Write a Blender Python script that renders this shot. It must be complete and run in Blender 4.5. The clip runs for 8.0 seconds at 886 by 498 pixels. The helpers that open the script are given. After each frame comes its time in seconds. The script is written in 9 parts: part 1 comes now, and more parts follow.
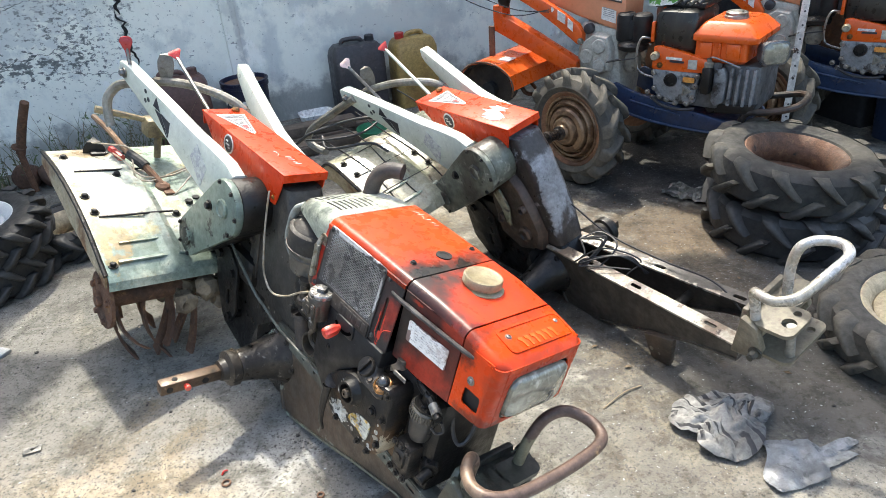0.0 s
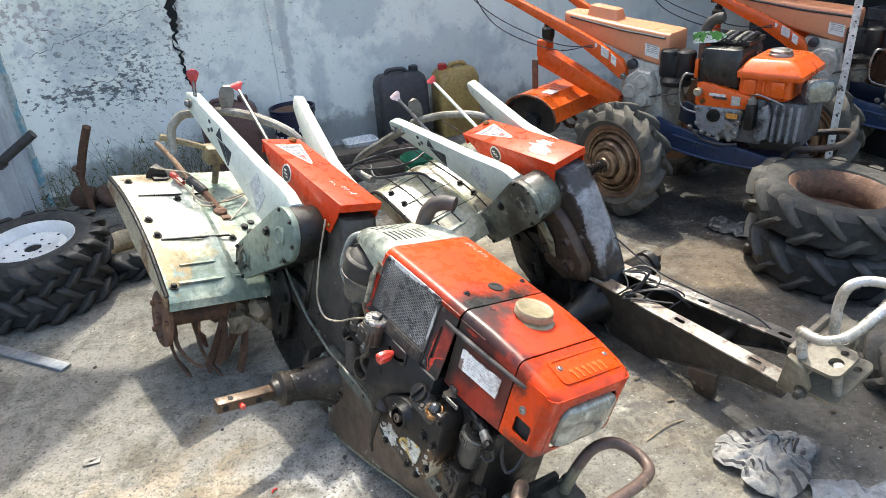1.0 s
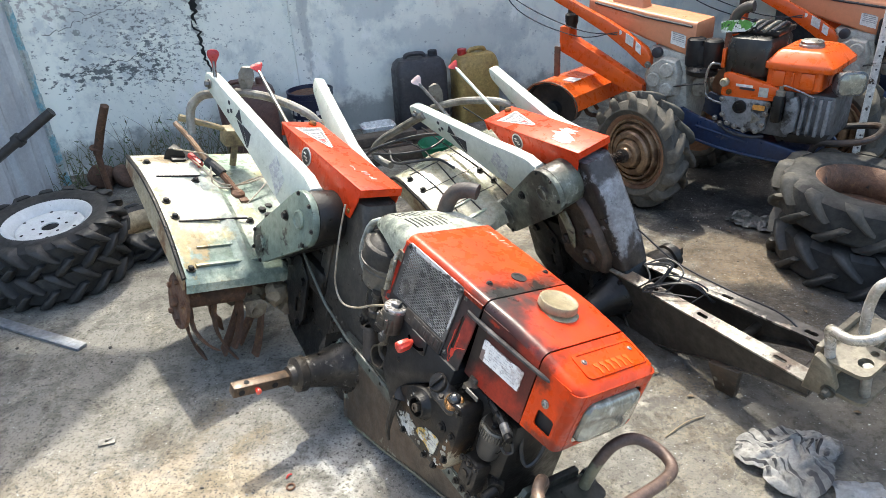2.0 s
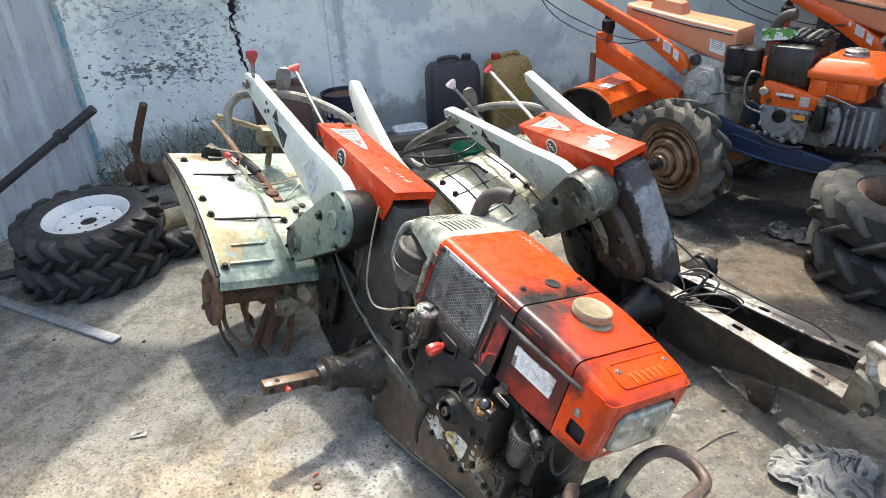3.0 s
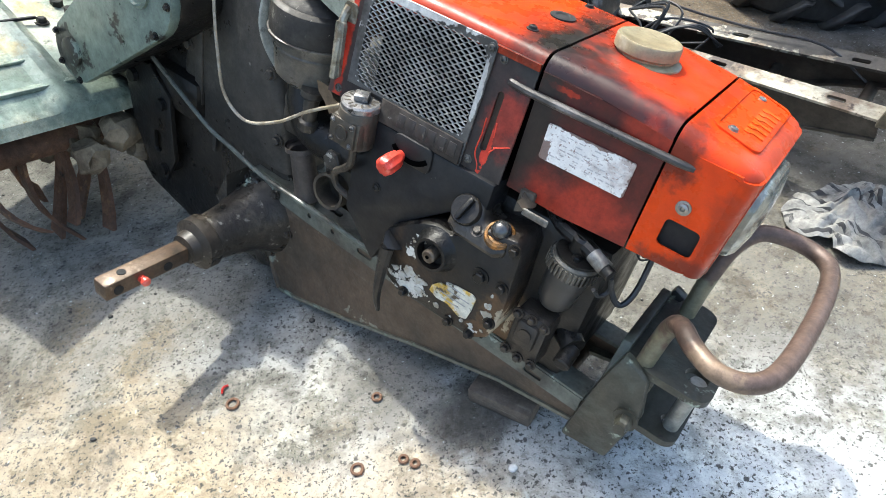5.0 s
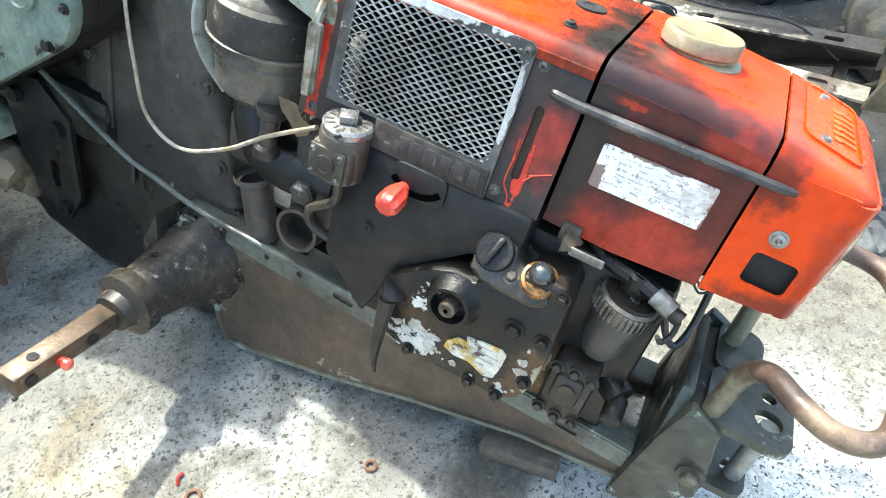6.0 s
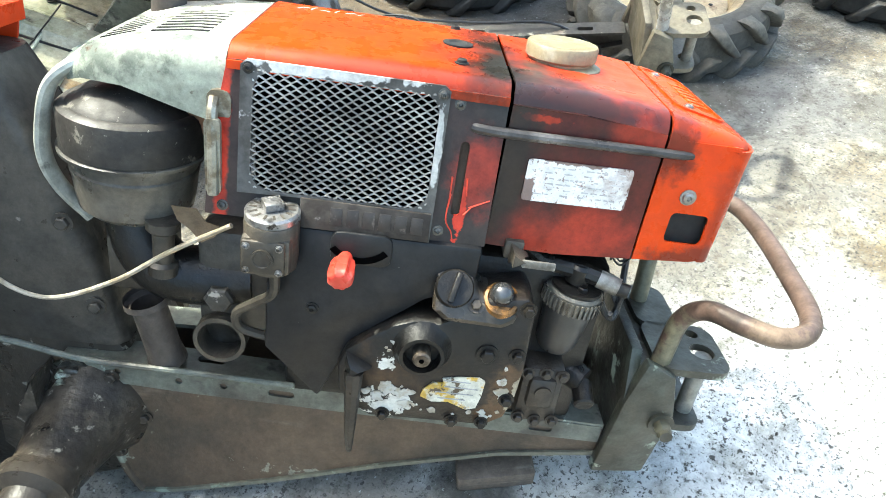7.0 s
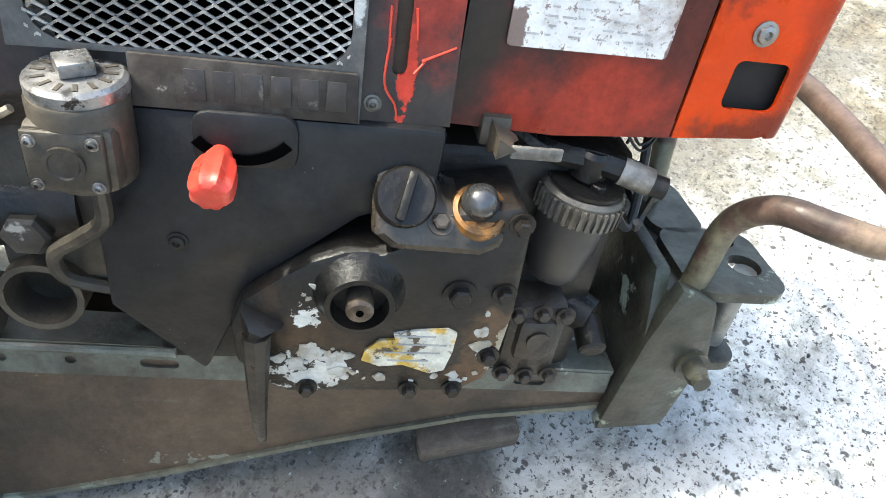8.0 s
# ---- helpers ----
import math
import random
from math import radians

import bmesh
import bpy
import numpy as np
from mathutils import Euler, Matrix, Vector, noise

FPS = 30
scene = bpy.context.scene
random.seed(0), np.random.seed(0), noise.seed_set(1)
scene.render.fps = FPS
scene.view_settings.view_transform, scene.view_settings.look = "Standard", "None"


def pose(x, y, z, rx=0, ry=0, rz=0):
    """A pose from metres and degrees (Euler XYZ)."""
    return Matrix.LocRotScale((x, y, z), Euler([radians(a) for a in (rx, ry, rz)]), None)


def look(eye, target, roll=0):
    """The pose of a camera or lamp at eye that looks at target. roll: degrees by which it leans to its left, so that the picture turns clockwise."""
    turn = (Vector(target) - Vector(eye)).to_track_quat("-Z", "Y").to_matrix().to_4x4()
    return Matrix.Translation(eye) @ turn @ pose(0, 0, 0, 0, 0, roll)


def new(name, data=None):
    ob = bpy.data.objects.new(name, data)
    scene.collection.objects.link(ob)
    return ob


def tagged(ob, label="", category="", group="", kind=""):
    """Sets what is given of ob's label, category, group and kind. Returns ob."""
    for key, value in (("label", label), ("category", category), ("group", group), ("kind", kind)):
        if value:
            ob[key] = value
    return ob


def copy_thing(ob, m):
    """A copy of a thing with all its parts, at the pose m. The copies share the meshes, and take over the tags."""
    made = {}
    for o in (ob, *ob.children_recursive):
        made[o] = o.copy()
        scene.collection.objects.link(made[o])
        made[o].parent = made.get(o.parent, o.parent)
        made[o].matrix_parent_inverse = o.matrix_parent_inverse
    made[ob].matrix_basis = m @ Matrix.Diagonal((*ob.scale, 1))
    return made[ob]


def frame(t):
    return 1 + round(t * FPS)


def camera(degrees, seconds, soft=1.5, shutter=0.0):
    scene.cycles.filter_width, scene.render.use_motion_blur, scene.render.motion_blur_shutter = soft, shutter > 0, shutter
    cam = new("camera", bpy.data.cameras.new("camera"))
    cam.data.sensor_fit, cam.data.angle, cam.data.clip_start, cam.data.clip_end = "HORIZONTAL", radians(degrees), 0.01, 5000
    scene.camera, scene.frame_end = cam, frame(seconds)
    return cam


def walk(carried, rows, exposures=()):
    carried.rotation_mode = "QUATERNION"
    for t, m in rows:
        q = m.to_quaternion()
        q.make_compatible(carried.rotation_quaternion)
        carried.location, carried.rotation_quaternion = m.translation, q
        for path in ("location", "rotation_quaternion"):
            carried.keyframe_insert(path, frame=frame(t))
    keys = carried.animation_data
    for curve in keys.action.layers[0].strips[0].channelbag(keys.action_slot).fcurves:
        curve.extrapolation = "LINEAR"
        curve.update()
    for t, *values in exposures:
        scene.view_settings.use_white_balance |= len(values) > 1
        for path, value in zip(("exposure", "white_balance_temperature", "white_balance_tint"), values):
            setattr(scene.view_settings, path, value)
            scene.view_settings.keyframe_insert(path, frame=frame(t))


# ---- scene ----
cam = camera(66.4, 8.0, soft=0.8)
PATH = [
    (0, (0.3477, 0.0465, 1.2425), (0.1271, 1.7810, 0.2715), -4.58),
    (0.5, (0.3448, -0.0028, 1.2814), (0.0684, 1.7435, 0.3464), -4.14),
    (1, (0.3068, 0.0022, 1.2842), (-0.0006, 1.7604, 0.3819), -4.43),
    (1.5, (0.2862, 0.0235, 1.2769), (-0.0325, 1.7605, 0.3382), -4.02),
    (3, (0.2630, 0.0238, 1.2745), (-0.1531, 1.7501, 0.3543), -3.31),
    (3.5, (0.2223, 0.0539, 1.2137), (-0.2272, 1.7144, 0.1935), -3.71),
    (4, (0.1011, 0.1858, 1.0753), (-0.2039, 1.7832, -0.0888), -5.12),
    (4.2, (0.0621, 0.2401, 1.0388), (-0.1134, 1.8092, -0.1889), -6.56),
    (5.3, (-0.0729, 0.5252, 0.9150), (0.1080, 1.9065, -0.5200), -3.37),
    (5.5, (-0.0934, 0.5718, 0.8964), (0.1320, 1.9151, -0.5681), -2.95),
    (6, (-0.1433, 0.6491, 0.8864), (0.2556, 1.9876, -0.5450), -0.99),
    (6.5, (-0.2540, 0.7186, 0.8984), (0.5636, 1.9253, -0.4711), -2.37),
    (6.7, (-0.2862, 0.7325, 0.9117), (0.6372, 1.8866, -0.4357), -3.09),
    (7, (-0.2977, 0.7403, 0.9029), (0.7005, 1.8128, -0.4584), -1.19),
    (7.5, (-0.2531, 0.7766, 0.8412), (0.7875, 1.6932, -0.6000), 0.00),
    (8, (-0.1757, 0.8773, 0.7124), (0.8021, 1.6823, -0.8355), 1.23),
]
EXPOSURES = [(0.0, 1.80, 6500, 5), (3.0, 1.71, 6500, 5), (3.5, 1.60, 6500, 6), (4.0, 1.58, 6350, 5), (5.5, 2.04, 6150, 0), (6.0, 2.42, 6200, -3), (6.6, 2.60, 6350, -5), (7.0, 2.38, 6350, -4), (7.5, 2.14, 6500, 0), (8.0, 2.16, 6450, 1)]
walk(cam, [(t, look(eye, target, roll)) for t, eye, target, roll in PATH],
     exposures=EXPOSURES)
# world: clear sky, high sun behind the plaster wall
world = bpy.data.worlds.new("sky")
world.use_nodes = True
scene.world = world
_wn = world.node_tree.nodes
_sky = _wn.new("ShaderNodeTexSky")
_sky.sky_type = "NISHITA"
_sky.sun_disc = False
_sky.sun_elevation = radians(62)
_sky.sun_rotation = radians(-17)
_sky.air_density, _sky.dust_density, _sky.ozone_density = 1.0, 4.5, 1.0
world.node_tree.links.new(_sky.outputs[0], _wn["Background"].inputs[0])
_wn["Background"].inputs[1].default_value = 0.15
sun_data = bpy.data.lights.new("sun", "SUN")
sun_data.energy, sun_data.angle, sun_data.color = 1.8, radians(1.6), (1.0, 0.94, 0.85)
sun = new("sun", sun_data)
sun.matrix_world = look((-1.4, 4.6, 9.0), (0, 0, 0))

# ---- building tools ----
def ramp_mask(nt, coord, scale, lo, hi, detail=6.0, rough=0.6, dist=0.0, stretch=None):
    """A noise mask between lo and hi (0..1 of the noise)."""
    n = nt.nodes.new("ShaderNodeTexNoise")
    n.inputs["Scale"].default_value = scale
    n.inputs["Detail"].default_value = detail
    n.inputs["Roughness"].default_value = rough
    n.inputs["Distortion"].default_value = dist
    if stretch:
        mp = nt.nodes.new("ShaderNodeMapping")
        mp.inputs["Scale"].default_value = stretch
        nt.links.new(coord, mp.inputs[0])
        coord = mp.outputs[0]
    nt.links.new(coord, n.inputs["Vector"])
    m = nt.nodes.new("ShaderNodeMapRange")
    m.inputs["From Min"].default_value, m.inputs["From Max"].default_value = lo, hi
    m.interpolation_type = "SMOOTHSTEP"
    nt.links.new(n.outputs[0], m.inputs["Value"])
    return m.outputs[0]


def blend(nt, fac, a, b, mode="MIX"):
    x = nt.nodes.new("ShaderNodeMix")
    x.data_type, x.blend_type = "RGBA", mode
    for key, v in (("Factor", fac), ("A", a), ("B", b)):
        sock = [s for s in x.inputs if s.name == key and s.enabled][0]
        if isinstance(v, bpy.types.NodeSocket):
            nt.links.new(v, sock)
        elif key == "Factor":
            sock.default_value = v
        else:
            sock.default_value = (*v[:3], 1)
    return [s for s in x.outputs if s.enabled][0]


def spot_mask(nt, co, centre, radii, scale, soft, amount, edge=0.18, fall=0.4):
    """A ragged patch round a centre."""
    mp = nt.nodes.new("ShaderNodeVectorMath")
    mp.operation = "SUBTRACT"
    nt.links.new(co, mp.inputs[0])
    mp.inputs[1].default_value = centre
    dv = nt.nodes.new("ShaderNodeVectorMath")
    dv.operation = "DIVIDE"
    nt.links.new(mp.outputs[0], dv.inputs[0])
    dv.inputs[1].default_value = radii
    ln = nt.nodes.new("ShaderNodeVectorMath")
    ln.operation = "LENGTH"
    nt.links.new(dv.outputs[0], ln.inputs[0])
    n = nt.nodes.new("ShaderNodeTexNoise")
    n.inputs["Scale"].default_value, n.inputs["Detail"].default_value, n.inputs["Roughness"].default_value = scale, 8, 0.65
    nt.links.new(co, n.inputs["Vector"])
    k = nt.nodes.new("ShaderNodeMath")
    k.operation = "MULTIPLY_ADD"
    nt.links.new(ln.outputs["Value"], k.inputs[0])
    k.inputs[1].default_value = -fall
    nt.links.new(n.outputs[0], k.inputs[2])
    m = nt.nodes.new("ShaderNodeMapRange")
    m.interpolation_type = "SMOOTHSTEP"
    m.inputs["From Min"].default_value, m.inputs["From Max"].default_value = edge - soft / 2, edge + soft / 2
    m.inputs["To Max"].default_value = amount
    nt.links.new(k.outputs[0], m.inputs["Value"])
    return m.outputs[0]


def shade(name, base, rough=0.5, metal=0.0, second=None, second_at=(4, 0.45, 0.65), stains=(), bump=0.15, bump_scale=120.0,
          rough_var=0.15, coat=0.0, spec=0.5, spots=(), mottle=0.3):
    """A worn surface: base colour, a second tone in large clouds, stains of (colour, scale, lo, hi[, stretch[, roughness]]), fine relief."""
    m = bpy.data.materials.new(name)
    m.use_nodes = True
    nt = m.node_tree
    b = nt.nodes["Principled BSDF"]
    co = nt.nodes.new("ShaderNodeTexCoord").outputs["Object"]
    col = base
    if second:
        col = blend(nt, ramp_mask(nt, co, *second_at), base, second)
    rv = ramp_mask(nt, co, 30, 0.3, 0.7)
    rr = nt.nodes.new("ShaderNodeMapRange")
    rr.inputs["To Min"].default_value, rr.inputs["To Max"].default_value = max(rough - rough_var, 0.05), min(rough + rough_var, 1)
    nt.links.new(rv, rr.inputs["Value"])
    ro = rr.outputs[0]
    for st in stains:
        mask = ramp_mask(nt, co, st[1], st[2], st[3], 8, 0.65, 0.0, st[4] if len(st) > 4 else None)
        col = blend(nt, mask, col, st[0])
        if len(st) > 5:
            q = nt.nodes.new("ShaderNodeMix")
            nt.links.new(mask, q.inputs["Factor"])
            nt.links.new(ro, q.inputs["A"])
            q.inputs["B"].default_value = st[5]
            ro = q.outputs[0]
    for colour, *where in spots:
        col = blend(nt, spot_mask(nt, co, *where), col, colour)
    if mottle:
        # fine handling dirt and grain over everything
        fine = nt.nodes.new("ShaderNodeTexNoise")
        fine.inputs["Scale"].default_value, fine.inputs["Detail"].default_value, fine.inputs["Roughness"].default_value = 55, 10, 0.78
        nt.links.new(co, fine.inputs["Vector"])
        fr = nt.nodes.new("ShaderNodeMapRange")
        fr.inputs["From Min"].default_value, fr.inputs["From Max"].default_value = 0.34, 0.66
        fr.inputs["To Min"].default_value, fr.inputs["To Max"].default_value = 1 - mottle * 1.3, 1 + mottle
        nt.links.new(fine.outputs[0], fr.inputs["Value"])
        grey = nt.nodes.new("ShaderNodeCombineColor")
        for k in range(3):
            nt.links.new(fr.outputs[0], grey.inputs[k])
        col = blend(nt, 1.0, col, grey.outputs[0], "MULTIPLY")
    if isinstance(col, bpy.types.NodeSocket):
        nt.links.new(col, b.inputs["Base Color"])
    else:
        b.inputs["Base Color"].default_value = (*col[:3], 1)
    nt.links.new(ro, b.inputs["Roughness"])
    b.inputs["Metallic"].default_value = metal
    b.inputs["Specular IOR Level"].default_value = spec
    b.inputs["Coat Weight"].default_value = coat
    b.inputs["Coat Roughness"].default_value = 0.15
    if bump:
        n = nt.nodes.new("ShaderNodeTexNoise")
        n.inputs["Scale"].default_value, n.inputs["Detail"].default_value = bump_scale, 8
        nt.links.new(co, n.inputs["Vector"])
        bp = nt.nodes.new("ShaderNodeBump")
        bp.inputs["Strength"].default_value, bp.inputs["Distance"].default_value = bump, 0.004
        nt.links.new(n.outputs[0], bp.inputs["Height"])
        nt.links.new(bp.outputs[0], b.inputs["Normal"])
    return m


def finish(bm, name, angle=35):
    bmesh.ops.recalc_face_normals(bm, faces=bm.faces)
    me = bpy.data.meshes.new(name)
    bm.to_mesh(me)
    bm.free()
    for p in me.polygons:
        p.use_smooth = True
    me.set_sharp_from_angle(angle=radians(angle))
    return me


SPLIT = {"bolt", "screw", "decal", "hole", "louvre_slot", "raised_bar", "embossed_mark", "bare_patch", "card_scrap", "cross_bar", "hitch_plate", "rib", "bead", "plug", "fin", "lens_rib"}
STUFF = {"print", "grille_mesh", "paint_flake", "mud", "paint_scrawl"}


def islands(bm):
    """Loose pieces of a mesh, those with touching boxes taken together: lists of faces."""
    seen, groups = set(), []
    for f in bm.faces:
        if f in seen:
            continue
        stack, mine = [f], []
        seen.add(f)
        while stack:
            g = stack.pop()
            mine.append(g)
            for e in g.edges:
                for h in e.link_faces:
                    if h not in seen:
                        seen.add(h)
                        stack.append(h)
        cs = [v.co for g in mine for v in g.verts]
        lo = Vector([min(c[i] for c in cs) - 0.0008 for i in range(3)])
        hi = Vector([max(c[i] for c in cs) + 0.0008 for i in range(3)])
        groups.append([mine, lo, hi])
    merged = True
    while merged:
        merged = False
        for i in range(len(groups)):
            for j in range(i + 1, len(groups)):
                (fa, la, ha), (fb, lb, hb) = groups[i], groups[j]
                if all(la[k] <= hb[k] and lb[k] <= ha[k] for k in range(3)):
                    groups[i] = [fa + fb, Vector(map(min, la, lb)), Vector(map(max, ha, hb))]
                    del groups[j]
                    merged = True
                    break
            if merged:
                break
    return [g[0] for g in groups]


def part(name, bm, material, parent=None, label="", angle=35):
    """One mesh object under a thing or under a part; small fittings made together become an object each."""
    if name in SPLIT:
        groups = islands(bm)
        if len(groups) > 1:
            made = None
            for faces in groups:
                sub, at = bmesh.new(), {}
                for f in faces:
                    for v in f.verts:
                        if v not in at:
                            at[v] = sub.verts.new(v.co)
                    sub.faces.new([at[v] for v in f.verts])
                made = part_one(name, sub, material, parent, label, angle)
            bm.free()
            return made
    return part_one(name, bm, material, parent, label, angle)


def part_one(name, bm, material, parent, label, angle):
    ob = new(name, finish(bm, name, angle))
    ob.data.materials.append(material)
    while parent and parent.parent and parent.parent.parent:
        parent = parent.parent
    if parent:
        ob.parent = parent
    return tagged(ob, label, kind="stuff" if name in STUFF else "")


def thing(name, label, category, at=None, group="", kind=""):
    ob = new(name)
    ob.empty_display_size = 0.1
    if at is not None:
        ob.matrix_world = at
    return tagged(ob, label, category, group, kind)


def B():
    return bmesh.new()


def bevel(bm, geom_verts, w, seg=2, angle=30):
    vs = set(geom_verts)
    es = [e for e in bm.edges if e.verts[0] in vs and e.verts[1] in vs and len(e.link_faces) == 2 and e.calc_face_angle(0) > radians(angle)]
    bmesh.ops.bevel(bm, geom=es, offset=w, segments=seg, affect="EDGES", profile=0.5)


def box(bm, x0, x1, y0, y1, z0, z1, bev=0.0, m=None, seg=2):
    vs = bmesh.ops.create_cube(bm, size=1)["verts"]
    for v in vs:
        v.co = Vector((x0 + (v.co.x + 0.5) * (x1 - x0), y0 + (v.co.y + 0.5) * (y1 - y0), z0 + (v.co.z + 0.5) * (z1 - z0)))
        if m:
            v.co = m @ v.co
    if bev:
        bevel(bm, vs, bev, seg)
    return bm


def turn_to(axis):
    return Vector(axis).to_track_quat("Z", "Y").to_matrix().to_4x4()


def lathe(bm, at, axis, profile, n=24, close=True):
    """Profile of (radius, height) along an axis."""
    m = Matrix.Translation(at) @ turn_to(axis)
    rings = []
    for r, h in profile:
        if r < 1e-6:
            rings.append([bm.verts.new(m @ Vector((0, 0, h)))])
        else:
            rings.append([bm.verts.new(m @ Vector((r * math.cos(2 * math.pi * i / n), r * math.sin(2 * math.pi * i / n), h))) for i in range(n)])
    for a, b in zip(rings, rings[1:]):
        for i in range(n):
            q = [a[i % len(a)], a[(i + 1) % len(a)], b[(i + 1) % len(b)], b[i % len(b)]]
            q = [v for k, v in enumerate(q) if v not in q[:k]]
            if len(q) > 2:
                bm.faces.new(q)
    if close:
        for ring in (rings[0], rings[-1]):
            if len(ring) > 2:
                bm.faces.new(ring)
    return bm


def cyl(bm, a, b, r, r2=None, n=16, bev=0.0):
    a, b = Vector(a), Vector(b)
    h = (b - a).length
    r2 = r if r2 is None else r2
    if bev:
        prof = [(r - bev, 0), (r, bev), (r2, h - bev), (r2 - bev, h)]
    else:
        prof = [(r, 0), (r2, h)]
    return lathe(bm, a, b - a, prof, n)


def bolt(bm, at, axis, r=0.006, h=0.005, washer=True):
    ax = Vector(axis).normalized()
    at = Vector(at)
    if washer:
        lathe(bm, at, ax, [(r * 1.5, 0), (r * 1.5, h * 0.25)], 14)
    lathe(bm, at, ax, [(r, 0), (r, h * 0.85), (r * 0.8, h)], 6)
    return bm


def screw(bm, at, axis, r=0.006, h=0.004):
    lathe(bm, at, axis, [(r * 1.35, 0), (r * 1.35, h * 0.3), (r, h * 0.35), (r * 0.9, h * 0.8), (r * 0.45, h), (r * 0.3, h * 0.6), (0, h * 0.6)], 14)
    return bm


def smooth_path(pts, per=6):
    pts = [Vector(p) for p in pts]
    if len(pts) < 3:
        return pts
    ext = [2 * pts[0] - pts[1], *pts, 2 * pts[-1] - pts[-2]]
    out = []
    for i in range(1, len(ext) - 2):
        p0, p1, p2, p3 = ext[i - 1 : i + 3]
        for k in range(per):
            t = k / per
            out.append(0.5 * (2 * p1 + (p2 - p0) * t + (2 * p0 - 5 * p1 + 4 * p2 - p3) * t * t + (3 * p1 - p0 - 3 * p2 + p3) * t ** 3))
    out.append(pts[-1])
    return out


def tube(bm, pts, r, n=10, per=6, r_end=None):
    path = smooth_path(pts, per)
    up = None
    rings = []
    for i, p in enumerate(path):
        d = (path[min(i + 1, len(path) - 1)] - path[max(i - 1, 0)]).normalized()
        if up is None:
            up = d.orthogonal().normalized()
        up = (up - d * up.dot(d)).normalized()
        side = d.cross(up)
        rad = r if r_end is None else r + (r_end - r) * i / (len(path) - 1)
        rings.append([bm.verts.new(p + rad * (math.cos(2 * math.pi * k / n) * up + math.sin(2 * math.pi * k / n) * side)) for k in range(n)])
    for a, b in zip(rings, rings[1:]):
        for i in range(n):
            bm.faces.new((a[i], a[(i + 1) % n], b[(i + 1) % n], b[i]))
    bm.faces.new(rings[0])
    bm.faces.new(rings[-1])
    return bm


def to3(plane, u, v, w):
    return Vector({"xz": (u, w, v), "yz": (w, u, v), "xy": (u, v, w)}[plane])


def slab(bm, plane, outer, w0, w1, holes=(), bev=0.0):
    """A plate: outline (and holes) in a plane, from depth w0 to w1."""
    tmp = bmesh.new()
    edges = []
    for loop in (outer, *holes):
        vs = [tmp.verts.new(to3(plane, u, v, w0)) for u, v in loop]
        edges += [tmp.edges.new((vs[i], vs[(i + 1) % len(vs)])) for i in range(len(vs))]
    if holes:
        bmesh.ops.triangle_fill(tmp, edges=edges, use_beauty=True)
    else:
        tmp.faces.new(tmp.verts[:])
    faces = tmp.faces[:]
    g = bmesh.ops.extrude_face_region(tmp, geom=faces)["geom"]
    off = to3(plane, 0, 0, w1 - w0)
    bmesh.ops.translate(tmp, verts=[v for v in g if isinstance(v, bmesh.types.BMVert)], vec=off)
    bmesh.ops.recalc_face_normals(tmp, faces=tmp.faces)
    if bev:
        bevel(tmp, tmp.verts, bev, 2, 50)
    me = bpy.data.meshes.new("tmp")
    tmp.to_mesh(me)
    tmp.free()
    bm.from_mesh(me)
    bpy.data.meshes.remove(me)
    return bm


def rrect(u0, u1, v0, v1, r=0.01, n=4):
    out = []
    for cu, cv, a0 in ((u1 - r, v1 - r, 0), (u0 + r, v1 - r, 90), (u0 + r, v0 + r, 180), (u1 - r, v0 + r, 270)):
        for k in range(n + 1):
            a = radians(a0 + 90 * k / n)
            out.append((cu + r * math.cos(a), cv + r * math.sin(a)))
    return out


def circle(u, v, r, n=20):
    return [(u + r * math.cos(2 * math.pi * k / n), v + r * math.sin(2 * math.pi * k / n)) for k in range(n)]


def jitter(bm, amount, scale=8.0, seed=0.0):
    for v in bm.verts:
        n = noise.noise_vector(v.co * scale + Vector((seed, seed * 1.7, -seed)))
        v.co += n * amount
    return bm


def loft(bm, sections, cap=True):
    """Closed loops of equal length, joined one to the next."""
    rings = [[bm.verts.new(p) for p in s] for s in sections]
    n = len(rings[0])
    for a, b in zip(rings, rings[1:]):
        for i in range(n):
            bm.faces.new((a[i], a[(i + 1) % n], b[(i + 1) % n], b[i]))
    if cap:
        bm.faces.new(rings[0])
        bm.faces.new(rings[-1])
    return bm


def sheet(bm, grid, t=0.004):
    """A thin curved sheet from rows of points, with thickness t along its normals."""
    rows = [[Vector(p) for p in r] for r in grid]
    nr, nc = len(rows), len(rows[0])
    def normal(i, j):
        a = rows[min(i + 1, nr - 1)][j] - rows[max(i - 1, 0)][j]
        b = rows[i][min(j + 1, nc - 1)] - rows[i][max(j - 1, 0)]
        return a.cross(b).normalized()
    top = [[bm.verts.new(rows[i][j]) for j in range(nc)] for i in range(nr)]
    bot = [[bm.verts.new(rows[i][j] - normal(i, j) * t) for j in range(nc)] for i in range(nr)]
    for i in range(nr - 1):
        for j in range(nc - 1):
            bm.faces.new((top[i][j], top[i + 1][j], top[i + 1][j + 1], top[i][j + 1]))
            bm.faces.new((bot[i][j], bot[i][j + 1], bot[i + 1][j + 1], bot[i + 1][j]))
    rim = [(0, j) for j in range(nc)] + [(i, nc - 1) for i in range(1, nr)] + [(nr - 1, j) for j in range(nc - 2, -1, -1)] + [(i, 0) for i in range(nr - 2, 0, -1)]
    for (a, b), (c, d) in zip(rim, rim[1:] + rim[:1]):
        bm.faces.new((top[a][b], top[c][d], bot[c][d], bot[a][b]))
    return bm

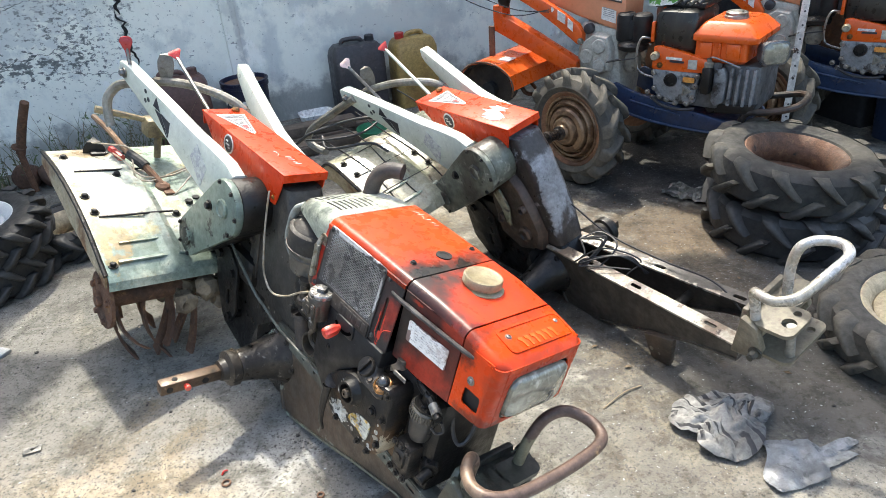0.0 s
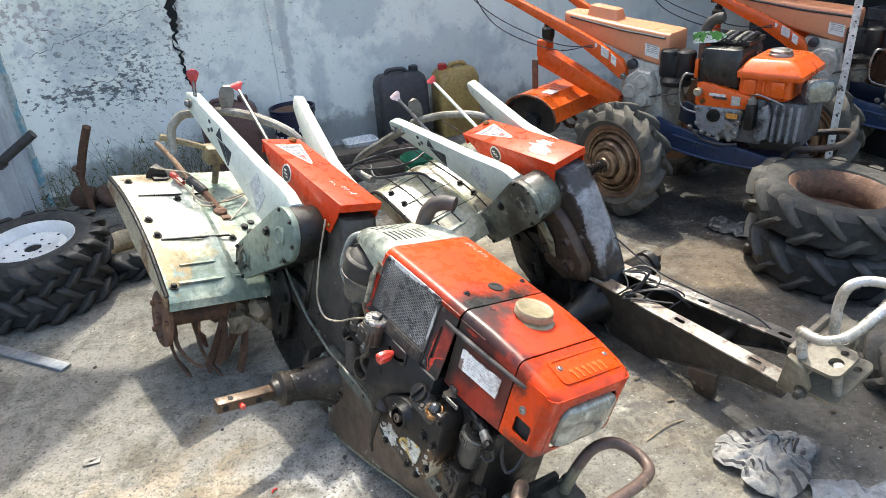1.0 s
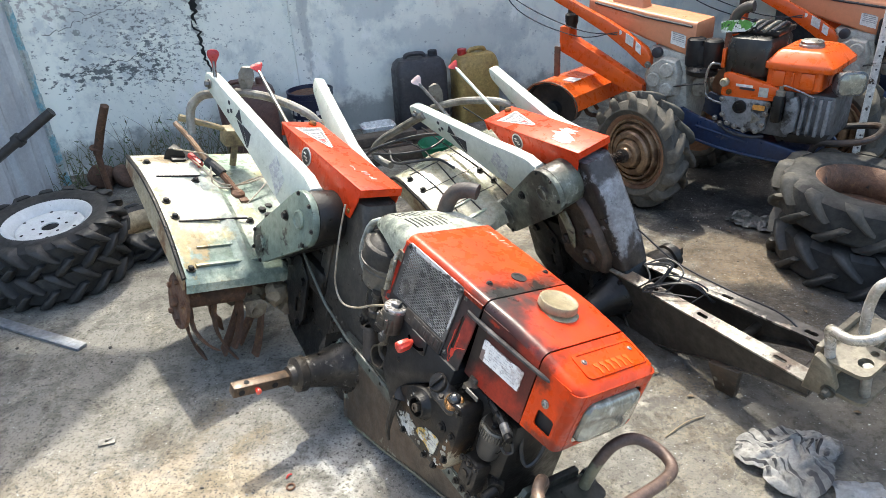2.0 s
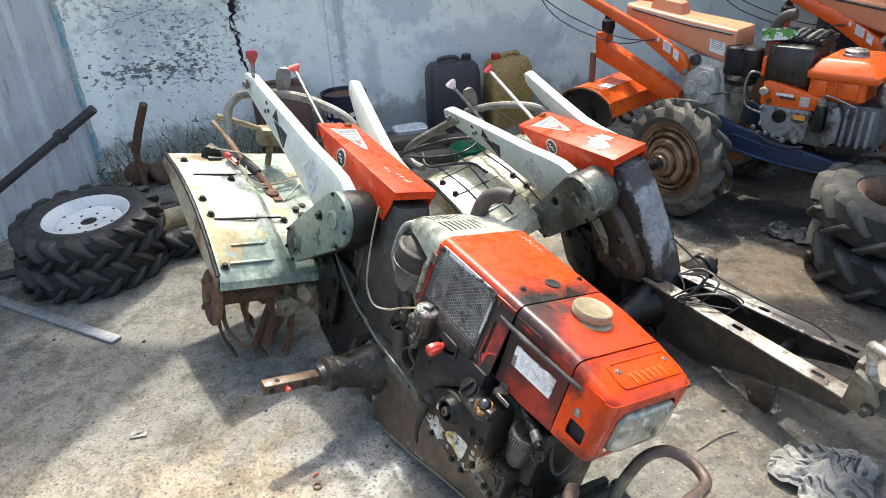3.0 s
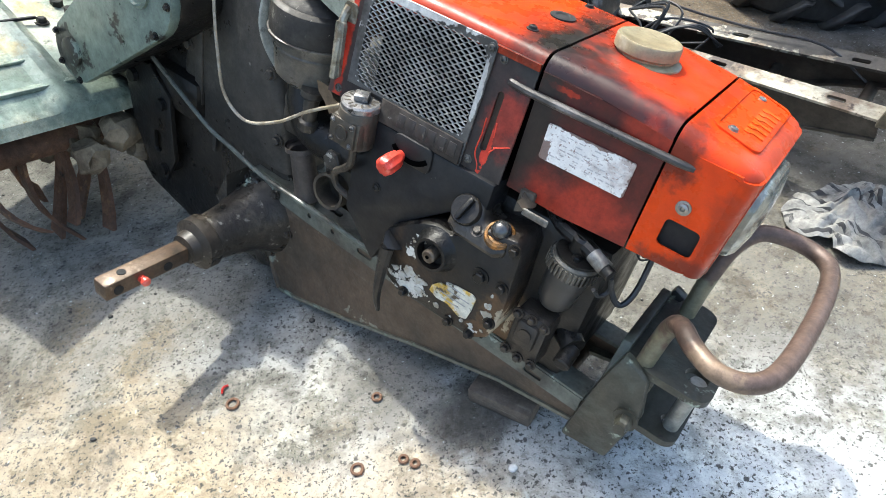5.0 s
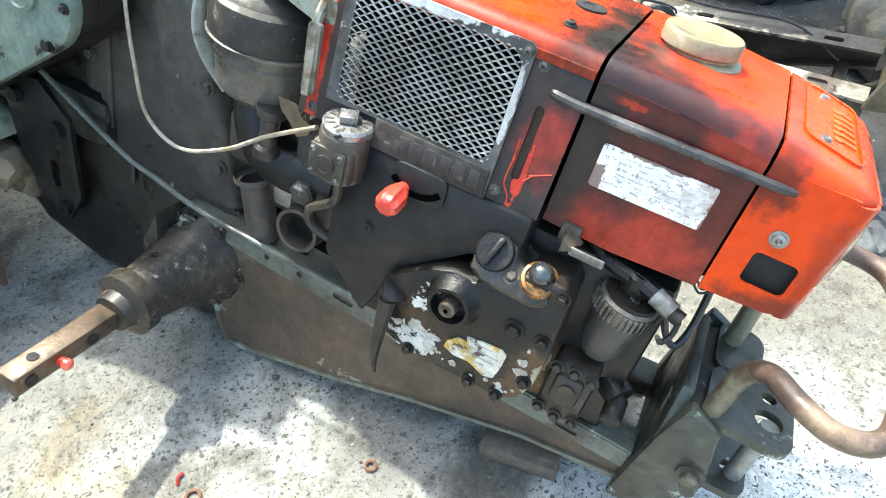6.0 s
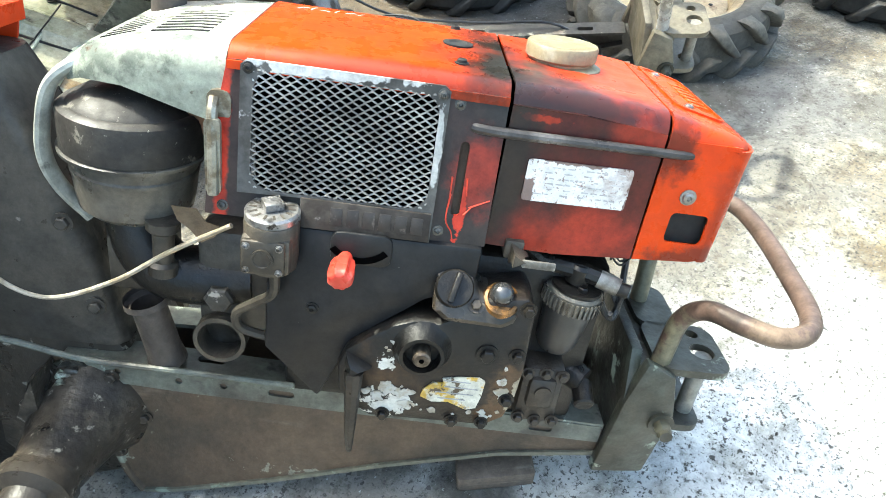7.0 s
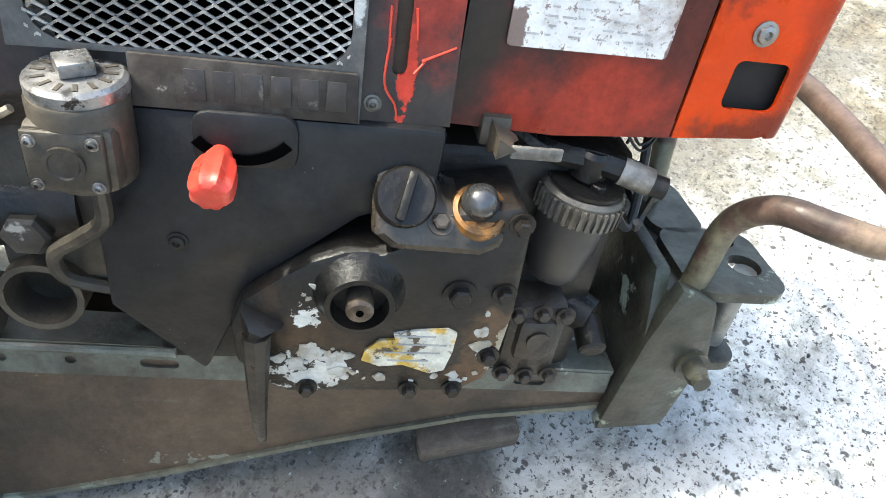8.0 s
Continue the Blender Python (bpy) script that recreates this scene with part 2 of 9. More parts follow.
# ---- materials ----
GRIME = (0.02, 0.018, 0.015)
M_RED = shade("red_paint", (0.64, 0.054, 0.005), 0.30, second=(0.58, 0.044, 0.005), stains=[((0.10, 0.03, 0.02), 45, 0.66, 0.74)], bump=0.05, spec=0.28, mottle=0.1,
              spots=[(GRIME, (0.035, -0.01, 0.577), (0.085, 0.24, 0.3), 11, 0.40, 1.0), ((0.09, 0.014, 0.010), (-0.10, -0.100, 0.565), (0.14, 0.022, 0.03), 16, 0.4, 0.6), ((0.10, 0.02, 0.012), (0.20, -0.09, 0.53), (0.03, 0.04, 0.05), 26, 0.2, 0.85), (GRIME, (0.255, -0.09, 0.40), (0.07, 0.05, 0.02), 30, 0.2, 0.7), ((0.20, 0.026, 0.012), (0.275, 0.0, 0.46), (0.022, 0.2, 0.10), 30, 0.35, 0.6, 0.1), ((0.20, 0.028, 0.012), (0.195, 0.0, 0.56), (0.012, 0.2, 0.05), 30, 0.4, 0.6)])
M_COVER_RED = shade("cover_red_paint", (0.64, 0.050, 0.008), 0.34, second=(0.55, 0.040, 0.008), stains=[((0.10, 0.04, 0.03), 50, 0.67, 0.74)], bump=0.05, spec=0.35, mottle=0.1)
M_WHITE = shade("white_paint", (0.66, 0.69, 0.61), 0.40, mottle=0.1, second=(0.54, 0.58, 0.49), stains=[((0.20, 0.14, 0.08), 22, 0.63, 0.75), ((0.05, 0.045, 0.04), 60, 0.68, 0.74)], bump=0.06, coat=0.1)
M_GREEN = shade("pale_green_paint", (0.33, 0.42, 0.33), 0.34, second=(0.58, 0.57, 0.43), second_at=(3.0, 0.40, 0.56), stains=[((0.42, 0.35, 0.16), 7, 0.53, 0.66), ((0.36, 0.29, 0.12), 90, 0.60, 0.70), ((0.07, 0.05, 0.03), 26, 0.62, 0.72)], bump=0.1, coat=0.25,
                spots=[((0.15, 0.20, 0.165), (-0.86, -0.17, 0.11), (0.10, 0.25, 0.2), 9, 0.25, 0.9), ((0.16, 0.21, 0.17), (-1.12, -0.05, 0.2), (0.22, 0.07, 0.2), 9, 0.2, 0.85), ((0.30, 0.20, 0.07), (-1.0, -0.31, 0.2), (0.18, 0.05, 0.2), 22, 0.12, 0.8), (GRIME, (-0.86, -0.02, 0.1), (0.10, 0.07, 0.2), 14, 0.15, 0.95), ((0.66, 0.65, 0.54), (-1.20, -0.27, 0.25), (0.24, 0.11, 0.3), 6, 0.3, 0.85), ((0.24, 0.15, 0.06), (-1.37, -0.25, 0.25), (0.05, 0.14, 0.3), 16, 0.2, 0.8), ((0.33, 0.25, 0.10), (-1.02, -0.345, 0.2), (0.25, 0.02, 0.2), 40, 0.1, 0.8)])
M_GREEN_DARK = shade("grey_green_paint", (0.165, 0.21, 0.17), 0.42, second=(0.11, 0.14, 0.115), stains=[((0.02, 0.018, 0.015), 12, 0.59, 0.63), ((0.36, 0.38, 0.32), 40, 0.68, 0.74)], bump=0.15, spots=[(GRIME, (-0.84, -0.15, 0.23), (0.05, 0.2, 0.05), 24, 0.03, 0.95)])
M_GREEN_FLAKE = shade("flaking_grey_green_paint", (0.125, 0.135, 0.105), 0.42, second=(0.045, 0.040, 0.032), second_at=(7, 0.44, 0.60), stains=[((0.26, 0.27, 0.22), 16, 0.57, 0.64), ((0.38, 0.38, 0.34), 20, 0.65, 0.67), (GRIME, 9, 0.60, 0.68)], bump=0.25)
M_OILY = shade("oily_black_metal", (0.008, 0.0075, 0.007), 0.40, second=(0.022, 0.018, 0.014), second_at=(9, 0.45, 0.7), stains=[((0.09, 0.065, 0.04), 35, 0.68, 0.80)], bump=0.3, bump_scale=160, spec=0.35)
M_COVER_DARK = shade("sooty_grey_panel", (0.013, 0.013, 0.014), 0.44, spec=0.3, second=(0.022, 0.021, 0.021), second_at=(6, 0.45, 0.65), stains=[((0.10, 0.09, 0.08), 60, 0.70, 0.78), ((0.30, 0.29, 0.26), 75, 0.70, 0.735)], bump=0.1, bump_scale=200)
M_FRAME = shade("muddy_brown_frame", (0.090, 0.060, 0.038), 0.5, second=(0.046, 0.034, 0.024), second_at=(7, 0.4, 0.65), spots=[((0.26, 0.25, 0.19), (-0.12, -0.08, -0.012), (0.34, 0.2, 0.045), 60, 0.04, 0.8, 0.45), ((0.24, 0.25, 0.20), (-0.40, -0.06, 0.0), (0.03, 0.2, 0.12), 60, 0.04, 0.8, 0.44)], stains=[((0.11, 0.082, 0.058), 10, 0.56, 0.70, (0.4, 1, 2.5)), (GRIME, 12, 0.58, 0.72), ((0.28, 0.29, 0.22), 38, 0.68, 0.76)], bump=0.25, bump_scale=150)
M_FRAME_GREEN = shade("worn_green_frame", (0.042, 0.040, 0.029), 0.45, second=(0.020, 0.019, 0.015), second_at=(9, 0.42, 0.6), stains=[((0.060, 0.068, 0.052), 7, 0.53, 0.66), ((0.27, 0.31, 0.25), 17, 0.575, 0.63), ((0.20, 0.14, 0.08), 30, 0.66, 0.72), (GRIME, 30, 0.62, 0.72)], bump=0.25)
M_AXLE = shade("greasy_rusted_bar", (0.10, 0.066, 0.042), 0.42, 0.3, second=(0.045, 0.034, 0.026), second_at=(12, 0.46, 0.6), stains=[((0.34, 0.25, 0.17), 26, 0.62, 0.70)], bump=0.25)
M_RUST = shade("rusty_steel", (0.15, 0.075, 0.042), 0.75, second=(0.07, 0.04, 0.027), stains=[((0.24, 0.13, 0.06), 40, 0.55, 0.7), ((0.03, 0.025, 0.02), 20, 0.6, 0.72)], bump=0.4, bump_scale=180)
M_MUD = shade("dried_tan_mud", (0.20, 0.155, 0.10), 0.9, second=(0.11, 0.08, 0.05), second_at=(14, 0.45, 0.62), stains=[((0.32, 0.27, 0.19), 26, 0.60, 0.72)], bump=0.5, bump_scale=90)
M_SKIRT = shade("rust_streaked_cream_paint", (0.44, 0.37, 0.24), 0.6, second=(0.22, 0.12, 0.055), second_at=(9, 0.50, 0.64), stains=[((0.05, 0.035, 0.025), 26, 0.60, 0.70)], bump=0.2)
M_RING_TAN = shade("worn_tan_wheel_disc", (0.26, 0.165, 0.095), 0.42, 0.35, second=(0.12, 0.066, 0.036), second_at=(16, 0.44, 0.60), stains=[((0.06, 0.035, 0.022), 34, 0.62, 0.72)], bump=0.2)
M_RUST_WARM = shade("warm_rusty_steel", (0.26, 0.135, 0.075), 0.6, 0.2, second=(0.14, 0.07, 0.04), stains=[((0.34, 0.27, 0.20), 30, 0.62, 0.72)], bump=0.3)
M_RUST_DUST = shade("dusty_rusty_steel", (0.22, 0.14, 0.085), 0.8, second=(0.12, 0.07, 0.042), stains=[((0.06, 0.035, 0.022), 25, 0.58, 0.7)], bump=0.3, bump_scale=140)
M_STEEL = shade("worn_steel", (0.32, 0.31, 0.29), 0.38, 0.85, second=(0.18, 0.16, 0.14), stains=[((0.08, 0.05, 0.03), 45, 0.6, 0.72)], bump=0.15)
M_MESH = shade("expanded_metal", (0.50, 0.49, 0.48), 0.36, 0.5, second=(0.26, 0.25, 0.24), bump=0.1)
# reflectionless black that stands for shade in recesses
M_SLOT = shade("recess_shade_black", (0.002, 0.002, 0.002), 0.95, bump=0.0, spec=0.0)
M_BLACK = shade("black_void", (0.010, 0.010, 0.010), 0.8, bump=0.1)
M_RUBBER = shade("tyre_rubber", (0.022, 0.022, 0.022), 0.62, second=(0.038, 0.036, 0.033), second_at=(5, 0.4, 0.7), stains=[((0.085, 0.076, 0.062), 14, 0.60, 0.80)], bump=0.25, bump_scale=90)
M_RUBBER_DUST = shade("dusty_tyre_rubber", (0.060, 0.056, 0.048), 0.8, second=(0.12, 0.105, 0.08), second_at=(4, 0.4, 0.7), stains=[((0.03, 0.03, 0.03), 22, 0.58, 0.75)], bump=0.25, bump_scale=90)
M_RIM_WHITE = shade("white_rim_paint", (0.70, 0.71, 0.70), 0.45, mottle=0.1, second=(0.56, 0.57, 0.56), stains=[((0.22, 0.18, 0.13), 35, 0.62, 0.74)], bump=0.1)
M_RIM_BEIGE = shade("beige_rim_paint", (0.46, 0.38, 0.24), 0.55, second=(0.34, 0.26, 0.16), stains=[((0.12, 0.07, 0.04), 25, 0.58, 0.72)], bump=0.2)
M_PLASTIC_DARK = shade("dark_grey_plastic", (0.050, 0.047, 0.050), 0.5, second=(0.070, 0.062, 0.062), stains=[((0.16, 0.14, 0.12), 12, 0.6, 0.75)], bump=0.08)
M_PLASTIC_MAROON = shade("maroon_drum_plastic", (0.11, 0.055, 0.045), 0.5, second=(0.16, 0.09, 0.07), bump=0.08)
M_PLASTIC_YELLOW = shade("oily_yellow_plastic", (0.44, 0.30, 0.10), 0.42, second=(0.32, 0.20, 0.065), second_at=(6, 0.4, 0.65), stains=[((0.10, 0.06, 0.03), 14, 0.6, 0.75)], bump=0.06)
M_BUCKET = shade("navy_bucket_plastic", (0.014, 0.017, 0.045), 0.45, second=(0.022, 0.024, 0.040), stains=[((0.12, 0.10, 0.08), 18, 0.62, 0.76)], bump=0.08)
M_PLATE = shade("scuffed_aluminium_plate", (0.80, 0.77, 0.73), 0.4, stains=[((0.42, 0.34, 0.30), 26, 0.50, 0.72), ((0.30, 0.22, 0.19), 240, 0.56, 0.64)], bump=0.03, mottle=0.12, spots=[((0.16, 0.09, 0.07), (0.045, -0.1, 0.455), (0.035, 0.1, 0.03), 60, 0.05, 0.9, 0.30), ((0.18, 0.10, 0.08), (0.165, -0.1, 0.45), (0.012, 0.1, 0.05), 60, 0.06, 0.9, 0.30), ((0.16, 0.09, 0.07), (0.10, -0.1, 0.497), (0.08, 0.1, 0.006), 60, 0.06, 0.9, 0.28)])
M_LABEL = shade("grubby_white_label", (0.78, 0.77, 0.74), 0.5, stains=[((0.16, 0.11, 0.09), 70, 0.60, 0.70), ((0.30, 0.22, 0.14), 24, 0.64, 0.75)], bump=0.03)
M_LABEL_CLEAN = shade("white_sticker", (0.72, 0.70, 0.66), 0.45, second=(0.6, 0.58, 0.55), bump=0.02)
M_INK = shade("dark_print", (0.03, 0.03, 0.035), 0.5, bump=0.0)
M_INK_PALE = shade("faint_grey_print", (0.42, 0.43, 0.44), 0.5, second=(0.56, 0.58, 0.54), second_at=(70, 0.46, 0.54), bump=0.0)
M_INK_MID = shade("worn_dark_grey_print", (0.11, 0.11, 0.12), 0.5, second=(0.24, 0.24, 0.24), second_at=(80, 0.46, 0.54), bump=0.0)
M_INK_GREY = shade("grey_print", (0.33, 0.33, 0.33), 0.5, bump=0.0)
M_KNOB_RED = shade("red_knob_plastic", (0.45, 0.035, 0.03), 0.35, second=(0.33, 0.03, 0.03), stains=[((0.10, 0.03, 0.03), 60, 0.62, 0.72)], bump=0.05)
M_KNOB_PINK = shade("sun_bleached_red_plastic", (0.58, 0.050, 0.030), 0.38, second=(0.62, 0.13, 0.09), second_at=(38, 0.50, 0.62), bump=0.08, mottle=0.12)
M_GREY_PIPE = shade("weathered_grey_pipe", (0.26, 0.25, 0.22), 0.5, 0.3, second=(0.16, 0.14, 0.11), stains=[((0.10, 0.06, 0.035), 30, 0.6, 0.72)], bump=0.15)
M_CAP = shade("stained_brass_cap", (0.27, 0.225, 0.135), 0.45, 0.2, second=(0.40, 0.36, 0.28), second_at=(16, 0.45, 0.62), stains=[((0.09, 0.07, 0.05), 50, 0.6, 0.72)], bump=0.15)
M_ORANGE = shade("orange_paint", (0.66, 0.098, 0.008), 0.34, second=(0.58, 0.080, 0.008), stains=[((0.12, 0.06, 0.03), 42, 0.72, 0.78)], bump=0.05, coat=0.15, mottle=0.06)
M_PEACH = shade("faded_peach_paint", (0.60, 0.25, 0.13), 0.42, second=(0.56, 0.23, 0.115), stains=[((0.10, 0.06, 0.04), 44, 0.72, 0.78)], bump=0.05, mottle=0.06)
M_BLUE = shade("navy_blue_chassis_paint", (0.014, 0.030, 0.075), 0.42, second=(0.025, 0.036, 0.065), stains=[((0.10, 0.09, 0.08), 18, 0.62, 0.76)], bump=0.1)
M_GEAR_GREY = shade("oily_grey_gearcase", (0.20, 0.185, 0.15), 0.55, second=(0.13, 0.115, 0.09), stains=[(GRIME, 14, 0.58, 0.7)], bump=0.2)
M_GEAR_PALE = shade("pale_grey_gearcase", (0.42, 0.40, 0.35), 0.5, second=(0.32, 0.30, 0.25), stains=[((0.10, 0.08, 0.06), 14, 0.60, 0.72)], bump=0.2)
M_BLOCK = shade("grey_engine_paint", (0.24, 0.25, 0.26), 0.42, 0.25, second=(0.14, 0.145, 0.15), stains=[((0.03, 0.027, 0.024), 11, 0.52, 0.62), ((0.45, 0.45, 0.45), 40, 0.66, 0.72)], bump=0.2)
M_SILVER_FLAKE = shade("smeared_silver_grey_paint", (0.30, 0.30, 0.31), 0.42, 0.25, second=(0.20, 0.195, 0.20), second_at=(7, 0.42, 0.62), stains=[((0.075, 0.062, 0.055), 7, 0.57, 0.66, (1, 1, 0.5)), ((0.45, 0.45, 0.45), 22, 0.66, 0.72, (1, 2, 0.5)), ((0.07, 0.05, 0.04), 30, 0.64, 0.72)], bump=0.25, spots=[((0.030, 0.022, 0.018), (-0.56, -0.072, 0.30), (0.9, 0.030, 0.9), 14, 0.08, 0.97), ((0.035, 0.028, 0.024), (-0.44, 0.02, 0.47), (0.2, 0.12, 0.045), 14, 0.2, 0.9), ((0.040, 0.032, 0.028), (-0.40, 0.0, 0.17), (0.10, 0.3, 0.05), 14, 0.2, 0.9), ((0.05, 0.04, 0.034), (-0.42, 0.055, 0.30), (0.2, 0.016, 0.3), 18, 0.15, 0.8)])
M_WIRE = shade("pale_cable_sheath", (0.38, 0.335, 0.265), 0.5, second=(0.30, 0.24, 0.16), second_at=(30, 0.45, 0.6), bump=0.1)
M_WIRE_BLACK = shade("black_cable_sheath", (0.025, 0.025, 0.026), 0.5, bump=0.1)
M_BRASS = shade("oily_brass", (0.26, 0.12, 0.03), 0.34, 0.5, second=(0.09, 0.05, 0.02), second_at=(40, 0.44, 0.60), bump=0.15)
M_WOOD = shade("weathered_timber", (0.13, 0.10, 0.075), 0.85, second=(0.08, 0.06, 0.045), stains=[((0.22, 0.19, 0.15), 8, 0.55, 0.72, (1, 12, 12))], bump=0.4, bump_scale=60)
M_GREEN_PLASTIC = shade("green_plastic", (0.02, 0.17, 0.08), 0.45, second=(0.02, 0.11, 0.06), bump=0.05)
M_GLASS_LAMP = shade("dusty_headlamp_glass", (0.24, 0.235, 0.185), 0.18, 0.2, second=(0.50, 0.49, 0.42), second_at=(22, 0.52, 0.64), stains=[((0.16, 0.15, 0.11), 11, 0.56, 0.70)], bump=0.05, coat=0.9)
M_LEAF = shade("weed_leaf", (0.11, 0.16, 0.055), 0.6, second=(0.12, 0.11, 0.05), second_at=(9, 0.4, 0.6), bump=0.1)
M_TWIG = shade("dry_twig", (0.24, 0.19, 0.12), 0.8, bump=0.2)


def concrete():
    m = bpy.data.materials.new("stained_concrete_with_shade")
    m.use_nodes = True
    nt = m.node_tree
    b = nt.nodes["Principled BSDF"]
    co = nt.nodes.new("ShaderNodeTexCoord").outputs["Object"]
    col = blend(nt, ramp_mask(nt, co, 1.3, 0.36, 0.62, 8, 0.62), (0.210, 0.198, 0.170), (0.115, 0.107, 0.091))
    col = blend(nt, ramp_mask(nt, co, 6.0, 0.48, 0.66, 9, 0.7), col, (0.37, 0.355, 0.305))
    # soil trodden over the slab, in patches
    col = blend(nt, ramp_mask(nt, co, 1.9, 0.45, 0.64, 9, 0.66), col, (0.215, 0.172, 0.112))
    # grain, and aggregate showing through the worn surface in three sizes
    col = blend(nt, ramp_mask(nt, co, 150, 0.50, 0.68, 6, 0.75), col, (0.15, 0.14, 0.13))
    col = blend(nt, ramp_mask(nt, co, 11, 0.47, 0.78, 10, 0.8), col, (0.44, 0.425, 0.37))
    col = blend(nt, ramp_mask(nt, co, 4.5, 0.56, 0.80, 10, 0.75), col, (0.23, 0.178, 0.115))
    # soil, oil and cement spots; others put shade and sunlit ground into the tone
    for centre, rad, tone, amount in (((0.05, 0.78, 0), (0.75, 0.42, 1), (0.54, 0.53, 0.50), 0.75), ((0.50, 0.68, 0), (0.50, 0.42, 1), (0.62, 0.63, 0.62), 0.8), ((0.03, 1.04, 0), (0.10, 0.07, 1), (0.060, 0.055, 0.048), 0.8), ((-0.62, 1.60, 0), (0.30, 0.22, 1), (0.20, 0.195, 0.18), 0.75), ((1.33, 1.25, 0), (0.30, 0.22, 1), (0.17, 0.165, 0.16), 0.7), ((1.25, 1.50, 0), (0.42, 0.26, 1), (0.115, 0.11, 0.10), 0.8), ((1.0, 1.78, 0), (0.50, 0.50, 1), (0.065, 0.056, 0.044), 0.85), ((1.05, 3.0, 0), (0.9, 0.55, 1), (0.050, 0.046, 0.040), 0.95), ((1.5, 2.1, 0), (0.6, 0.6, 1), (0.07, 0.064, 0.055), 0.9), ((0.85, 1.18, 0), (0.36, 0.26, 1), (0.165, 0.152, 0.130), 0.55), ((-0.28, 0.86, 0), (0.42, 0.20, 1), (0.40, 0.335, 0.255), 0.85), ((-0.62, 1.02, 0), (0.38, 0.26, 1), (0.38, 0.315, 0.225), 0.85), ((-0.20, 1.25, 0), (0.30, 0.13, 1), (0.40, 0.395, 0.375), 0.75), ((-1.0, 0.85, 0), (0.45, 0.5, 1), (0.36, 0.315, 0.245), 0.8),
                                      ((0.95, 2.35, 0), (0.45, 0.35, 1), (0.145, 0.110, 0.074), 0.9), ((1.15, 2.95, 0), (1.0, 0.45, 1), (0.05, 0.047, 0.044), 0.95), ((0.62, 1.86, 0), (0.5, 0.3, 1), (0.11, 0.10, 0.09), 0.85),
                                      # back left and right: dark tones painted for shaded floor
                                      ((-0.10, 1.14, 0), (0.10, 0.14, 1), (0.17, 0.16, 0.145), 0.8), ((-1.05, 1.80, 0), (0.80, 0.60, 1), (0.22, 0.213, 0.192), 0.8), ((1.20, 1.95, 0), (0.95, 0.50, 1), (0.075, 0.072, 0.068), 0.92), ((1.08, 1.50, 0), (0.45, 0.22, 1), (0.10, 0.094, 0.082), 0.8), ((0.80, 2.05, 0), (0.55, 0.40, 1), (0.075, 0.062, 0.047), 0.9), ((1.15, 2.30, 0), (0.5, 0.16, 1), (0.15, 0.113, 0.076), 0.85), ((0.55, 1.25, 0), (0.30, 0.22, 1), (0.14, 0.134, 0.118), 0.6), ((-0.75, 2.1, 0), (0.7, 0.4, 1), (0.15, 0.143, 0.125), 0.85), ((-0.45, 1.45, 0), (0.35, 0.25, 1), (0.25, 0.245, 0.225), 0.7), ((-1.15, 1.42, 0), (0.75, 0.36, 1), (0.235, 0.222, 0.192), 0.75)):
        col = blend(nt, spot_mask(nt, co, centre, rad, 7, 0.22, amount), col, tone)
    wob = nt.nodes.new("ShaderNodeTexNoise")
    wob.inputs["Scale"].default_value, wob.inputs["Detail"].default_value = 140, 4
    nt.links.new(co, wob.inputs["Vector"])
    sh = nt.nodes.new("ShaderNodeVectorMath")
    sh.operation = "MULTIPLY_ADD"
    nt.links.new(wob.outputs["Color"], sh.inputs[0])
    sh.inputs[1].default_value = (0.014, 0.014, 0.0)
    nt.links.new(co, sh.inputs[2])
    col = blend(nt, ramp_mask(nt, co, 70, 0.52, 0.70, 10, 0.8), col, (0.12, 0.115, 0.105))
    for scale, size, dens, tone in ((120, 0.30, 0.74, (0.10, 0.095, 0.09)), (210, 0.32, 0.70, (0.12, 0.115, 0.105)), (60, 0.27, 0.70, (0.10, 0.096, 0.088)), (26, 0.13, 0.88, (0.10, 0.095, 0.09))):
        v = nt.nodes.new("ShaderNodeTexVoronoi")
        v.inputs["Scale"].default_value = scale
        nt.links.new(sh.outputs[0], v.inputs["Vector"])
        lt = nt.nodes.new("ShaderNodeMapRange")
        lt.inputs["From Min"].default_value, lt.inputs["From Max"].default_value = size, size * 0.6
        nt.links.new(v.outputs["Distance"], lt.inputs["Value"])
        sep = nt.nodes.new("ShaderNodeSeparateColor")
        nt.links.new(v.outputs["Color"], sep.inputs[0])
        gt = nt.nodes.new("ShaderNodeMath")
        gt.operation = "GREATER_THAN"
        gt.inputs[1].default_value = dens
        nt.links.new(sep.outputs[0], gt.inputs[0])
        mu = nt.nodes.new("ShaderNodeMath")
        mu.operation = "MULTIPLY"
        nt.links.new(lt.outputs[0], mu.inputs[0])
        nt.links.new(gt.outputs[0], mu.inputs[1])
        col = blend(nt, mu.outputs[0], col, tone)
    # close irregular flecks and a fine pale crust
    col = blend(nt, ramp_mask(nt, co, 82, 0.585, 0.63, 8, 0.72, 0.0), col, (0.125, 0.12, 0.11))
    col = blend(nt, ramp_mask(nt, co, 118, 0.585, 0.63, 5, 0.6, 0.0), col, (0.10, 0.095, 0.088))
    col = blend(nt, ramp_mask(nt, co, 84, 0.63, 0.69, 6, 0.65, 0.0), col, (0.48, 0.515, 0.50))
    # trampled dust: broad and close mottling
    col = blend(nt, ramp_mask(nt, co, 7.5, 0.46, 0.60, 11, 0.8, 0.4), col, (0.60, 0.595, 0.575), "MULTIPLY")
    col = blend(nt, ramp_mask(nt, co, 3.6, 0.50, 0.66, 11, 0.78, 0.3), col, (1.5, 1.48, 1.38), "MULTIPLY")
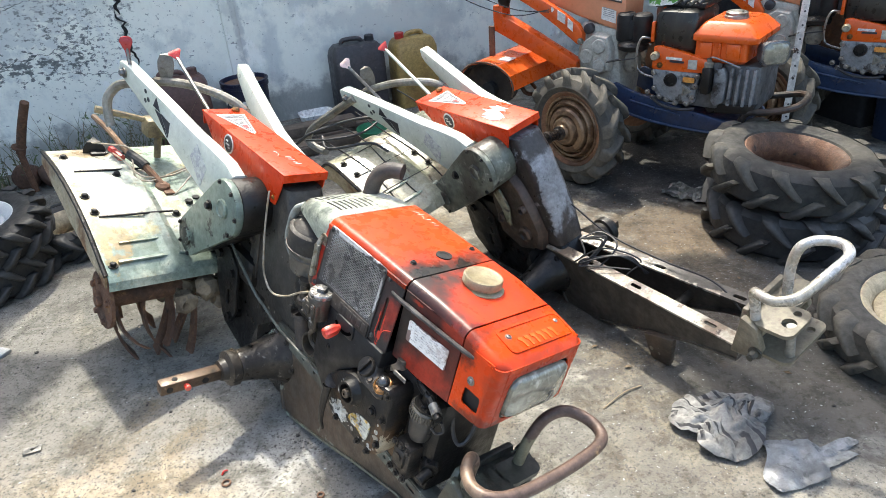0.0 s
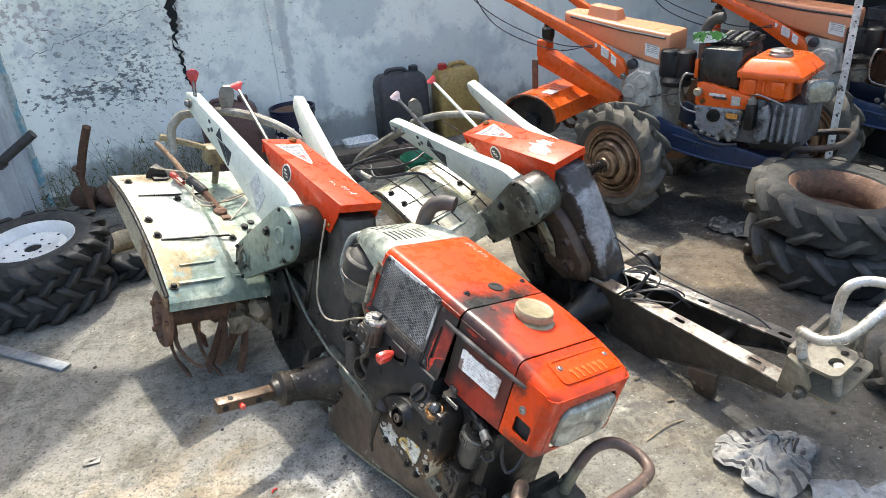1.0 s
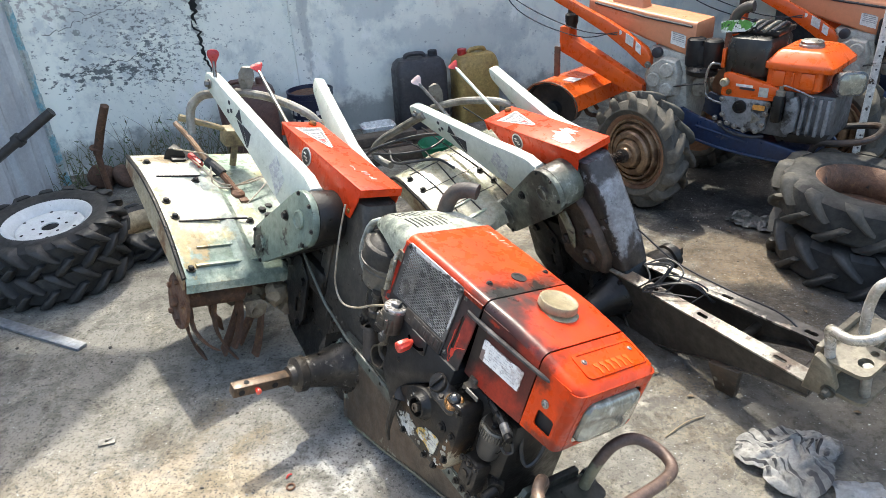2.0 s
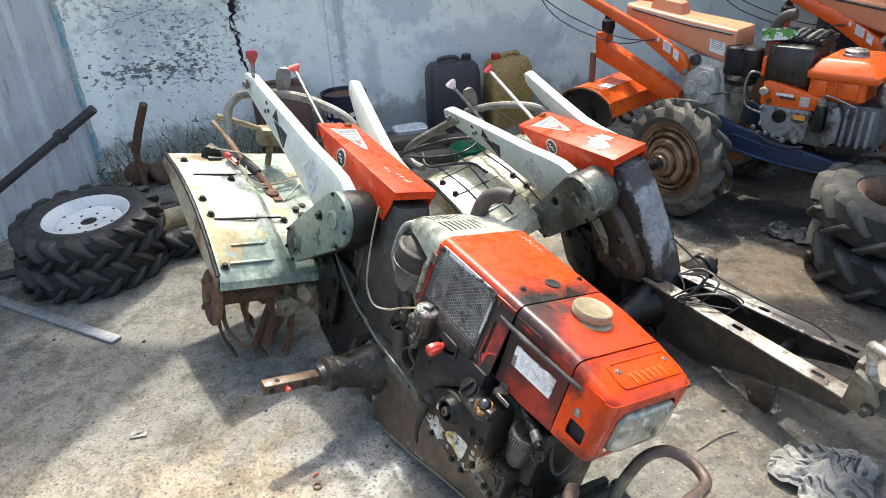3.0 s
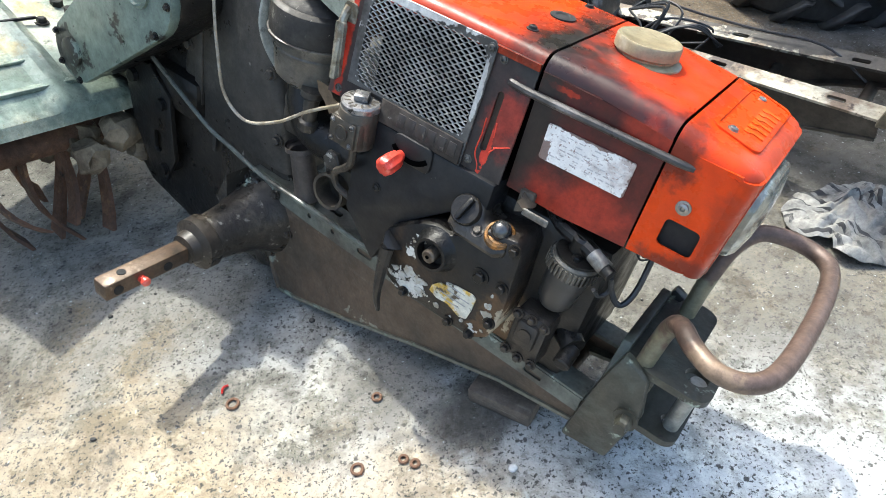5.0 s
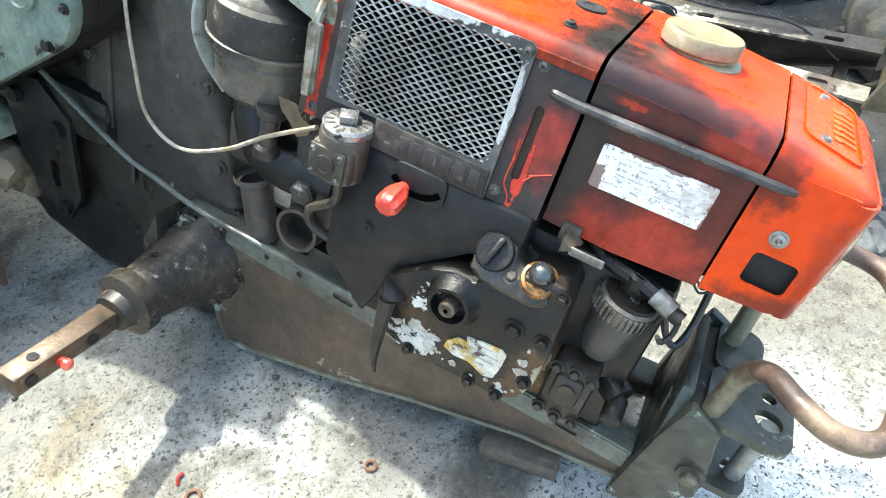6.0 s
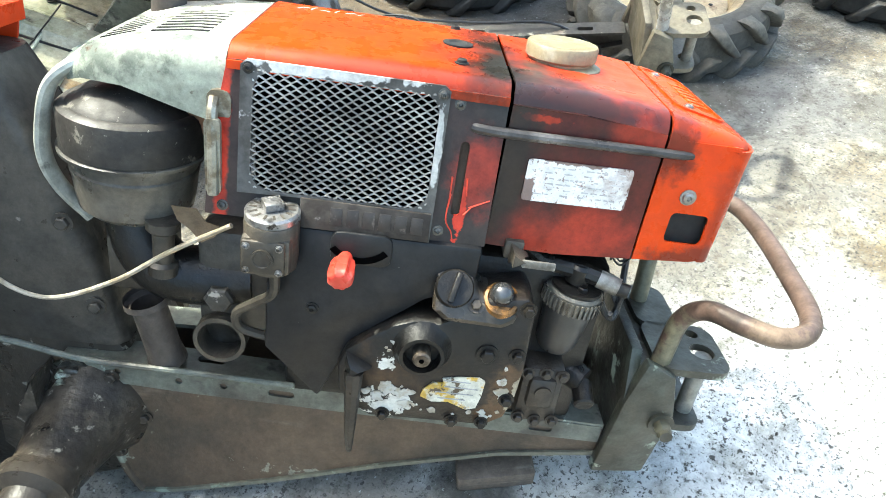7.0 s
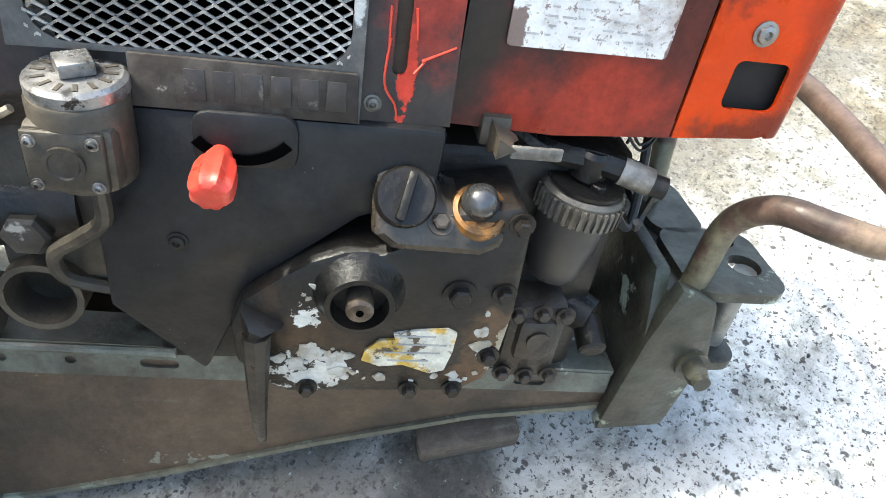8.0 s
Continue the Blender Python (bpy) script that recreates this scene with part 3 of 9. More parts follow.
    col = blend(nt, ramp_mask(nt, co, 34, 0.52, 0.62, 9, 0.8), col, (0.62, 0.61, 0.58), "MULTIPLY")
    # oil
    col = blend(nt, ramp_mask(nt, co, 3.1, 0.59, 0.72, 9, 0.74, 0.5), col, (0.11, 0.10, 0.085))
    col = blend(nt, ramp_mask(nt, co, 11, 0.67, 0.74, 9, 0.7), col, (0.11, 0.10, 0.09))
    nt.links.new(col, b.inputs["Base Color"])
    b.inputs["Roughness"].default_value = 0.9
    b.inputs["Specular IOR Level"].default_value = 0.3
    n = nt.nodes.new("ShaderNodeTexNoise")
    n.inputs["Scale"].default_value, n.inputs["Detail"].default_value, n.inputs["Roughness"].default_value = 60, 10, 0.75
    nt.links.new(co, n.inputs["Vector"])
    bp = nt.nodes.new("ShaderNodeBump")
    bp.inputs["Strength"].default_value, bp.inputs["Distance"].default_value = 0.6, 0.01
    nt.links.new(n.outputs[0], bp.inputs["Height"])
    nt.links.new(bp.outputs[0], b.inputs["Normal"])
    return m


def plaster():
    m = bpy.data.materials.new("peeling_lime_plaster")
    m.use_nodes = True
    nt = m.node_tree
    b = nt.nodes["Principled BSDF"]
    co = nt.nodes.new("ShaderNodeTexCoord").outputs["Object"]
    col = blend(nt, ramp_mask(nt, co, 1.3, 0.35, 0.65, 8, 0.6), (0.93, 0.93, 0.84), (0.88, 0.89, 0.81))
    # thin and thick coats of limewash
    col = blend(nt, ramp_mask(nt, co, 3.2, 0.50, 0.62, 9, 0.7), col, (0.72, 0.74, 0.69))
    col = blend(nt, ramp_mask(nt, co, 2.4, 0.56, 0.60, 9, 0.72, 0.2, (1, 1, 0.6)), col, (0.94, 0.94, 0.88))
    col = blend(nt, ramp_mask(nt, co, 9, 0.58, 0.74, 9, 0.7, 0.0, (1, 1, 0.35)), col, (0.60, 0.62, 0.57))
    col = blend(nt, ramp_mask(nt, co, 26, 0.60, 0.68, 8, 0.75, 0.3), col, (0.50, 0.52, 0.49))
    # damp grey clouds; darker bands beside the raised strip and along the foot
    for tone, *where in (((0.50, 0.54, 0.54), (1.78, 0, 0.78), (0.26, 1, 0.22), 7, 0.2, 0.6), ((0.52, 0.56, 0.56), (1.52, 0, 0.40), (0.06, 1, 0.30), 9, 0.3, 0.6), ((0.52, 0.55, 0.54), (2.3, 0, 0.45), (0.6, 1, 0.2), 7, 0.2, 0.5), ((0.45, 0.47, 0.47), (1.36, 0, 0.8), (0.035, 1, 0.6), 14, 0.2, 0.6),
                         ((0.58, 0.61, 0.61), (0.35, 0, 0.72), (0.8, 1, 0.7), 11, 0.12, 0.6, 0.40), ((0.24, 0.24, 0.22), (1.2, 0, 0.08), (3.0, 1, 0.14), 9, 0.3, 0.75), ((0.42, 0.36, 0.34), (0.10, 0, 0.95), (0.24, 1, 0.14), 26, 0.06, 0.7, 0.50, 0.08)):
        col = blend(nt, spot_mask(nt, co, *where), col, tone)
    # scattered flakes where the wash has come off, thick in the loose plaster
    mp = nt.nodes.new("ShaderNodeMapping")
    mp.inputs["Scale"].default_value = (0.75, 1, 1.15)
    nt.links.new(co, mp.inputs[0])
    fl = mp.outputs[0]
    for tone, *where in (((0.20, 0.21, 0.20), (0.30, 0, 0.80), (0.40, 1, 0.42), 30, 0.04, 0.75, 0.55, 0.07), ((0.12, 0.13, 0.13), (0.24, 0, 0.60), (0.20, 1, 0.06), 30, 0.05, 0.9, 0.47, 0.07), ((0.14, 0.15, 0.15), (0.40, 0, 0.74), (0.15, 1, 0.34), 42, 0.05, 0.85, 0.53, 0.07),
                         ((0.26, 0.26, 0.25), (0.50, 0, 1.0), (0.7, 1, 0.6), 38, 0.03, 0.7, 0.60, 0.05), ((0.36, 0.37, 0.36), (1.6, 0, 0.7), (1.2, 1, 0.6), 30, 0.03, 0.7, 0.63, 0.03), ((0.22, 0.22, 0.21), (0.60, 0, 0.95), (0.06, 1, 0.5), 20, 0.08, 0.8, 0.50, 0.12)):
        col = blend(nt, spot_mask(nt, fl, *where), col, tone)
    nt.links.new(col, b.inputs["Base Color"])
    b.inputs["Roughness"].default_value = 0.9
    n = nt.nodes.new("ShaderNodeTexNoise")
    n.inputs["Scale"].default_value, n.inputs["Detail"].default_value = 14, 10
    nt.links.new(co, n.inputs["Vector"])
    bp = nt.nodes.new("ShaderNodeBump")
    bp.inputs["Strength"].default_value, bp.inputs["Distance"].default_value = 0.5, 0.02
    nt.links.new(n.outputs[0], bp.inputs["Height"])
    nt.links.new(bp.outputs[0], b.inputs["Normal"])
    return m


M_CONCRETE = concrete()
M_PLASTER = plaster()
M_SHEET = shade("galvanised_sheet", (0.62, 0.63, 0.63), 0.45, 0.15, mottle=0.1, second=(0.52, 0.53, 0.54), stains=[((0.42, 0.42, 0.41), 5, 0.55, 0.7, (4, 4, 0.6))], bump=0.12)
M_BLUE_TRIM = shade("flaking_light_blue_paint", (0.26, 0.48, 0.55), 0.55, second=(0.52, 0.55, 0.52), second_at=(9, 0.44, 0.54), stains=[((0.20, 0.12, 0.08), 30, 0.62, 0.72)], bump=0.2)
M_POST = shade("flaking_white_post", (0.62, 0.61, 0.57), 0.6, second=(0.48, 0.46, 0.42), stains=[((0.07, 0.045, 0.03), 32, 0.57, 0.62)], bump=0.2)


def striped():
    m = shade("striped_rag_cloth", (0.24, 0.235, 0.22), 0.9, second=(0.12, 0.118, 0.112), second_at=(3, 0.42, 0.6), stains=[((0.10, 0.09, 0.075), 12, 0.55, 0.72)], bump=0.2)
    nt = m.node_tree
    b = nt.nodes["Principled BSDF"]
    col = b.inputs["Base Color"].links[0].from_socket
    w = nt.nodes.new("ShaderNodeTexWave")
    w.inputs["Scale"].default_value, w.inputs["Distortion"].default_value, w.inputs["Detail Scale"].default_value = 3.0, 3.0, 1.6
    nt.links.new(nt.nodes.new("ShaderNodeTexCoord").outputs["UV"], w.inputs["Vector"])
    r = nt.nodes.new("ShaderNodeMapRange")
    r.inputs["From Min"].default_value, r.inputs["From Max"].default_value = 0.62, 0.70
    nt.links.new(w.outputs["Fac"], r.inputs["Value"])
    patch = ramp_mask(nt, nt.nodes.new("ShaderNodeTexCoord").outputs["UV"], 3.0, 0.44, 0.54, 4)
    mu = nt.nodes.new("ShaderNodeMath")
    mu.operation = "MULTIPLY"
    nt.links.new(r.outputs[0], mu.inputs[0])
    nt.links.new(patch, mu.inputs[1])
    nt.links.new(blend(nt, mu.outputs[0], col, (0.035, 0.035, 0.037)), b.inputs["Base Color"])
    return m


M_RAG = striped()
M_FILM = shade("grey_plastic_film", (0.23, 0.235, 0.235), 0.35, second=(0.14, 0.145, 0.145), second_at=(9, 0.4, 0.6), bump=0.1)
M_DEBRIS = shade("dark_grit", (0.05, 0.045, 0.04), 0.8, bump=0.2)
M_RED_CLAY = shade("brown_fired_clay", (0.13, 0.07, 0.045), 0.8, second=(0.09, 0.055, 0.04), bump=0.2)

# ---- ground and walls ----
def build_ground():
    bm = B()
    xs = [-400, -40, -8] + [-3 + 0.25 * i for i in range(29)] + [12, 60, 400]
    ys = [-400, -40, -6] + [-1 + 0.25 * i for i in range(29)] + [14, 60, 400]
    vs = [[bm.verts.new((x, y, 0)) for x in xs] for y in ys]
    for r0, r1 in zip(vs, vs[1:]):
        for i in range(len(xs) - 1):
            bm.faces.new((r0[i], r0[i + 1], r1[i + 1], r1[i]))
    return tagged(part("ground", bm, M_CONCRETE), "worn stained concrete yard floor with dark aggregate and painted-in shade", "ground", kind="structure")


build_ground()

WALL_YAW = 29.5
wall_at = pose(-2.36, 3.14, 0, 0, 0, WALL_YAW)


M_CRACK = shade("crack_shadow_grime", (0.09, 0.09, 0.085), 0.9, bump=0.1)


def build_wall():
    bm = B()
    box(bm, -1.2, 5.0, 0.0, 0.22, -0.05, 2.6)
    w = part("wall_north", bm, M_PLASTER)
    w.matrix_world = wall_at
    tagged(w, "weathered blue-white lime plaster wall with cracks and peeling spots", "wall", kind="structure")
    # pilaster strip, and deep crack as a black ribbon for its inner shade
    bm = B()
    box(bm, 1.28, 1.36, -0.02, 0.05, 0, 2.6, 0.008)
    jitter(bm, 0.006, 20)
    p = part("trim", bm, M_PLASTER)
    p.matrix_world = wall_at
    tagged(p, "narrow raised plaster strip on the wall", "trim", kind="structure")
    bm = B()
    rnd = random.Random(5)

    def split(x, z, run, steps, wide):
        prev = None
        for k in range(steps):
            z += 0.016
            x += run + rnd.uniform(-0.011, 0.011) + (rnd.choice((-0.016, 0.016)) if rnd.random() < 0.14 else 0)
            f = min(1, (k + 1) / 8, (steps - k) / 6)
            wl, wr = wide * f * rnd.uniform(0.25, 1.0), wide * f * rnd.uniform(0.25, 1.0)
            cur = [bm.verts.new(p) for p in ((x - wl, -0.002, z), (x + wr, -0.002, z), (x + wr * 0.8, -0.005, z), (x - wl * 0.8, -0.005, z))]
            if prev:
                for i in range(4):
                    bm.faces.new((prev[i], prev[(i + 1) % 4], cur[(i + 1) % 4], cur[i]))
            prev = cur
    split(0.80, 0.42, -0.0008, 20, 0.014)
    split(0.79, 0.70, -0.0012, 100, 0.034)
    split(0.765, 0.96, -0.006, 14, 0.016)
    split(0.80, 0.84, 0.004, 12, 0.010)
    c = part("trim", bm, M_BLACK)
    c.matrix_world = wall_at
    tagged(c, "dark ragged crack in the plaster, its depth given by black colour", "crack", kind="structure")
    # hairline cracks running across the loose plaster
    for x0, x1, z0, z1, sd in ((0.05, 0.74, 0.74, 0.94, 1), (0.10, 0.66, 0.53, 0.62, 2), (0.50, 0.72, 0.46, 0.42, 3), (1.30, 1.36, 0.55, 0.98, 4), (0.16, 0.34, 0.86, 0.80, 5)):
        rnd = random.Random(sd)
        n = max(10, int(46 * math.hypot(x1 - x0, z1 - z0)))
        pts = [(x0 + (x1 - x0) * k / n + rnd.uniform(-0.012, 0.012), -0.0005, z0 + (z1 - z0) * k / n + rnd.uniform(-0.010, 0.010)) for k in range(n + 1)]
        bm = B()
        tube(bm, pts, 0.0016, 5, 2, 0.0008)
        h = part("trim", bm, M_CRACK)
        h.matrix_world = wall_at
        tagged(h, "hairline crack across the plaster", "crack", kind="structure")


build_wall()


def build_sheet_wall():
    root = thing("wall_west", "grey galvanised profiled sheet wall with dents", "wall", kind="structure")
    rnd = random.Random(3)
    for k in range(4):
        bm = B()
        rows = []
        y0 = 2.98 - 0.62 * k
        for j in range(0, 34):
            u = j / 33
            y = y0 - 0.63 * u
            ph = (u * 3.0) % 1.0
            d = 0.022 if 0.12 < ph < 0.30 else (0.006 if 0.6 < ph < 0.66 else 0.0)
            col = []
            for i in range(14):
                z = 2.5 * i / 13
                col.append((-2.33 + d + 0.004 * (k % 2) + 0.004 * noise.noise(Vector((k * 3 + u * 4, z * 2.2, 0))), y, z))
            rows.append(col)
        sheet(bm, rows, 0.003)
        part("panel", bm, M_SHEET, root, angle=25)
    bm = B()
    for k in range(36):
        box(bm, -2.335, -2.307 - 0.006 * (k % 3 == 1), 2.982 + 0.004 * (k % 2), 3.012, k * 0.07, k * 0.07 + 0.0702, 0.0)
    jitter(bm, 0.006, 9)
    part("corner_post", bm, M_BLUE_TRIM, root, "flaking light blue corner post")


build_sheet_wall()

# ---- power tillers of one make: local x forward, y left, z up ----
def mirror_y(bm):
    for v in bm.verts:
        v.co.y = -v.co.y
    bmesh.ops.reverse_faces(bm, faces=bm.faces)
    return bm


def rail_shape(bm, side):
    outer = [(-0.47, 0.10), (-0.475, 0.135), (-0.455, 0.142), (0.224, 0.142), (0.226, 0.096), (0.10, 0.072), (-0.05, 0.022), (-0.20, -0.035), (-0.33, -0.078), (-0.375, -0.086), (-0.392, -0.05), (-0.405, -0.01), (-0.43, 0.05)]
    slab(bm, "xz", outer, -0.004, 0.0, [circle(-0.448, 0.118, 0.008, 10)])
    return splay(bm, side)


def rail_flange(bm, side):
    top = [(-0.46, -0.006), (0.224, -0.006), (0.224, 0.034), (-0.46, 0.034)]
    slots = [rrect(x, x + 0.035, 0.010, 0.022, 0.005, 3) for x in (-0.30, -0.12, 0.12)]
    slab(bm, "xy", top, 0.141, 0.147, slots)
    return splay(bm, side)


def rail_lip(bm, side):
    pts = [(0.226, 0.096), (0.10, 0.072), (-0.05, 0.022), (-0.20, -0.035), (-0.33, -0.078), (-0.375, -0.086)]
    for (xa, za), (xb, zb) in zip(pts, pts[1:]):
        slab(bm, "xz", [(xa, za), (xb, zb), (xb, zb + 0.006), (xa, za + 0.006)], -0.008, 0.016)
    return splay(bm, side)


def rail_bead(bm, side):
    tube(bm, [(-0.462, -0.003, 0.138), (-0.440, -0.003, 0.07), (-0.415, -0.003, 0.01), (-0.397, -0.003, -0.05), (-0.378, -0.003, -0.084)], 0.006, 8, 4)
    return splay(bm, side)


def splay(bm, side):
    for v in bm.verts:
        v.co.y += -0.052 - 0.030 * (v.co.x + 0.47) / 0.69
    if side > 0:
        mirror_y(bm)
    return bm


def build_chassis(root, mat_rail, mat_front, mat_flange, mat_lip, low=0.085):
    for side in (-1, 1):
        rail = part("rail", rail_shape(B(), side), mat_rail, root, "grimy pressed steel side rail")
        part("flange", rail_flange(B(), side), mat_flange, rail, "paint worn off the flange")
        part("lip", rail_lip(B(), side), mat_lip, rail)
        part("bead", rail_bead(B(), side), mat_rail, rail)
    bm = B()
    for x in (-0.02, 0.17):
        cyl(bm, (x, -0.075, 0.075 + 0.05 * x), (x, 0.075, 0.075 + 0.05 * x), 0.013, n=14)
    part("cross_bar", bm, mat_rail, root)
    # cast front bracket
    bm = B()
    outer = [(-0.105, low), (0.105, low), (0.10, 0.20), (0.075, 0.262), (-0.075, 0.262), (-0.10, 0.20)]
    slab(bm, "yz", outer, 0.232, 0.246, bev=0.002)
    box(bm, 0.244, 0.292, -0.09, 0.09, 0.215, 0.245, 0.004)
    front = part("front_bracket", bm, mat_front, root, "worn cast front bracket")
    for s in (-1, 1):
        bm = B()
        slab(bm, "xz", [(0.218, low - 0.005), (0.286, low + 0.003), (0.300, 0.185), (0.285, 0.245), (0.246, 0.262), (0.232, 0.20)], s * 0.105, s * 0.086, bev=0.005)
        part("cheek_plate", bm, mat_front, front)
    bm = B()
    for s in (-1, 1):
        tmp_h = [circle(0.329, s * 0.016, 0.009, 14), circle(0.331, s * 0.053, 0.016, 16)]
        slab(bm, "xy", rrect(0.262, 0.358 if s < 0 else 0.318, min(-s * 0.004, s * 0.096), max(-s * 0.004, s * 0.096), 0.022, 5), 0.243, 0.253, tmp_h if s < 0 else [])
    slab(bm, "xy", rrect(0.262, 0.352, -0.085, 0.085, 0.02, 5), 0.148, 0.158, [circle(0.33, -0.045, 0.01, 12), circle(0.33, 0.045, 0.01, 12)])
    part("hitch_plate", bm, mat_front, front)
    bm = B()
    cyl(bm, (0.336, -0.052, 0.135), (0.336, -0.052, 0.246), 0.011, n=12)
    part("hitch_pin", bm, M_GREY_PIPE, front)
    bm = B()
    bolt(bm, (0.285, -0.104, 0.175), (0, -1, 0), 0.011, 0.02)
    cyl(bm, (0.285, -0.10, 0.175), (0.285, -0.13, 0.175), 0.008)
    part("bolt", bm, M_FRAME_GREEN, front)
    return front


def build_bumper(root, mat_bar, path=None):
    bm = B()
    tube(bm, path or [(0.268, -0.079, 0.20), (0.270, -0.080, 0.27), (0.274, -0.084, 0.318), (0.285, -0.112, 0.350), (0.308, -0.146, 0.358), (0.340, -0.163, 0.358), (0.372, -0.156, 0.362), (0.392, -0.122, 0.365), (0.402, -0.05, 0.370), (0.405, 0.05, 0.380), (0.397, 0.112, 0.385), (0.372, 0.135, 0.386), (0.335, 0.135, 0.386), (0.303, 0.118, 0.382), (0.285, 0.090, 0.360), (0.279, 0.070, 0.315), (0.278, 0.06, 0.26), (0.278, 0.058, 0.20)], 0.0117, 14, 6)
    part("bumper_bar", bm, mat_bar, root, "bent steel tube bumper loop")


def build_gear_train(root, case_mat, column_mat, pins=True, left=0.372):
    # final drive with axle stubs
    bm = B()
    slab(bm, "xz", [(-0.60, 0.10), (-0.58, -0.03), (-0.52, -0.075), (-0.45, -0.085), (-0.39, -0.06), (-0.355, 0.0), (-0.36, 0.10), (-0.40, 0.17), (-0.50, 0.24), (-0.60, 0.24)], -0.048, 0.048, bev=0.012)
    jitter(bm, 0.003, 14)
    part("gear_case", bm, case_mat, root, "oil-black cast transmission case")
    for s in (-1, 1):
        bm = B()
        lathe(bm, (-0.44, s * 0.04, 0.055), (0, s, 0), [(0.082, 0), (0.079, 0.018), (0.067, 0.036), (0.057, 0.060), (0.049, 0.085), (0.043, 0.115), (0.039, 0.138), (0.046, 0.143), (0.046, 0.165), (0.030, 0.171), (0.026, 0.185)], 28)
        jitter(bm, 0.0025, 22)
        for k in range(6):
            a = k * math.pi / 3
            bolt(bm, (-0.44 + 0.074 * math.cos(a), s * 0.062, 0.055 + 0.074 * math.sin(a)), (0, s, 0), 0.007, 0.008)
        slab(bm, "xz", [(-0.50, 0.08), (-0.475, 0.14), (-0.47, 0.06)], min(s * 0.06, s * 0.11), max(s * 0.06, s * 0.11))
        part("axle_housing", bm, case_mat, root)
        bm = B()
        tip = 0.372 if s < 0 else left
        box(bm, -0.460, -0.430, min(s * 0.20, s * tip), max(s * 0.20, s * tip), 0.034, 0.064, 0.003)
        ax = part("axle", bm, M_AXLE, root, "rusty square axle stub with drilled holes")
        if tip < 0.3:
            continue
        bm = B()
        for yy in (0.265, 0.352):
            cyl(bm, (-0.462, s * yy, 0.049), (-0.4635, s * yy, 0.049), 0.008, n=12)
        for yy in (0.265, 0.352):
            cyl(bm, (-0.428, s * yy, 0.049), (-0.4265, s * yy, 0.049), 0.008, n=12)
        cyl(bm, (-0.445, s * 0.335, 0.0635), (-0.445, s * 0.335, 0.065), 0.007, n=12)
        part("hole", bm, M_BLACK, ax)
        bm = B()
        cyl(bm, (-0.425, s * 0.312, 0.049), (-0.413, s * 0.312, 0.049), 0.0075, bev=0.003)
        cyl(bm, (-0.463, s * 0.312, 0.049), (-0.425, s * 0.312, 0.049), 0.0065)
        if pins:
            part("pin", bm, M_KNOB_PINK, ax, "faded red axle pin")
        else:
            bm.free()
    # drive case running back to the rotary unit
    bm = B()
    slab(bm, "xz", [(-0.55, 0.30), (-0.70, 0.33), (-0.85, 0.29), (-0.88, 0.16), (-0.86, 0.02), (-0.78, -0.06), (-0.66, -0.09), (-0.55, -0.08)], -0.050, 0.05, bev=0.014)
    box(bm, -0.90, -0.60, -0.075, 0.06, 0.16, 0.245, 0.02)
    jitter(bm, 0.004, 14)
    part("drive_case", bm, M_OILY, root, "oil-black drive case caked with mud")
    bm = B()
    slab(bm, "xz", [(-0.80, 0.22), (-0.72, 0.235), (-0.665, 0.19), (-0.655, 0.06), (-0.685, 0.0), (-0.74, 0.03), (-0.775, 0.10)], -0.080, -0.070, [rrect(-0.715, -0.695, 0.06, 0.105, 0.008, 3)], bev=0.002)
    for x, z in ((-0.765, 0.195), (-0.685, 0.17), (-0.685, 0.03)):
        cyl(bm, (x, -0.09, z), (x, -0.04, z), 0.012)
        bolt(bm, (x, -0.080, z), (0, -1, 0), 0.009, 0.01)
    part("bracket_plate", bm, M_OILY, root, "muddy bracket plate with a slot")
    # tall chain column
    bm = B()
    secs = []
    for z, xa, xb, w in ((0.16, -0.66, -0.385, 0.052), (0.24, -0.665, -0.40, 0.055), (0.34, -0.66, -0.43, 0.055), (0.44, -0.655, -0.465, 0.055), (0.50, -0.65, -0.50, 0.052)):
        secs.append([Vector((u, v, z)) for u, v in rrect(xa, xb, -w, w, 0.022, 3)])
    loft(bm, secs)
    col = part("chain_case", bm, column_mat, root, "tall chain case under the lever cover")
    bm = B()
    for z, x in ((0.19, -0.64), (0.30, -0.64), (0.40, -0.635), (0.22, -0.415), (0.33, -0.44)):
        bolt(bm, (x, -0.054, z), (0, -1, 0), 0.008, 0.008)
    box(bm, -0.62, -0.60, -0.060, -0.054, 0.20, 0.46, 0.002)
    box(bm, -0.575, -0.566, -0.058, -0.054, 0.12, 0.155, 0.002)
    part("rib", bm, column_mat, col)


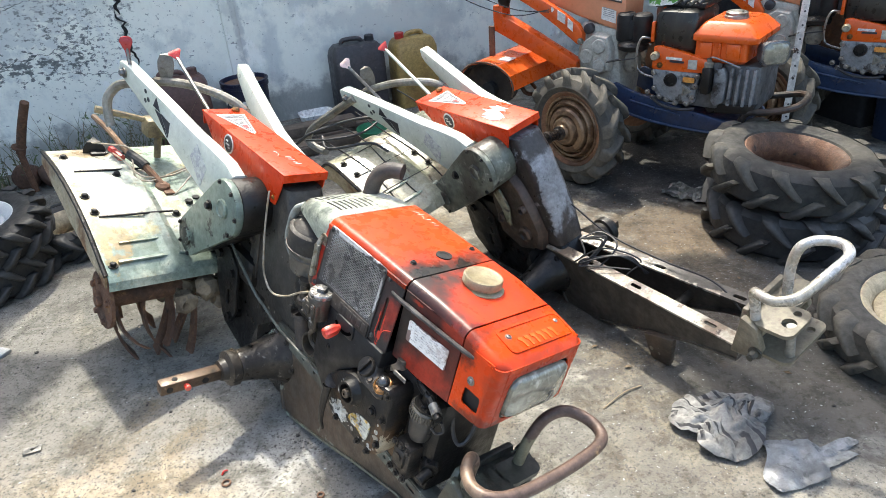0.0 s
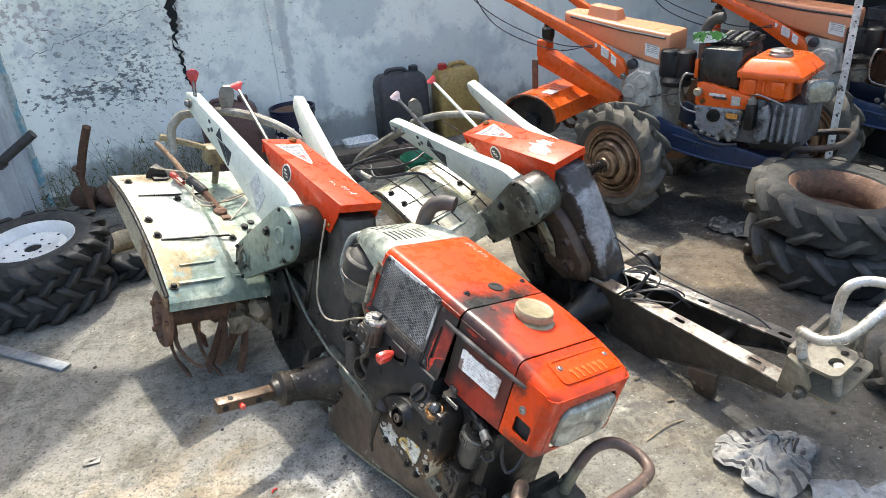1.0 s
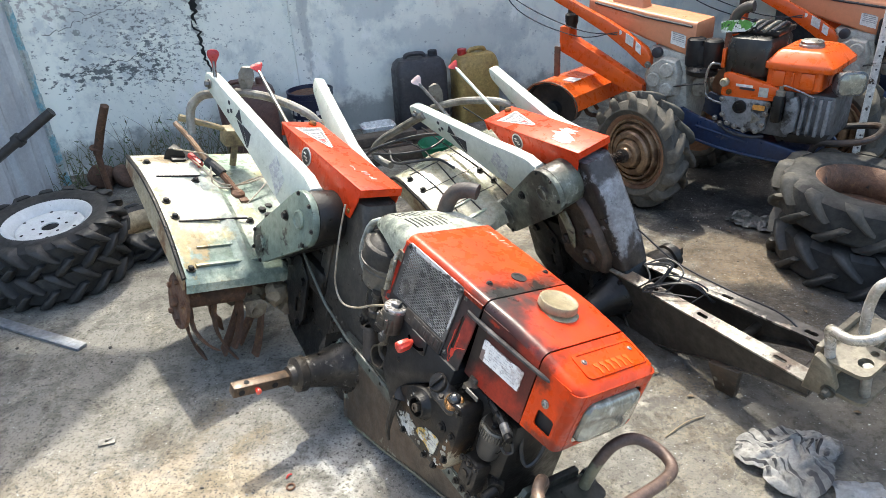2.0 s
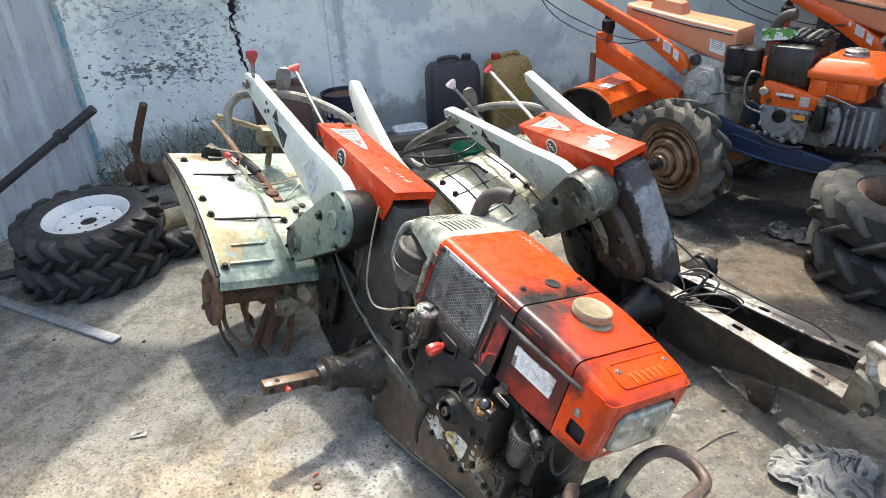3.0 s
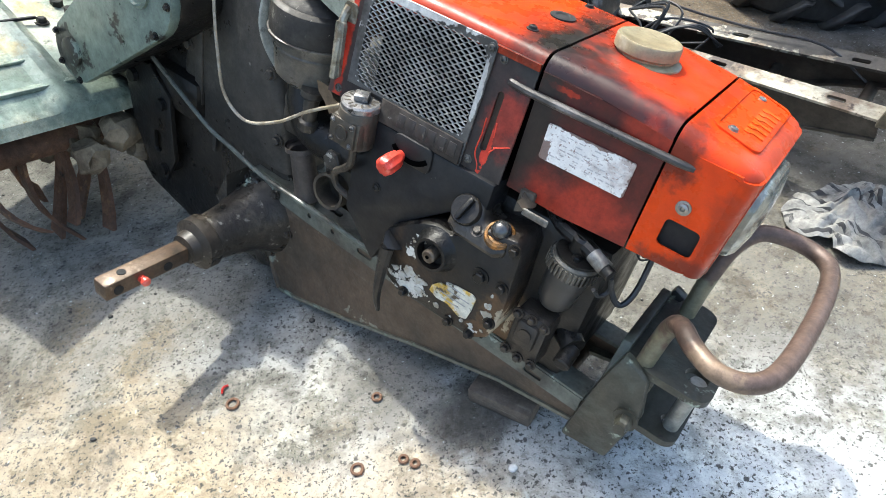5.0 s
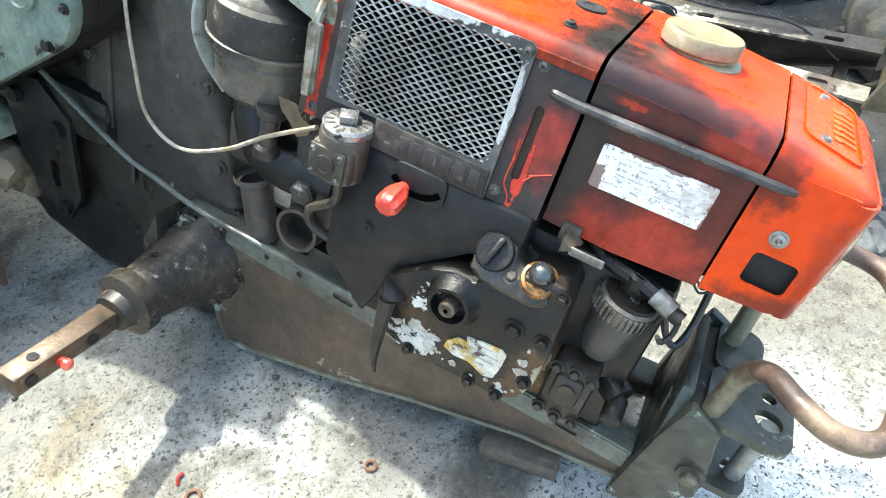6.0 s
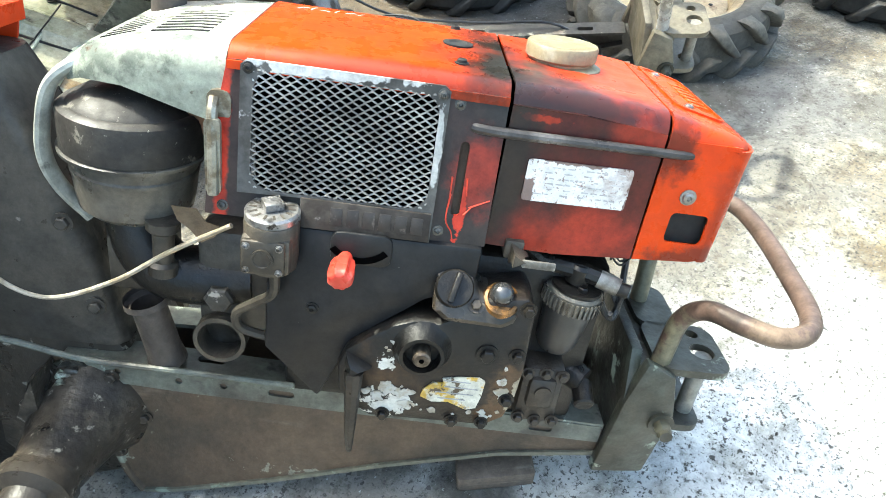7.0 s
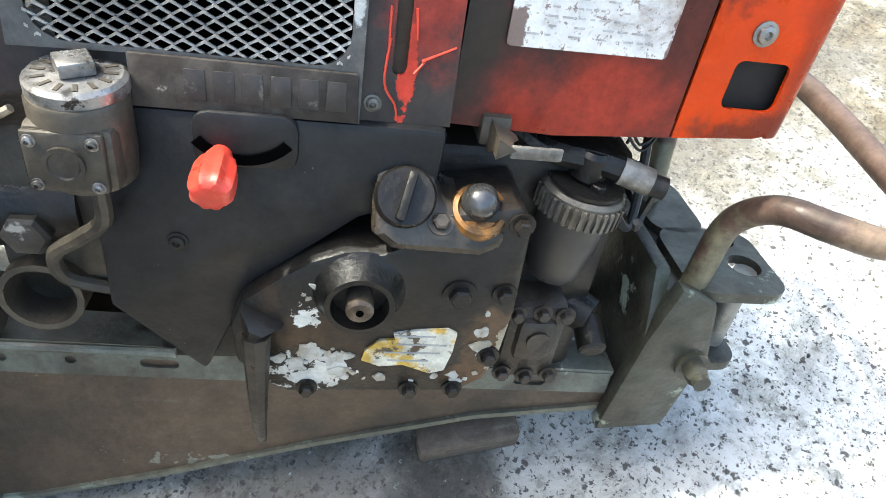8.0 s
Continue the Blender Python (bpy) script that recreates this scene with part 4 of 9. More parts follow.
def build_cover(root, worn=False):
    bm = B()
    slab(bm, "xy", rrect(-0.985, -0.512, -0.0625, 0.0625, 0.004, 2), 0.536, 0.541, bev=0.0015)
    cov = part("lever_cover", bm, M_COVER_RED, root, "bright red sheet metal lever cover")
    for s in (-1, 1):
        bm = B()
        slab(bm, "xz", [(-0.98, 0.538), (-0.515, 0.538), (-0.522, 0.50), (-0.542, 0.448), (-0.566, 0.448), (-0.62, 0.458), (-0.885, 0.468), (-0.93, 0.50)], min(s * 0.058, s * 0.062), max(s * 0.058, s * 0.062), bev=0.0012)
        part("cover_side", bm, M_COVER_RED, cov)
    bm = B()
    slab(bm, "yz", [(-0.06, 0.538), (0.06, 0.538), (0.055, 0.50), (-0.055, 0.50)], -0.984, -0.980)
    part("cover_end", bm, M_COVER_RED, cov)
    bm = B()
    slab(bm, "yz", [(-0.062, 0.541), (0.062, 0.541), (0.062, 0.520), (-0.062, 0.520)], -0.516, -0.512)
    part("cover_lip", bm, M_COVER_RED, cov)
    bm = B()
    lathe(bm, (-0.806, -0.0622, 0.506), (0, -1, 0), [(0.027, 0), (0.027, 0.0016), (0, 0.0016)], 28)
    part("badge_ring", bm, M_LABEL_CLEAN, cov)
    bm = B()
    lathe(bm, (-0.806, -0.0634, 0.506), (0, -1, 0), [(0.022, 0), (0.022, 0.0012), (0, 0.0012)], 28)
    part("badge", bm, M_INK, cov, "round black badge with pale marks")
    bm = B()
    for x0, z0, x1, z1 in ((-0.820, 0.512, -0.806, 0.516), (-0.818, 0.503, -0.798, 0.507), (-0.806, 0.496, -0.794, 0.500)):
        box(bm, x0, x1, -0.0656, -0.0644, z0, z1)
    part("print", bm, M_LABEL_CLEAN, cov)
    bm = B()
    slab(bm, "xy", [(-0.935, -0.042), (-0.935, 0.042), (-0.79, 0.006), (-0.785, 0.0), (-0.79, -0.006)], 0.5412, 0.5422)
    tri = part("decal", bm, M_LABEL_CLEAN, cov, "white triangular sticker with grey print")
    bm = B()
    slab(bm, "xy", [(-0.929, -0.036), (-0.929, 0.036), (-0.905, 0.029), (-0.905, -0.029)], 0.5424, 0.5432)
    slab(bm, "xy", [(-0.899, -0.027), (-0.899, -0.020), (-0.80, -0.001), (-0.803, -0.005)], 0.5424, 0.5432)
    slab(bm, "xy", [(-0.899, 0.020), (-0.899, 0.027), (-0.803, 0.005), (-0.80, 0.001)], 0.5424, 0.5432)
    for x, w in ((-0.893, 0.015), (-0.876, 0.012), (-0.862, 0.008)):
        slab(bm, "xy", [(x, -w), (x, w), (x + 0.009, w * 0.85), (x + 0.009, -w * 0.85)], 0.5424, 0.5432)
    part("print", bm, M_INK_MID, tri)
    bm = B()
    slab(bm, "xy", [(-0.846, -0.008), (-0.846, 0.008), (-0.815, 0.0)], 0.5424, 0.5432)
    part("print", bm, M_KNOB_RED, tri)
    bm = B()
    if worn:
        rnd = random.Random(9)
        for k in range(7):
            x, y = rnd.uniform(-0.70, -0.57), rnd.uniform(-0.03, 0.045)
            pts = [(x + rnd.uniform(0.012, 0.04) * math.cos(a) * 1.3, y + rnd.uniform(0.008, 0.022) * math.sin(a)) for a in [i * math.pi / 5 for i in range(10)]]
            slab(bm, "xy", pts, 0.5412, 0.5418 + 0.0002 * k)
        part("bare_patch", bm, M_LABEL, cov, "paint worn through to pale primer")
    else:
        for k, (x, y, dx, dy) in enumerate(((-0.66, -0.012, 0.012, 0.004), (-0.643, -0.008, 0.010, -0.006), (-0.62, 0.0, 0.006, 0.014), (-0.606, 0.002, 0.008, 0.012), (-0.588, 0.006, 0.014, 0.003), (-0.575, 0.004, 0.004, 0.016))):
            tube(bm, [(x, y, 0.5415), (x + dx * 0.5, y + dy * 0.6 + 0.003, 0.5415), (x + dx, y + dy, 0.5415)], 0.0012, 5, 3)
        part("paint_scrawl", bm, M_LABEL_CLEAN, cov, "hand-painted white marks")
    bm = B()
    for s in (-1, 1):
        screw(bm, (-0.552, s * 0.062, 0.466), (0, s, 0), 0.005)
    lathe(bm, (-0.965, 0.03, 0.541), (0, 0, 1), [(0.012, 0), (0.012, 0.006), (0.008, 0.010), (0, 0.010)], 12)
    part("screw", bm, M_BRASS, cov)


def build_arms(root):
    # (x, distance from the middle, centre height, height): arms spread and rise towards the grips
    stations = [(-0.655, 0.104, 0.452, 0.060), (-0.70, 0.105, 0.440, 0.120), (-0.78, 0.109, 0.434, 0.150), (-0.86, 0.119, 0.455, 0.128), (-1.00, 0.141, 0.503, 0.096), (-1.15, 0.166, 0.552, 0.066), (-1.225, 0.179, 0.577, 0.050), (-1.24, 0.182, 0.582, 0.034)]
    for s in (-1, 1):
        bm = B()
        secs = []
        for x, y, z, h in stations:
            secs.append([Vector((x, s * (y + u), z + v)) for u, v in rrect(-0.018, 0.018, -h / 2, h / 2, 0.006, 2)])
        loft(bm, secs)
        arm = part("handle_arm", bm, M_WHITE, root, "chipped white painted handle arm")

        def on_side(pts, bmx):
            loop = []
            for x, z in pts:
                k = [i for i in range(len(stations) - 1) if stations[i + 1][0] <= x <= stations[i][0]][0]
                (xa, ya, za, ha), (xb, yb, zb, hb) = stations[k], stations[k + 1]
                f = (x - xa) / (xb - xa)
                loop.append((x, ya + (yb - ya) * f + 0.0188, za + (zb - za) * f + z * (ha + (hb - ha) * f)))
            lo = [bmx.verts.new((x, s * (y - 0.001), z)) for x, y, z in loop]
            hi = [bmx.verts.new((x, s * (y + 0.0005), z)) for x, y, z in loop]
            bmx.faces.new(hi)
            for i in range(len(lo)):
                bmx.faces.new((lo[i], lo[(i + 1) % len(lo)], hi[(i + 1) % len(lo)], hi[i]))

        bm = B()
        on_side([(-1.05, 0.0), (-0.985, -0.40), (-1.02, 0.05)], bm)
        on_side([(-1.06, 0.05), (-1.025, 0.08), (-1.045, 0.42)], bm)
        on_side([(-0.982, -0.36), (-0.975, 0.10), (-1.018, 0.08)], bm)
        for x, z in ((-1.10, 0.25), (-1.085, 0.05), (-1.10, -0.1)):
            on_side([(x + 0.006 * math.cos(a), z + 0.08 * math.sin(a)) for a in [i * math.pi / 4 for i in range(8)]], bm)
        part("decal", bm, M_INK, arm)
        bm = B()
        on_side([(-0.87, -0.05), (-0.815, -0.42), (-0.79, 0.05), (-0.84, 0.35)], bm)
        part("decal", bm, M_INK_PALE, arm, "worn grey lettering sticker")
        bm = B()
        bolt(bm, (-1.212, s * 0.196, 0.572), (0, s, 0), 0.010, 0.014)
        cyl(bm, (-1.212, s * 0.16, 0.572), (-1.212, s * 0.209, 0.572), 0.007)
        part("bolt", bm, M_STEEL, arm)


def build_lever(root, base, tip, r, knob_mat, knob="ball", rod=None):
    base, tip = Vector(base), Vector(tip)
    bm = B()
    tube(bm, [base, base.lerp(tip, 0.4), tip], r, 8, 3)
    lv = part("lever", bm, rod or M_STEEL, root, "steel lever rod with plastic knob")
    bm = B()
    d = (tip - base).normalized()
    if knob == "ball":
        lathe(bm, tip - d * 0.012, d, [(0.006, 0), (0.011, 0.008), (0.021, 0.018), (0.023, 0.026), (0.017, 0.034), (0, 0.037)], 3)
    else:
        lathe(bm, tip - d * 0.02, d, [(0.007, 0), (0.008, 0.014), (0.0135, 0.024), (0.0200, 0.036), (0.0205, 0.043), (0.015, 0.051), (0, 0.054)], 3)
    part("knob", bm, knob_mat, lv)


def build_rotary(root, base=0.140, slope=0.195, tines=True, y_left=0.10, mat=None, back=-1.41):
    mat = mat or M_GREEN
    def top(x):
        return base - (x + 0.82) * slope + 0.046 * math.sin(math.pi * min(max((x + 1.40) / 0.58, 0), 1)) ** 0.8 - (0.0 if tines else 1.9 * max(0.0, -1.12 - x) ** 1.6)
    bm = B()
    ys = [-0.368 + (y_left + 0.368) * k / 24 for k in range(25)]
    xs = [back + (-0.82 - back) * k / 16 for k in range(17)]
    grid = []
    for y in ys:
        bead = 0.010 if -0.205 < y < -0.165 else (0.005 if -0.345 < y < -0.335 else 0.0)
        row = [(x, y, top(x) + bead) for x in xs]
        row.append((-0.808, y, top(-0.82) - 0.012 + bead * 0.5))
        row.append((-0.802, y, top(-0.82) - 0.035))
        grid.append(row)
    sheet(bm, [list(r) for r in zip(*grid)][::-1], 0.003)
    hood = part("rotary_hood", bm, mat, root, "pale green rotary hood with oil stains", angle=25)
    bm = B()
    for x in (-1.235, -1.01) if tines else (-1.12, -1.02, -0.92):
        tube(bm, [(x, -0.33, top(x) + 0.004), (x + 0.01, -0.23, top(x) + 0.006), (x + 0.02, -0.13, top(x) + 0.008)], 0.0035 if tines else 0.0017, 6, 3)
    for x, y in ((-1.34, -0.33), (-1.10, -0.34), (-1.03, -0.335), (-0.845, -0.345), (-1.20, -0.22), (-0.99, -0.12), (-0.93, -0.11)):
        if x < back + 0.02:
            continue
        bolt(bm, (x, y, top(x) + 0.001), (0, 0, 1), 0.009, 0.012)
    part("bolt", bm, M_OILY, hood)
    bm = B()
    for z0, z1 in ((0.016, 0.022),):
        box(bm, -0.86, -0.845, -0.33, -0.14, top(-0.85) + 0.002, top(-0.85) + 0.010, 0.003)
        box(bm, -0.915, -0.905, -0.31, -0.20, top(-0.91) + 0.002, top(-0.91) + 0.008, 0.003)
    part("bead", bm, M_GREEN, hood)
    # side skirt
    bm = B()
    ed = [(x, top(x) - 0.002) for x in xs]
    lo = [(x, top(x) - 0.034 - 0.052 * math.sin(math.pi * k / 16)) for k, x in enumerate(xs)]
    slab(bm, "xz", ed + lo[::-1], -0.374, -0.368)
    jitter(bm, 0.002, 12)
    sk = part("side_skirt", bm, M_SKIRT, root, "rust-streaked cream side skirt")
    bm = B()
    tube(bm, [(x, -0.371, z + 0.004) for x, z in ed[::4]], 0.007, 8, 4)
    part("edge_bead", bm, M_OILY, sk)
    if tines:
        ax, az = -0.905, 0.015
        bm = B()
        cyl(bm, (ax, -0.35, az), (ax, -0.05, az), 0.028, n=16)
        rotor = part("rotor_shaft", bm, M_RUST, root, "muddy rusty rotor shaft")
        bm = B()
        lathe(bm, (ax, -0.350, az), (0, 1, 0), [(0.03, -0.01), (0.085, -0.006), (0.085, 0.004), (0.03, 0.008)], 20)
        bolt(bm, (ax, -0.355, az), (0, -1, 0), 0.018, 0.02)
        for a in (20, 95, 160, 240, 300):
            bolt(bm, (ax + 0.062 * math.cos(radians(a)), -0.356, az + 0.062 * math.sin(radians(a))), (0, -1, 0), 0.009, 0.012)
        part("flange", bm, M_RUST, rotor)
        rnd = random.Random(4)
        k = 0
        for y, angs in ((-0.325, (262, 215, 300)), (-0.245, (275, 235)), (-0.165, (262, 290)), (-0.095, (250, 285))):
            for a in angs:
                c, s_ = math.cos(radians(a)), math.sin(radians(a))
                tip = 0.205 if a > 235 and a < 290 else 0.165
                lim = 1.0
                pts = []
                for q in range(7):
                    f = q / 6
                    rad = 0.02 + (tip - 0.02) * f
                    aa = radians(a + 16 * f * f)
                    pts.append(Vector((ax + rad * math.cos(aa), y + (0.055 * f ** 3 if y < -0.2 else -0.045 * f ** 3), az + rad * math.sin(aa))))
                bm = B()
                secs = []
                for q, p in enumerate(pts):
                    w = 0.011 + 0.009 * q / 6
                    d = Vector((-math.sin(radians(a)), 0, math.cos(radians(a))))
                    secs.append([p + d * w + Vector((0, -0.004, 0)), p + d * w + Vector((0, 0.004, 0)), p - d * w + Vector((0, 0.004, 0)), p - d * w + Vector((0, -0.004, 0))])
                loft(bm, secs)
                jitter(bm, 0.002, 40, k)
                part("tine", bm, M_RUST, rotor)
                k += 1
        bm = B()
        for k in range(16):
            c = Vector((ax + rnd.uniform(-0.1, 0.12), rnd.uniform(-0.16, -0.04), az + rnd.uniform(-0.08, 0.06)))
            tmp = bmesh.ops.create_icosphere(bm, subdivisions=2, radius=rnd.uniform(0.018, 0.04), matrix=Matrix.Translation(c))
        jitter(bm, 0.022, 34)
        part("mud", bm, M_MUD, rotor, "dried mud packed round the rotor")


def build_side_gear(root, flaky=False):
    c0, r0, c1, r1 = (Vector((-0.805, 0.263)), 0.057, Vector((-0.585, 0.4295)), 0.076) if flaky else (Vector((-0.826, 0.230)), 0.057, Vector((-0.625, 0.410)), 0.076)
    d = (c1 - c0).normalized()
    base = math.degrees(math.atan2(d.y, d.x))
    out = [(c1.x + r1 * math.cos(radians(base + a)), c1.y + r1 * math.sin(radians(base + a))) for a in range(-98, 99, 14)]
    out += [(c0.x + r0 * math.cos(radians(base + a)), c0.y + r0 * math.sin(radians(base + a))) for a in range(98, 263, 16)]
    bm = B()
    slab(bm, "xz", out, -0.156, -0.136, bev=0.004)
    lathe(bm, (c1.x, -0.156, c1.y), (0, -1, 0), [(0.026, 0), (0.026, 0.005), (0.021, 0.008), (0.019, 0.005), (0, 0.005)], 20)
    lathe(bm, (c0.x, -0.156, c0.y), (0, -1, 0), [(0.026, 0), (0.026, 0.006), (0.02, 0.010), (0, 0.010)], 20)
    case = part("side_gear_cover", bm, M_GREEN_FLAKE if flaky else M_GREEN_DARK, root, "painted oval gear cover with bolted rim")
    bm = B()
    slab(bm, "xz", [(c1.x + (x - c1.x) * 0.96, c1.y + (z - c1.y) * 0.96) for x, z in out], -0.135, -0.055, bev=0.006)
    part("gear_body", bm, M_GREEN_FLAKE if flaky else M_OILY, case)
    bm = B()
    for k in range(0, len(out), 4):
        x, z = out[k]
        cx, cz = (c1 if k < 15 else c0)
        bolt(bm, (cx + (x - cx) * 0.90, -0.156, cz + (z - cz) * 0.90), (0, -1, 0), 0.0045, 0.006)
    bolt(bm, (-0.70, -0.156, 0.385), (0, -1, 0), 0.010, 0.012)
    part("bolt", bm, M_OILY, case)


def build_handles(root, variant):
    # bent tube handlebars hanging from the arms' ends
    bm = B()
    if variant == "a":
        tube(bm, [(-1.17, -0.17, 0.555), (-1.25, -0.16, 0.530), (-1.30, -0.185, 0.505), (-1.31, -0.210, 0.465), (-1.305, -0.212, 0.42), (-1.29, -0.208, 0.38)], 0.014, 10)
    else:
        tube(bm, [(-1.17, -0.185, 0.575), (-1.313, -0.22, 0.506), (-1.458, -0.25, 0.434), (-1.53, -0.262, 0.385), (-1.55, -0.265, 0.350), (-1.51, -0.262, 0.330), (-1.44, -0.255, 0.325)], 0.015, 10)
    part("handlebar", bm, M_GREY_PIPE, root, "weathered grey handlebar tube")
    bm = B()
    tube(bm, [(-1.38, -0.04, 0.495), (-1.30, 0.0, 0.515), (-1.22, 0.04, 0.525), (-1.12, 0.10, 0.515), (-1.06, 0.15, 0.47)], 0.014, 10)
    part("handlebar", bm, M_GREY_PIPE, root, "weathered grey handlebar tube")
    bm = B()
    lathe(bm, (-1.355, -0.015, 0.50), (-0.16, 0.02, 0.98), [(0.016, 0), (0.022, 0.02), (0.029, 0.04), (0.030, 0.065), (0.022, 0.085), (0, 0.092)], 3)
    part("grip_cap", bm, M_GREY_PIPE, root, "dull grey rounded lever cap")


A_AT = pose(0.0376, 1.1641, 0.018, -13.98, 8.9, -45.4)
B_AT = pose(0.7998, 1.6420, 0.0753, 11.635, -1.19, -48.22)


def build_hood_gear(root):
    """Rotary lift tube, lever and wires lying over the complete tiller's rotary hood."""
    bm = B()
    tube(bm, [(-1.46, -0.208, 0.352), (-1.38, -0.186, 0.332), (-1.30, -0.176, 0.316), (-1.235, -0.166, 0.300)], 0.009, 8, 4)
    lift = part("lift_tube", bm, M_RUST_DUST, root, "brown rusty lift tube over the hood")
    bm = B()
    tube(bm, [(-1.250, -0.168, 0.303), (-1.21, -0.148, 0.292), (-1.19, -0.138, 0.284)], 0.016, 10, 3)
    part("rubber_sleeve", bm, M_RUBBER, lift)
    bm = B()
    tube(bm, [(-1.195, -0.142, 0.286), (-1.15, -0.125, 0.266), (-1.105, -0.110, 0.245)], 0.011, 8, 3)
    lathe(bm, (-1.115, -0.113, 0.230), (0, 0, 1), [(0.02, 0), (0.024, 0.01), (0.022, 0.022), (0.012, 0.03), (0, 0.03)], 12)
    box(bm, -1.10, -1.07, -0.12, -0.09, 0.218, 0.245, 0.004)
    part("lift_end", bm, M_RUST, lift)
    bm = B()
    tube(bm, [(-1.326, -0.197, 0.292), (-1.29, -0.190, 0.290), (-1.262, -0.184, 0.285)], 0.011, 8, 3)
    part("red_sleeve", bm, M_KNOB_RED, lift)
    bm = B()
    lathe(bm, (-1.385, -0.228, 0.262), (0.1, -0.1, 1), [(0.040, 0), (0.036, 0.02), (0.024, 0.038), (0, 0.042)], 3)
    box(bm, -1.42, -1.34, -0.25, -0.14, 0.258, 0.272, 0.004)
    part("pivot_cup", bm, M_OILY, lift)
    bm = B()
    tube(bm, [(-1.32, -0.245, 0.425), (-1.31, -0.19, 0.415), (-1.30, -0.134, 0.404), (-1.29, -0.09, 0.392)], 0.012, 10, 4, 0.008)
    box(bm, -1.32, -1.26, -0.11, -0.03, 0.345, 0.405, 0.01)
    cyl(bm, (-1.32, -0.06, 0.375), (-1.34, -0.06, 0.375), 0.022)
    cyl(bm, (-1.29, -0.065, 0.27), (-1.29, -0.065, 0.35), 0.011)
    part("lift_handle", bm, M_KHAKI, root, "khaki painted lift handle with pivot block")
    bm = B()
    tube(bm, [(-1.361, -0.242, 0.30), (-1.31, -0.20, 0.312), (-1.259, -0.164, 0.318), (-1.20, -0.172, 0.285), (-1.159, -0.176, 0.262), (-1.13, -0.14, 0.262), (-1.16, -0.06, 0.272), (-1.178, 0.02, 0.285)], 0.0028, 6, 6)
    tube(bm, [(-1.30, -0.20, 0.29), (-1.22, -0.19, 0.29), (-1.15, -0.16, 0.27), (-1.14, -0.08, 0.27), (-1.17, 0.02, 0.29)], 0.0028, 6, 6)
    tube(bm, [(-1.066, -0.10, 0.235), (-1.10, -0.05, 0.26), (-1.15, 0.02, 0.30)], 0.0028, 6, 4)
    part("control_wire", bm, M_WIRE, root, "thin pale control wires")
    bm = B()
    for x, y in ((-1.03, -0.06), (-0.99, -0.055), (-0.95, -0.05), (-1.05, -0.03)):
        cyl(bm, (x, y, 0.15), (x, y - 0.005, 0.225), 0.006, n=8)
        cyl(bm, (x, y - 0.004, 0.205), (x, y - 0.006, 0.235), 0.012, n=6)
    part("bolt", bm, M_OILY, root)


M_KHAKI = shade("worn_khaki_paint", (0.24, 0.19, 0.10), 0.5, second=(0.10, 0.075, 0.045), second_at=(16, 0.45, 0.62), bump=0.2)

# ---- the engine of the complete tiller ----
def hood_profile(x, zt, zb, y0, y1, r=0.022):
    pts = [(y0, zb)]
    for k in range(7):
        a = radians(180 - 15 * k)
        pts.append((y0 + r + r * math.cos(a), zt - r + r * math.sin(a)))
    for k in range(7):
        a = radians(90 - 15 * k)
        pts.append((y1 - r + r * math.cos(a), zt - r + 0.0015 + r * math.sin(a)))
    pts.append((y1, zb))
    return [Vector((x, y, z)) for y, z in pts]


def shell(bm, stations, t=0.003):
    sheet(bm, stations, t)
    return bm


def about(bm, centre, k, shift):
    for v in bm.verts:
        v.co = centre + (v.co - centre) * k + shift


def lean(bm):
    """The radiator's side panel leans outwards towards its foot."""
    for v in bm.verts:
        v.co.y -= 0.0085 + 0.118 * max(0.0, 0.5535 - v.co.z)
    return bm


def taper(bm):
    """The tank's side draws in towards the nose."""
    for v in bm.verts:
        v.co.y += -0.009 + 0.04 * v.co.x
    return bm


def strokes(bm, rows, z, t=0.0012):
    """Hand-drawn strokes on a level sheet, rows of (x, y, dx, dy)."""
    for x, y, dx, dy in rows:
        tube(bm, [(x, y, z), (x + dx * 0.5, y + dy * 0.6 + 0.003, z), (x + dx, y + dy, z)], t, 5, 3)
    return bm


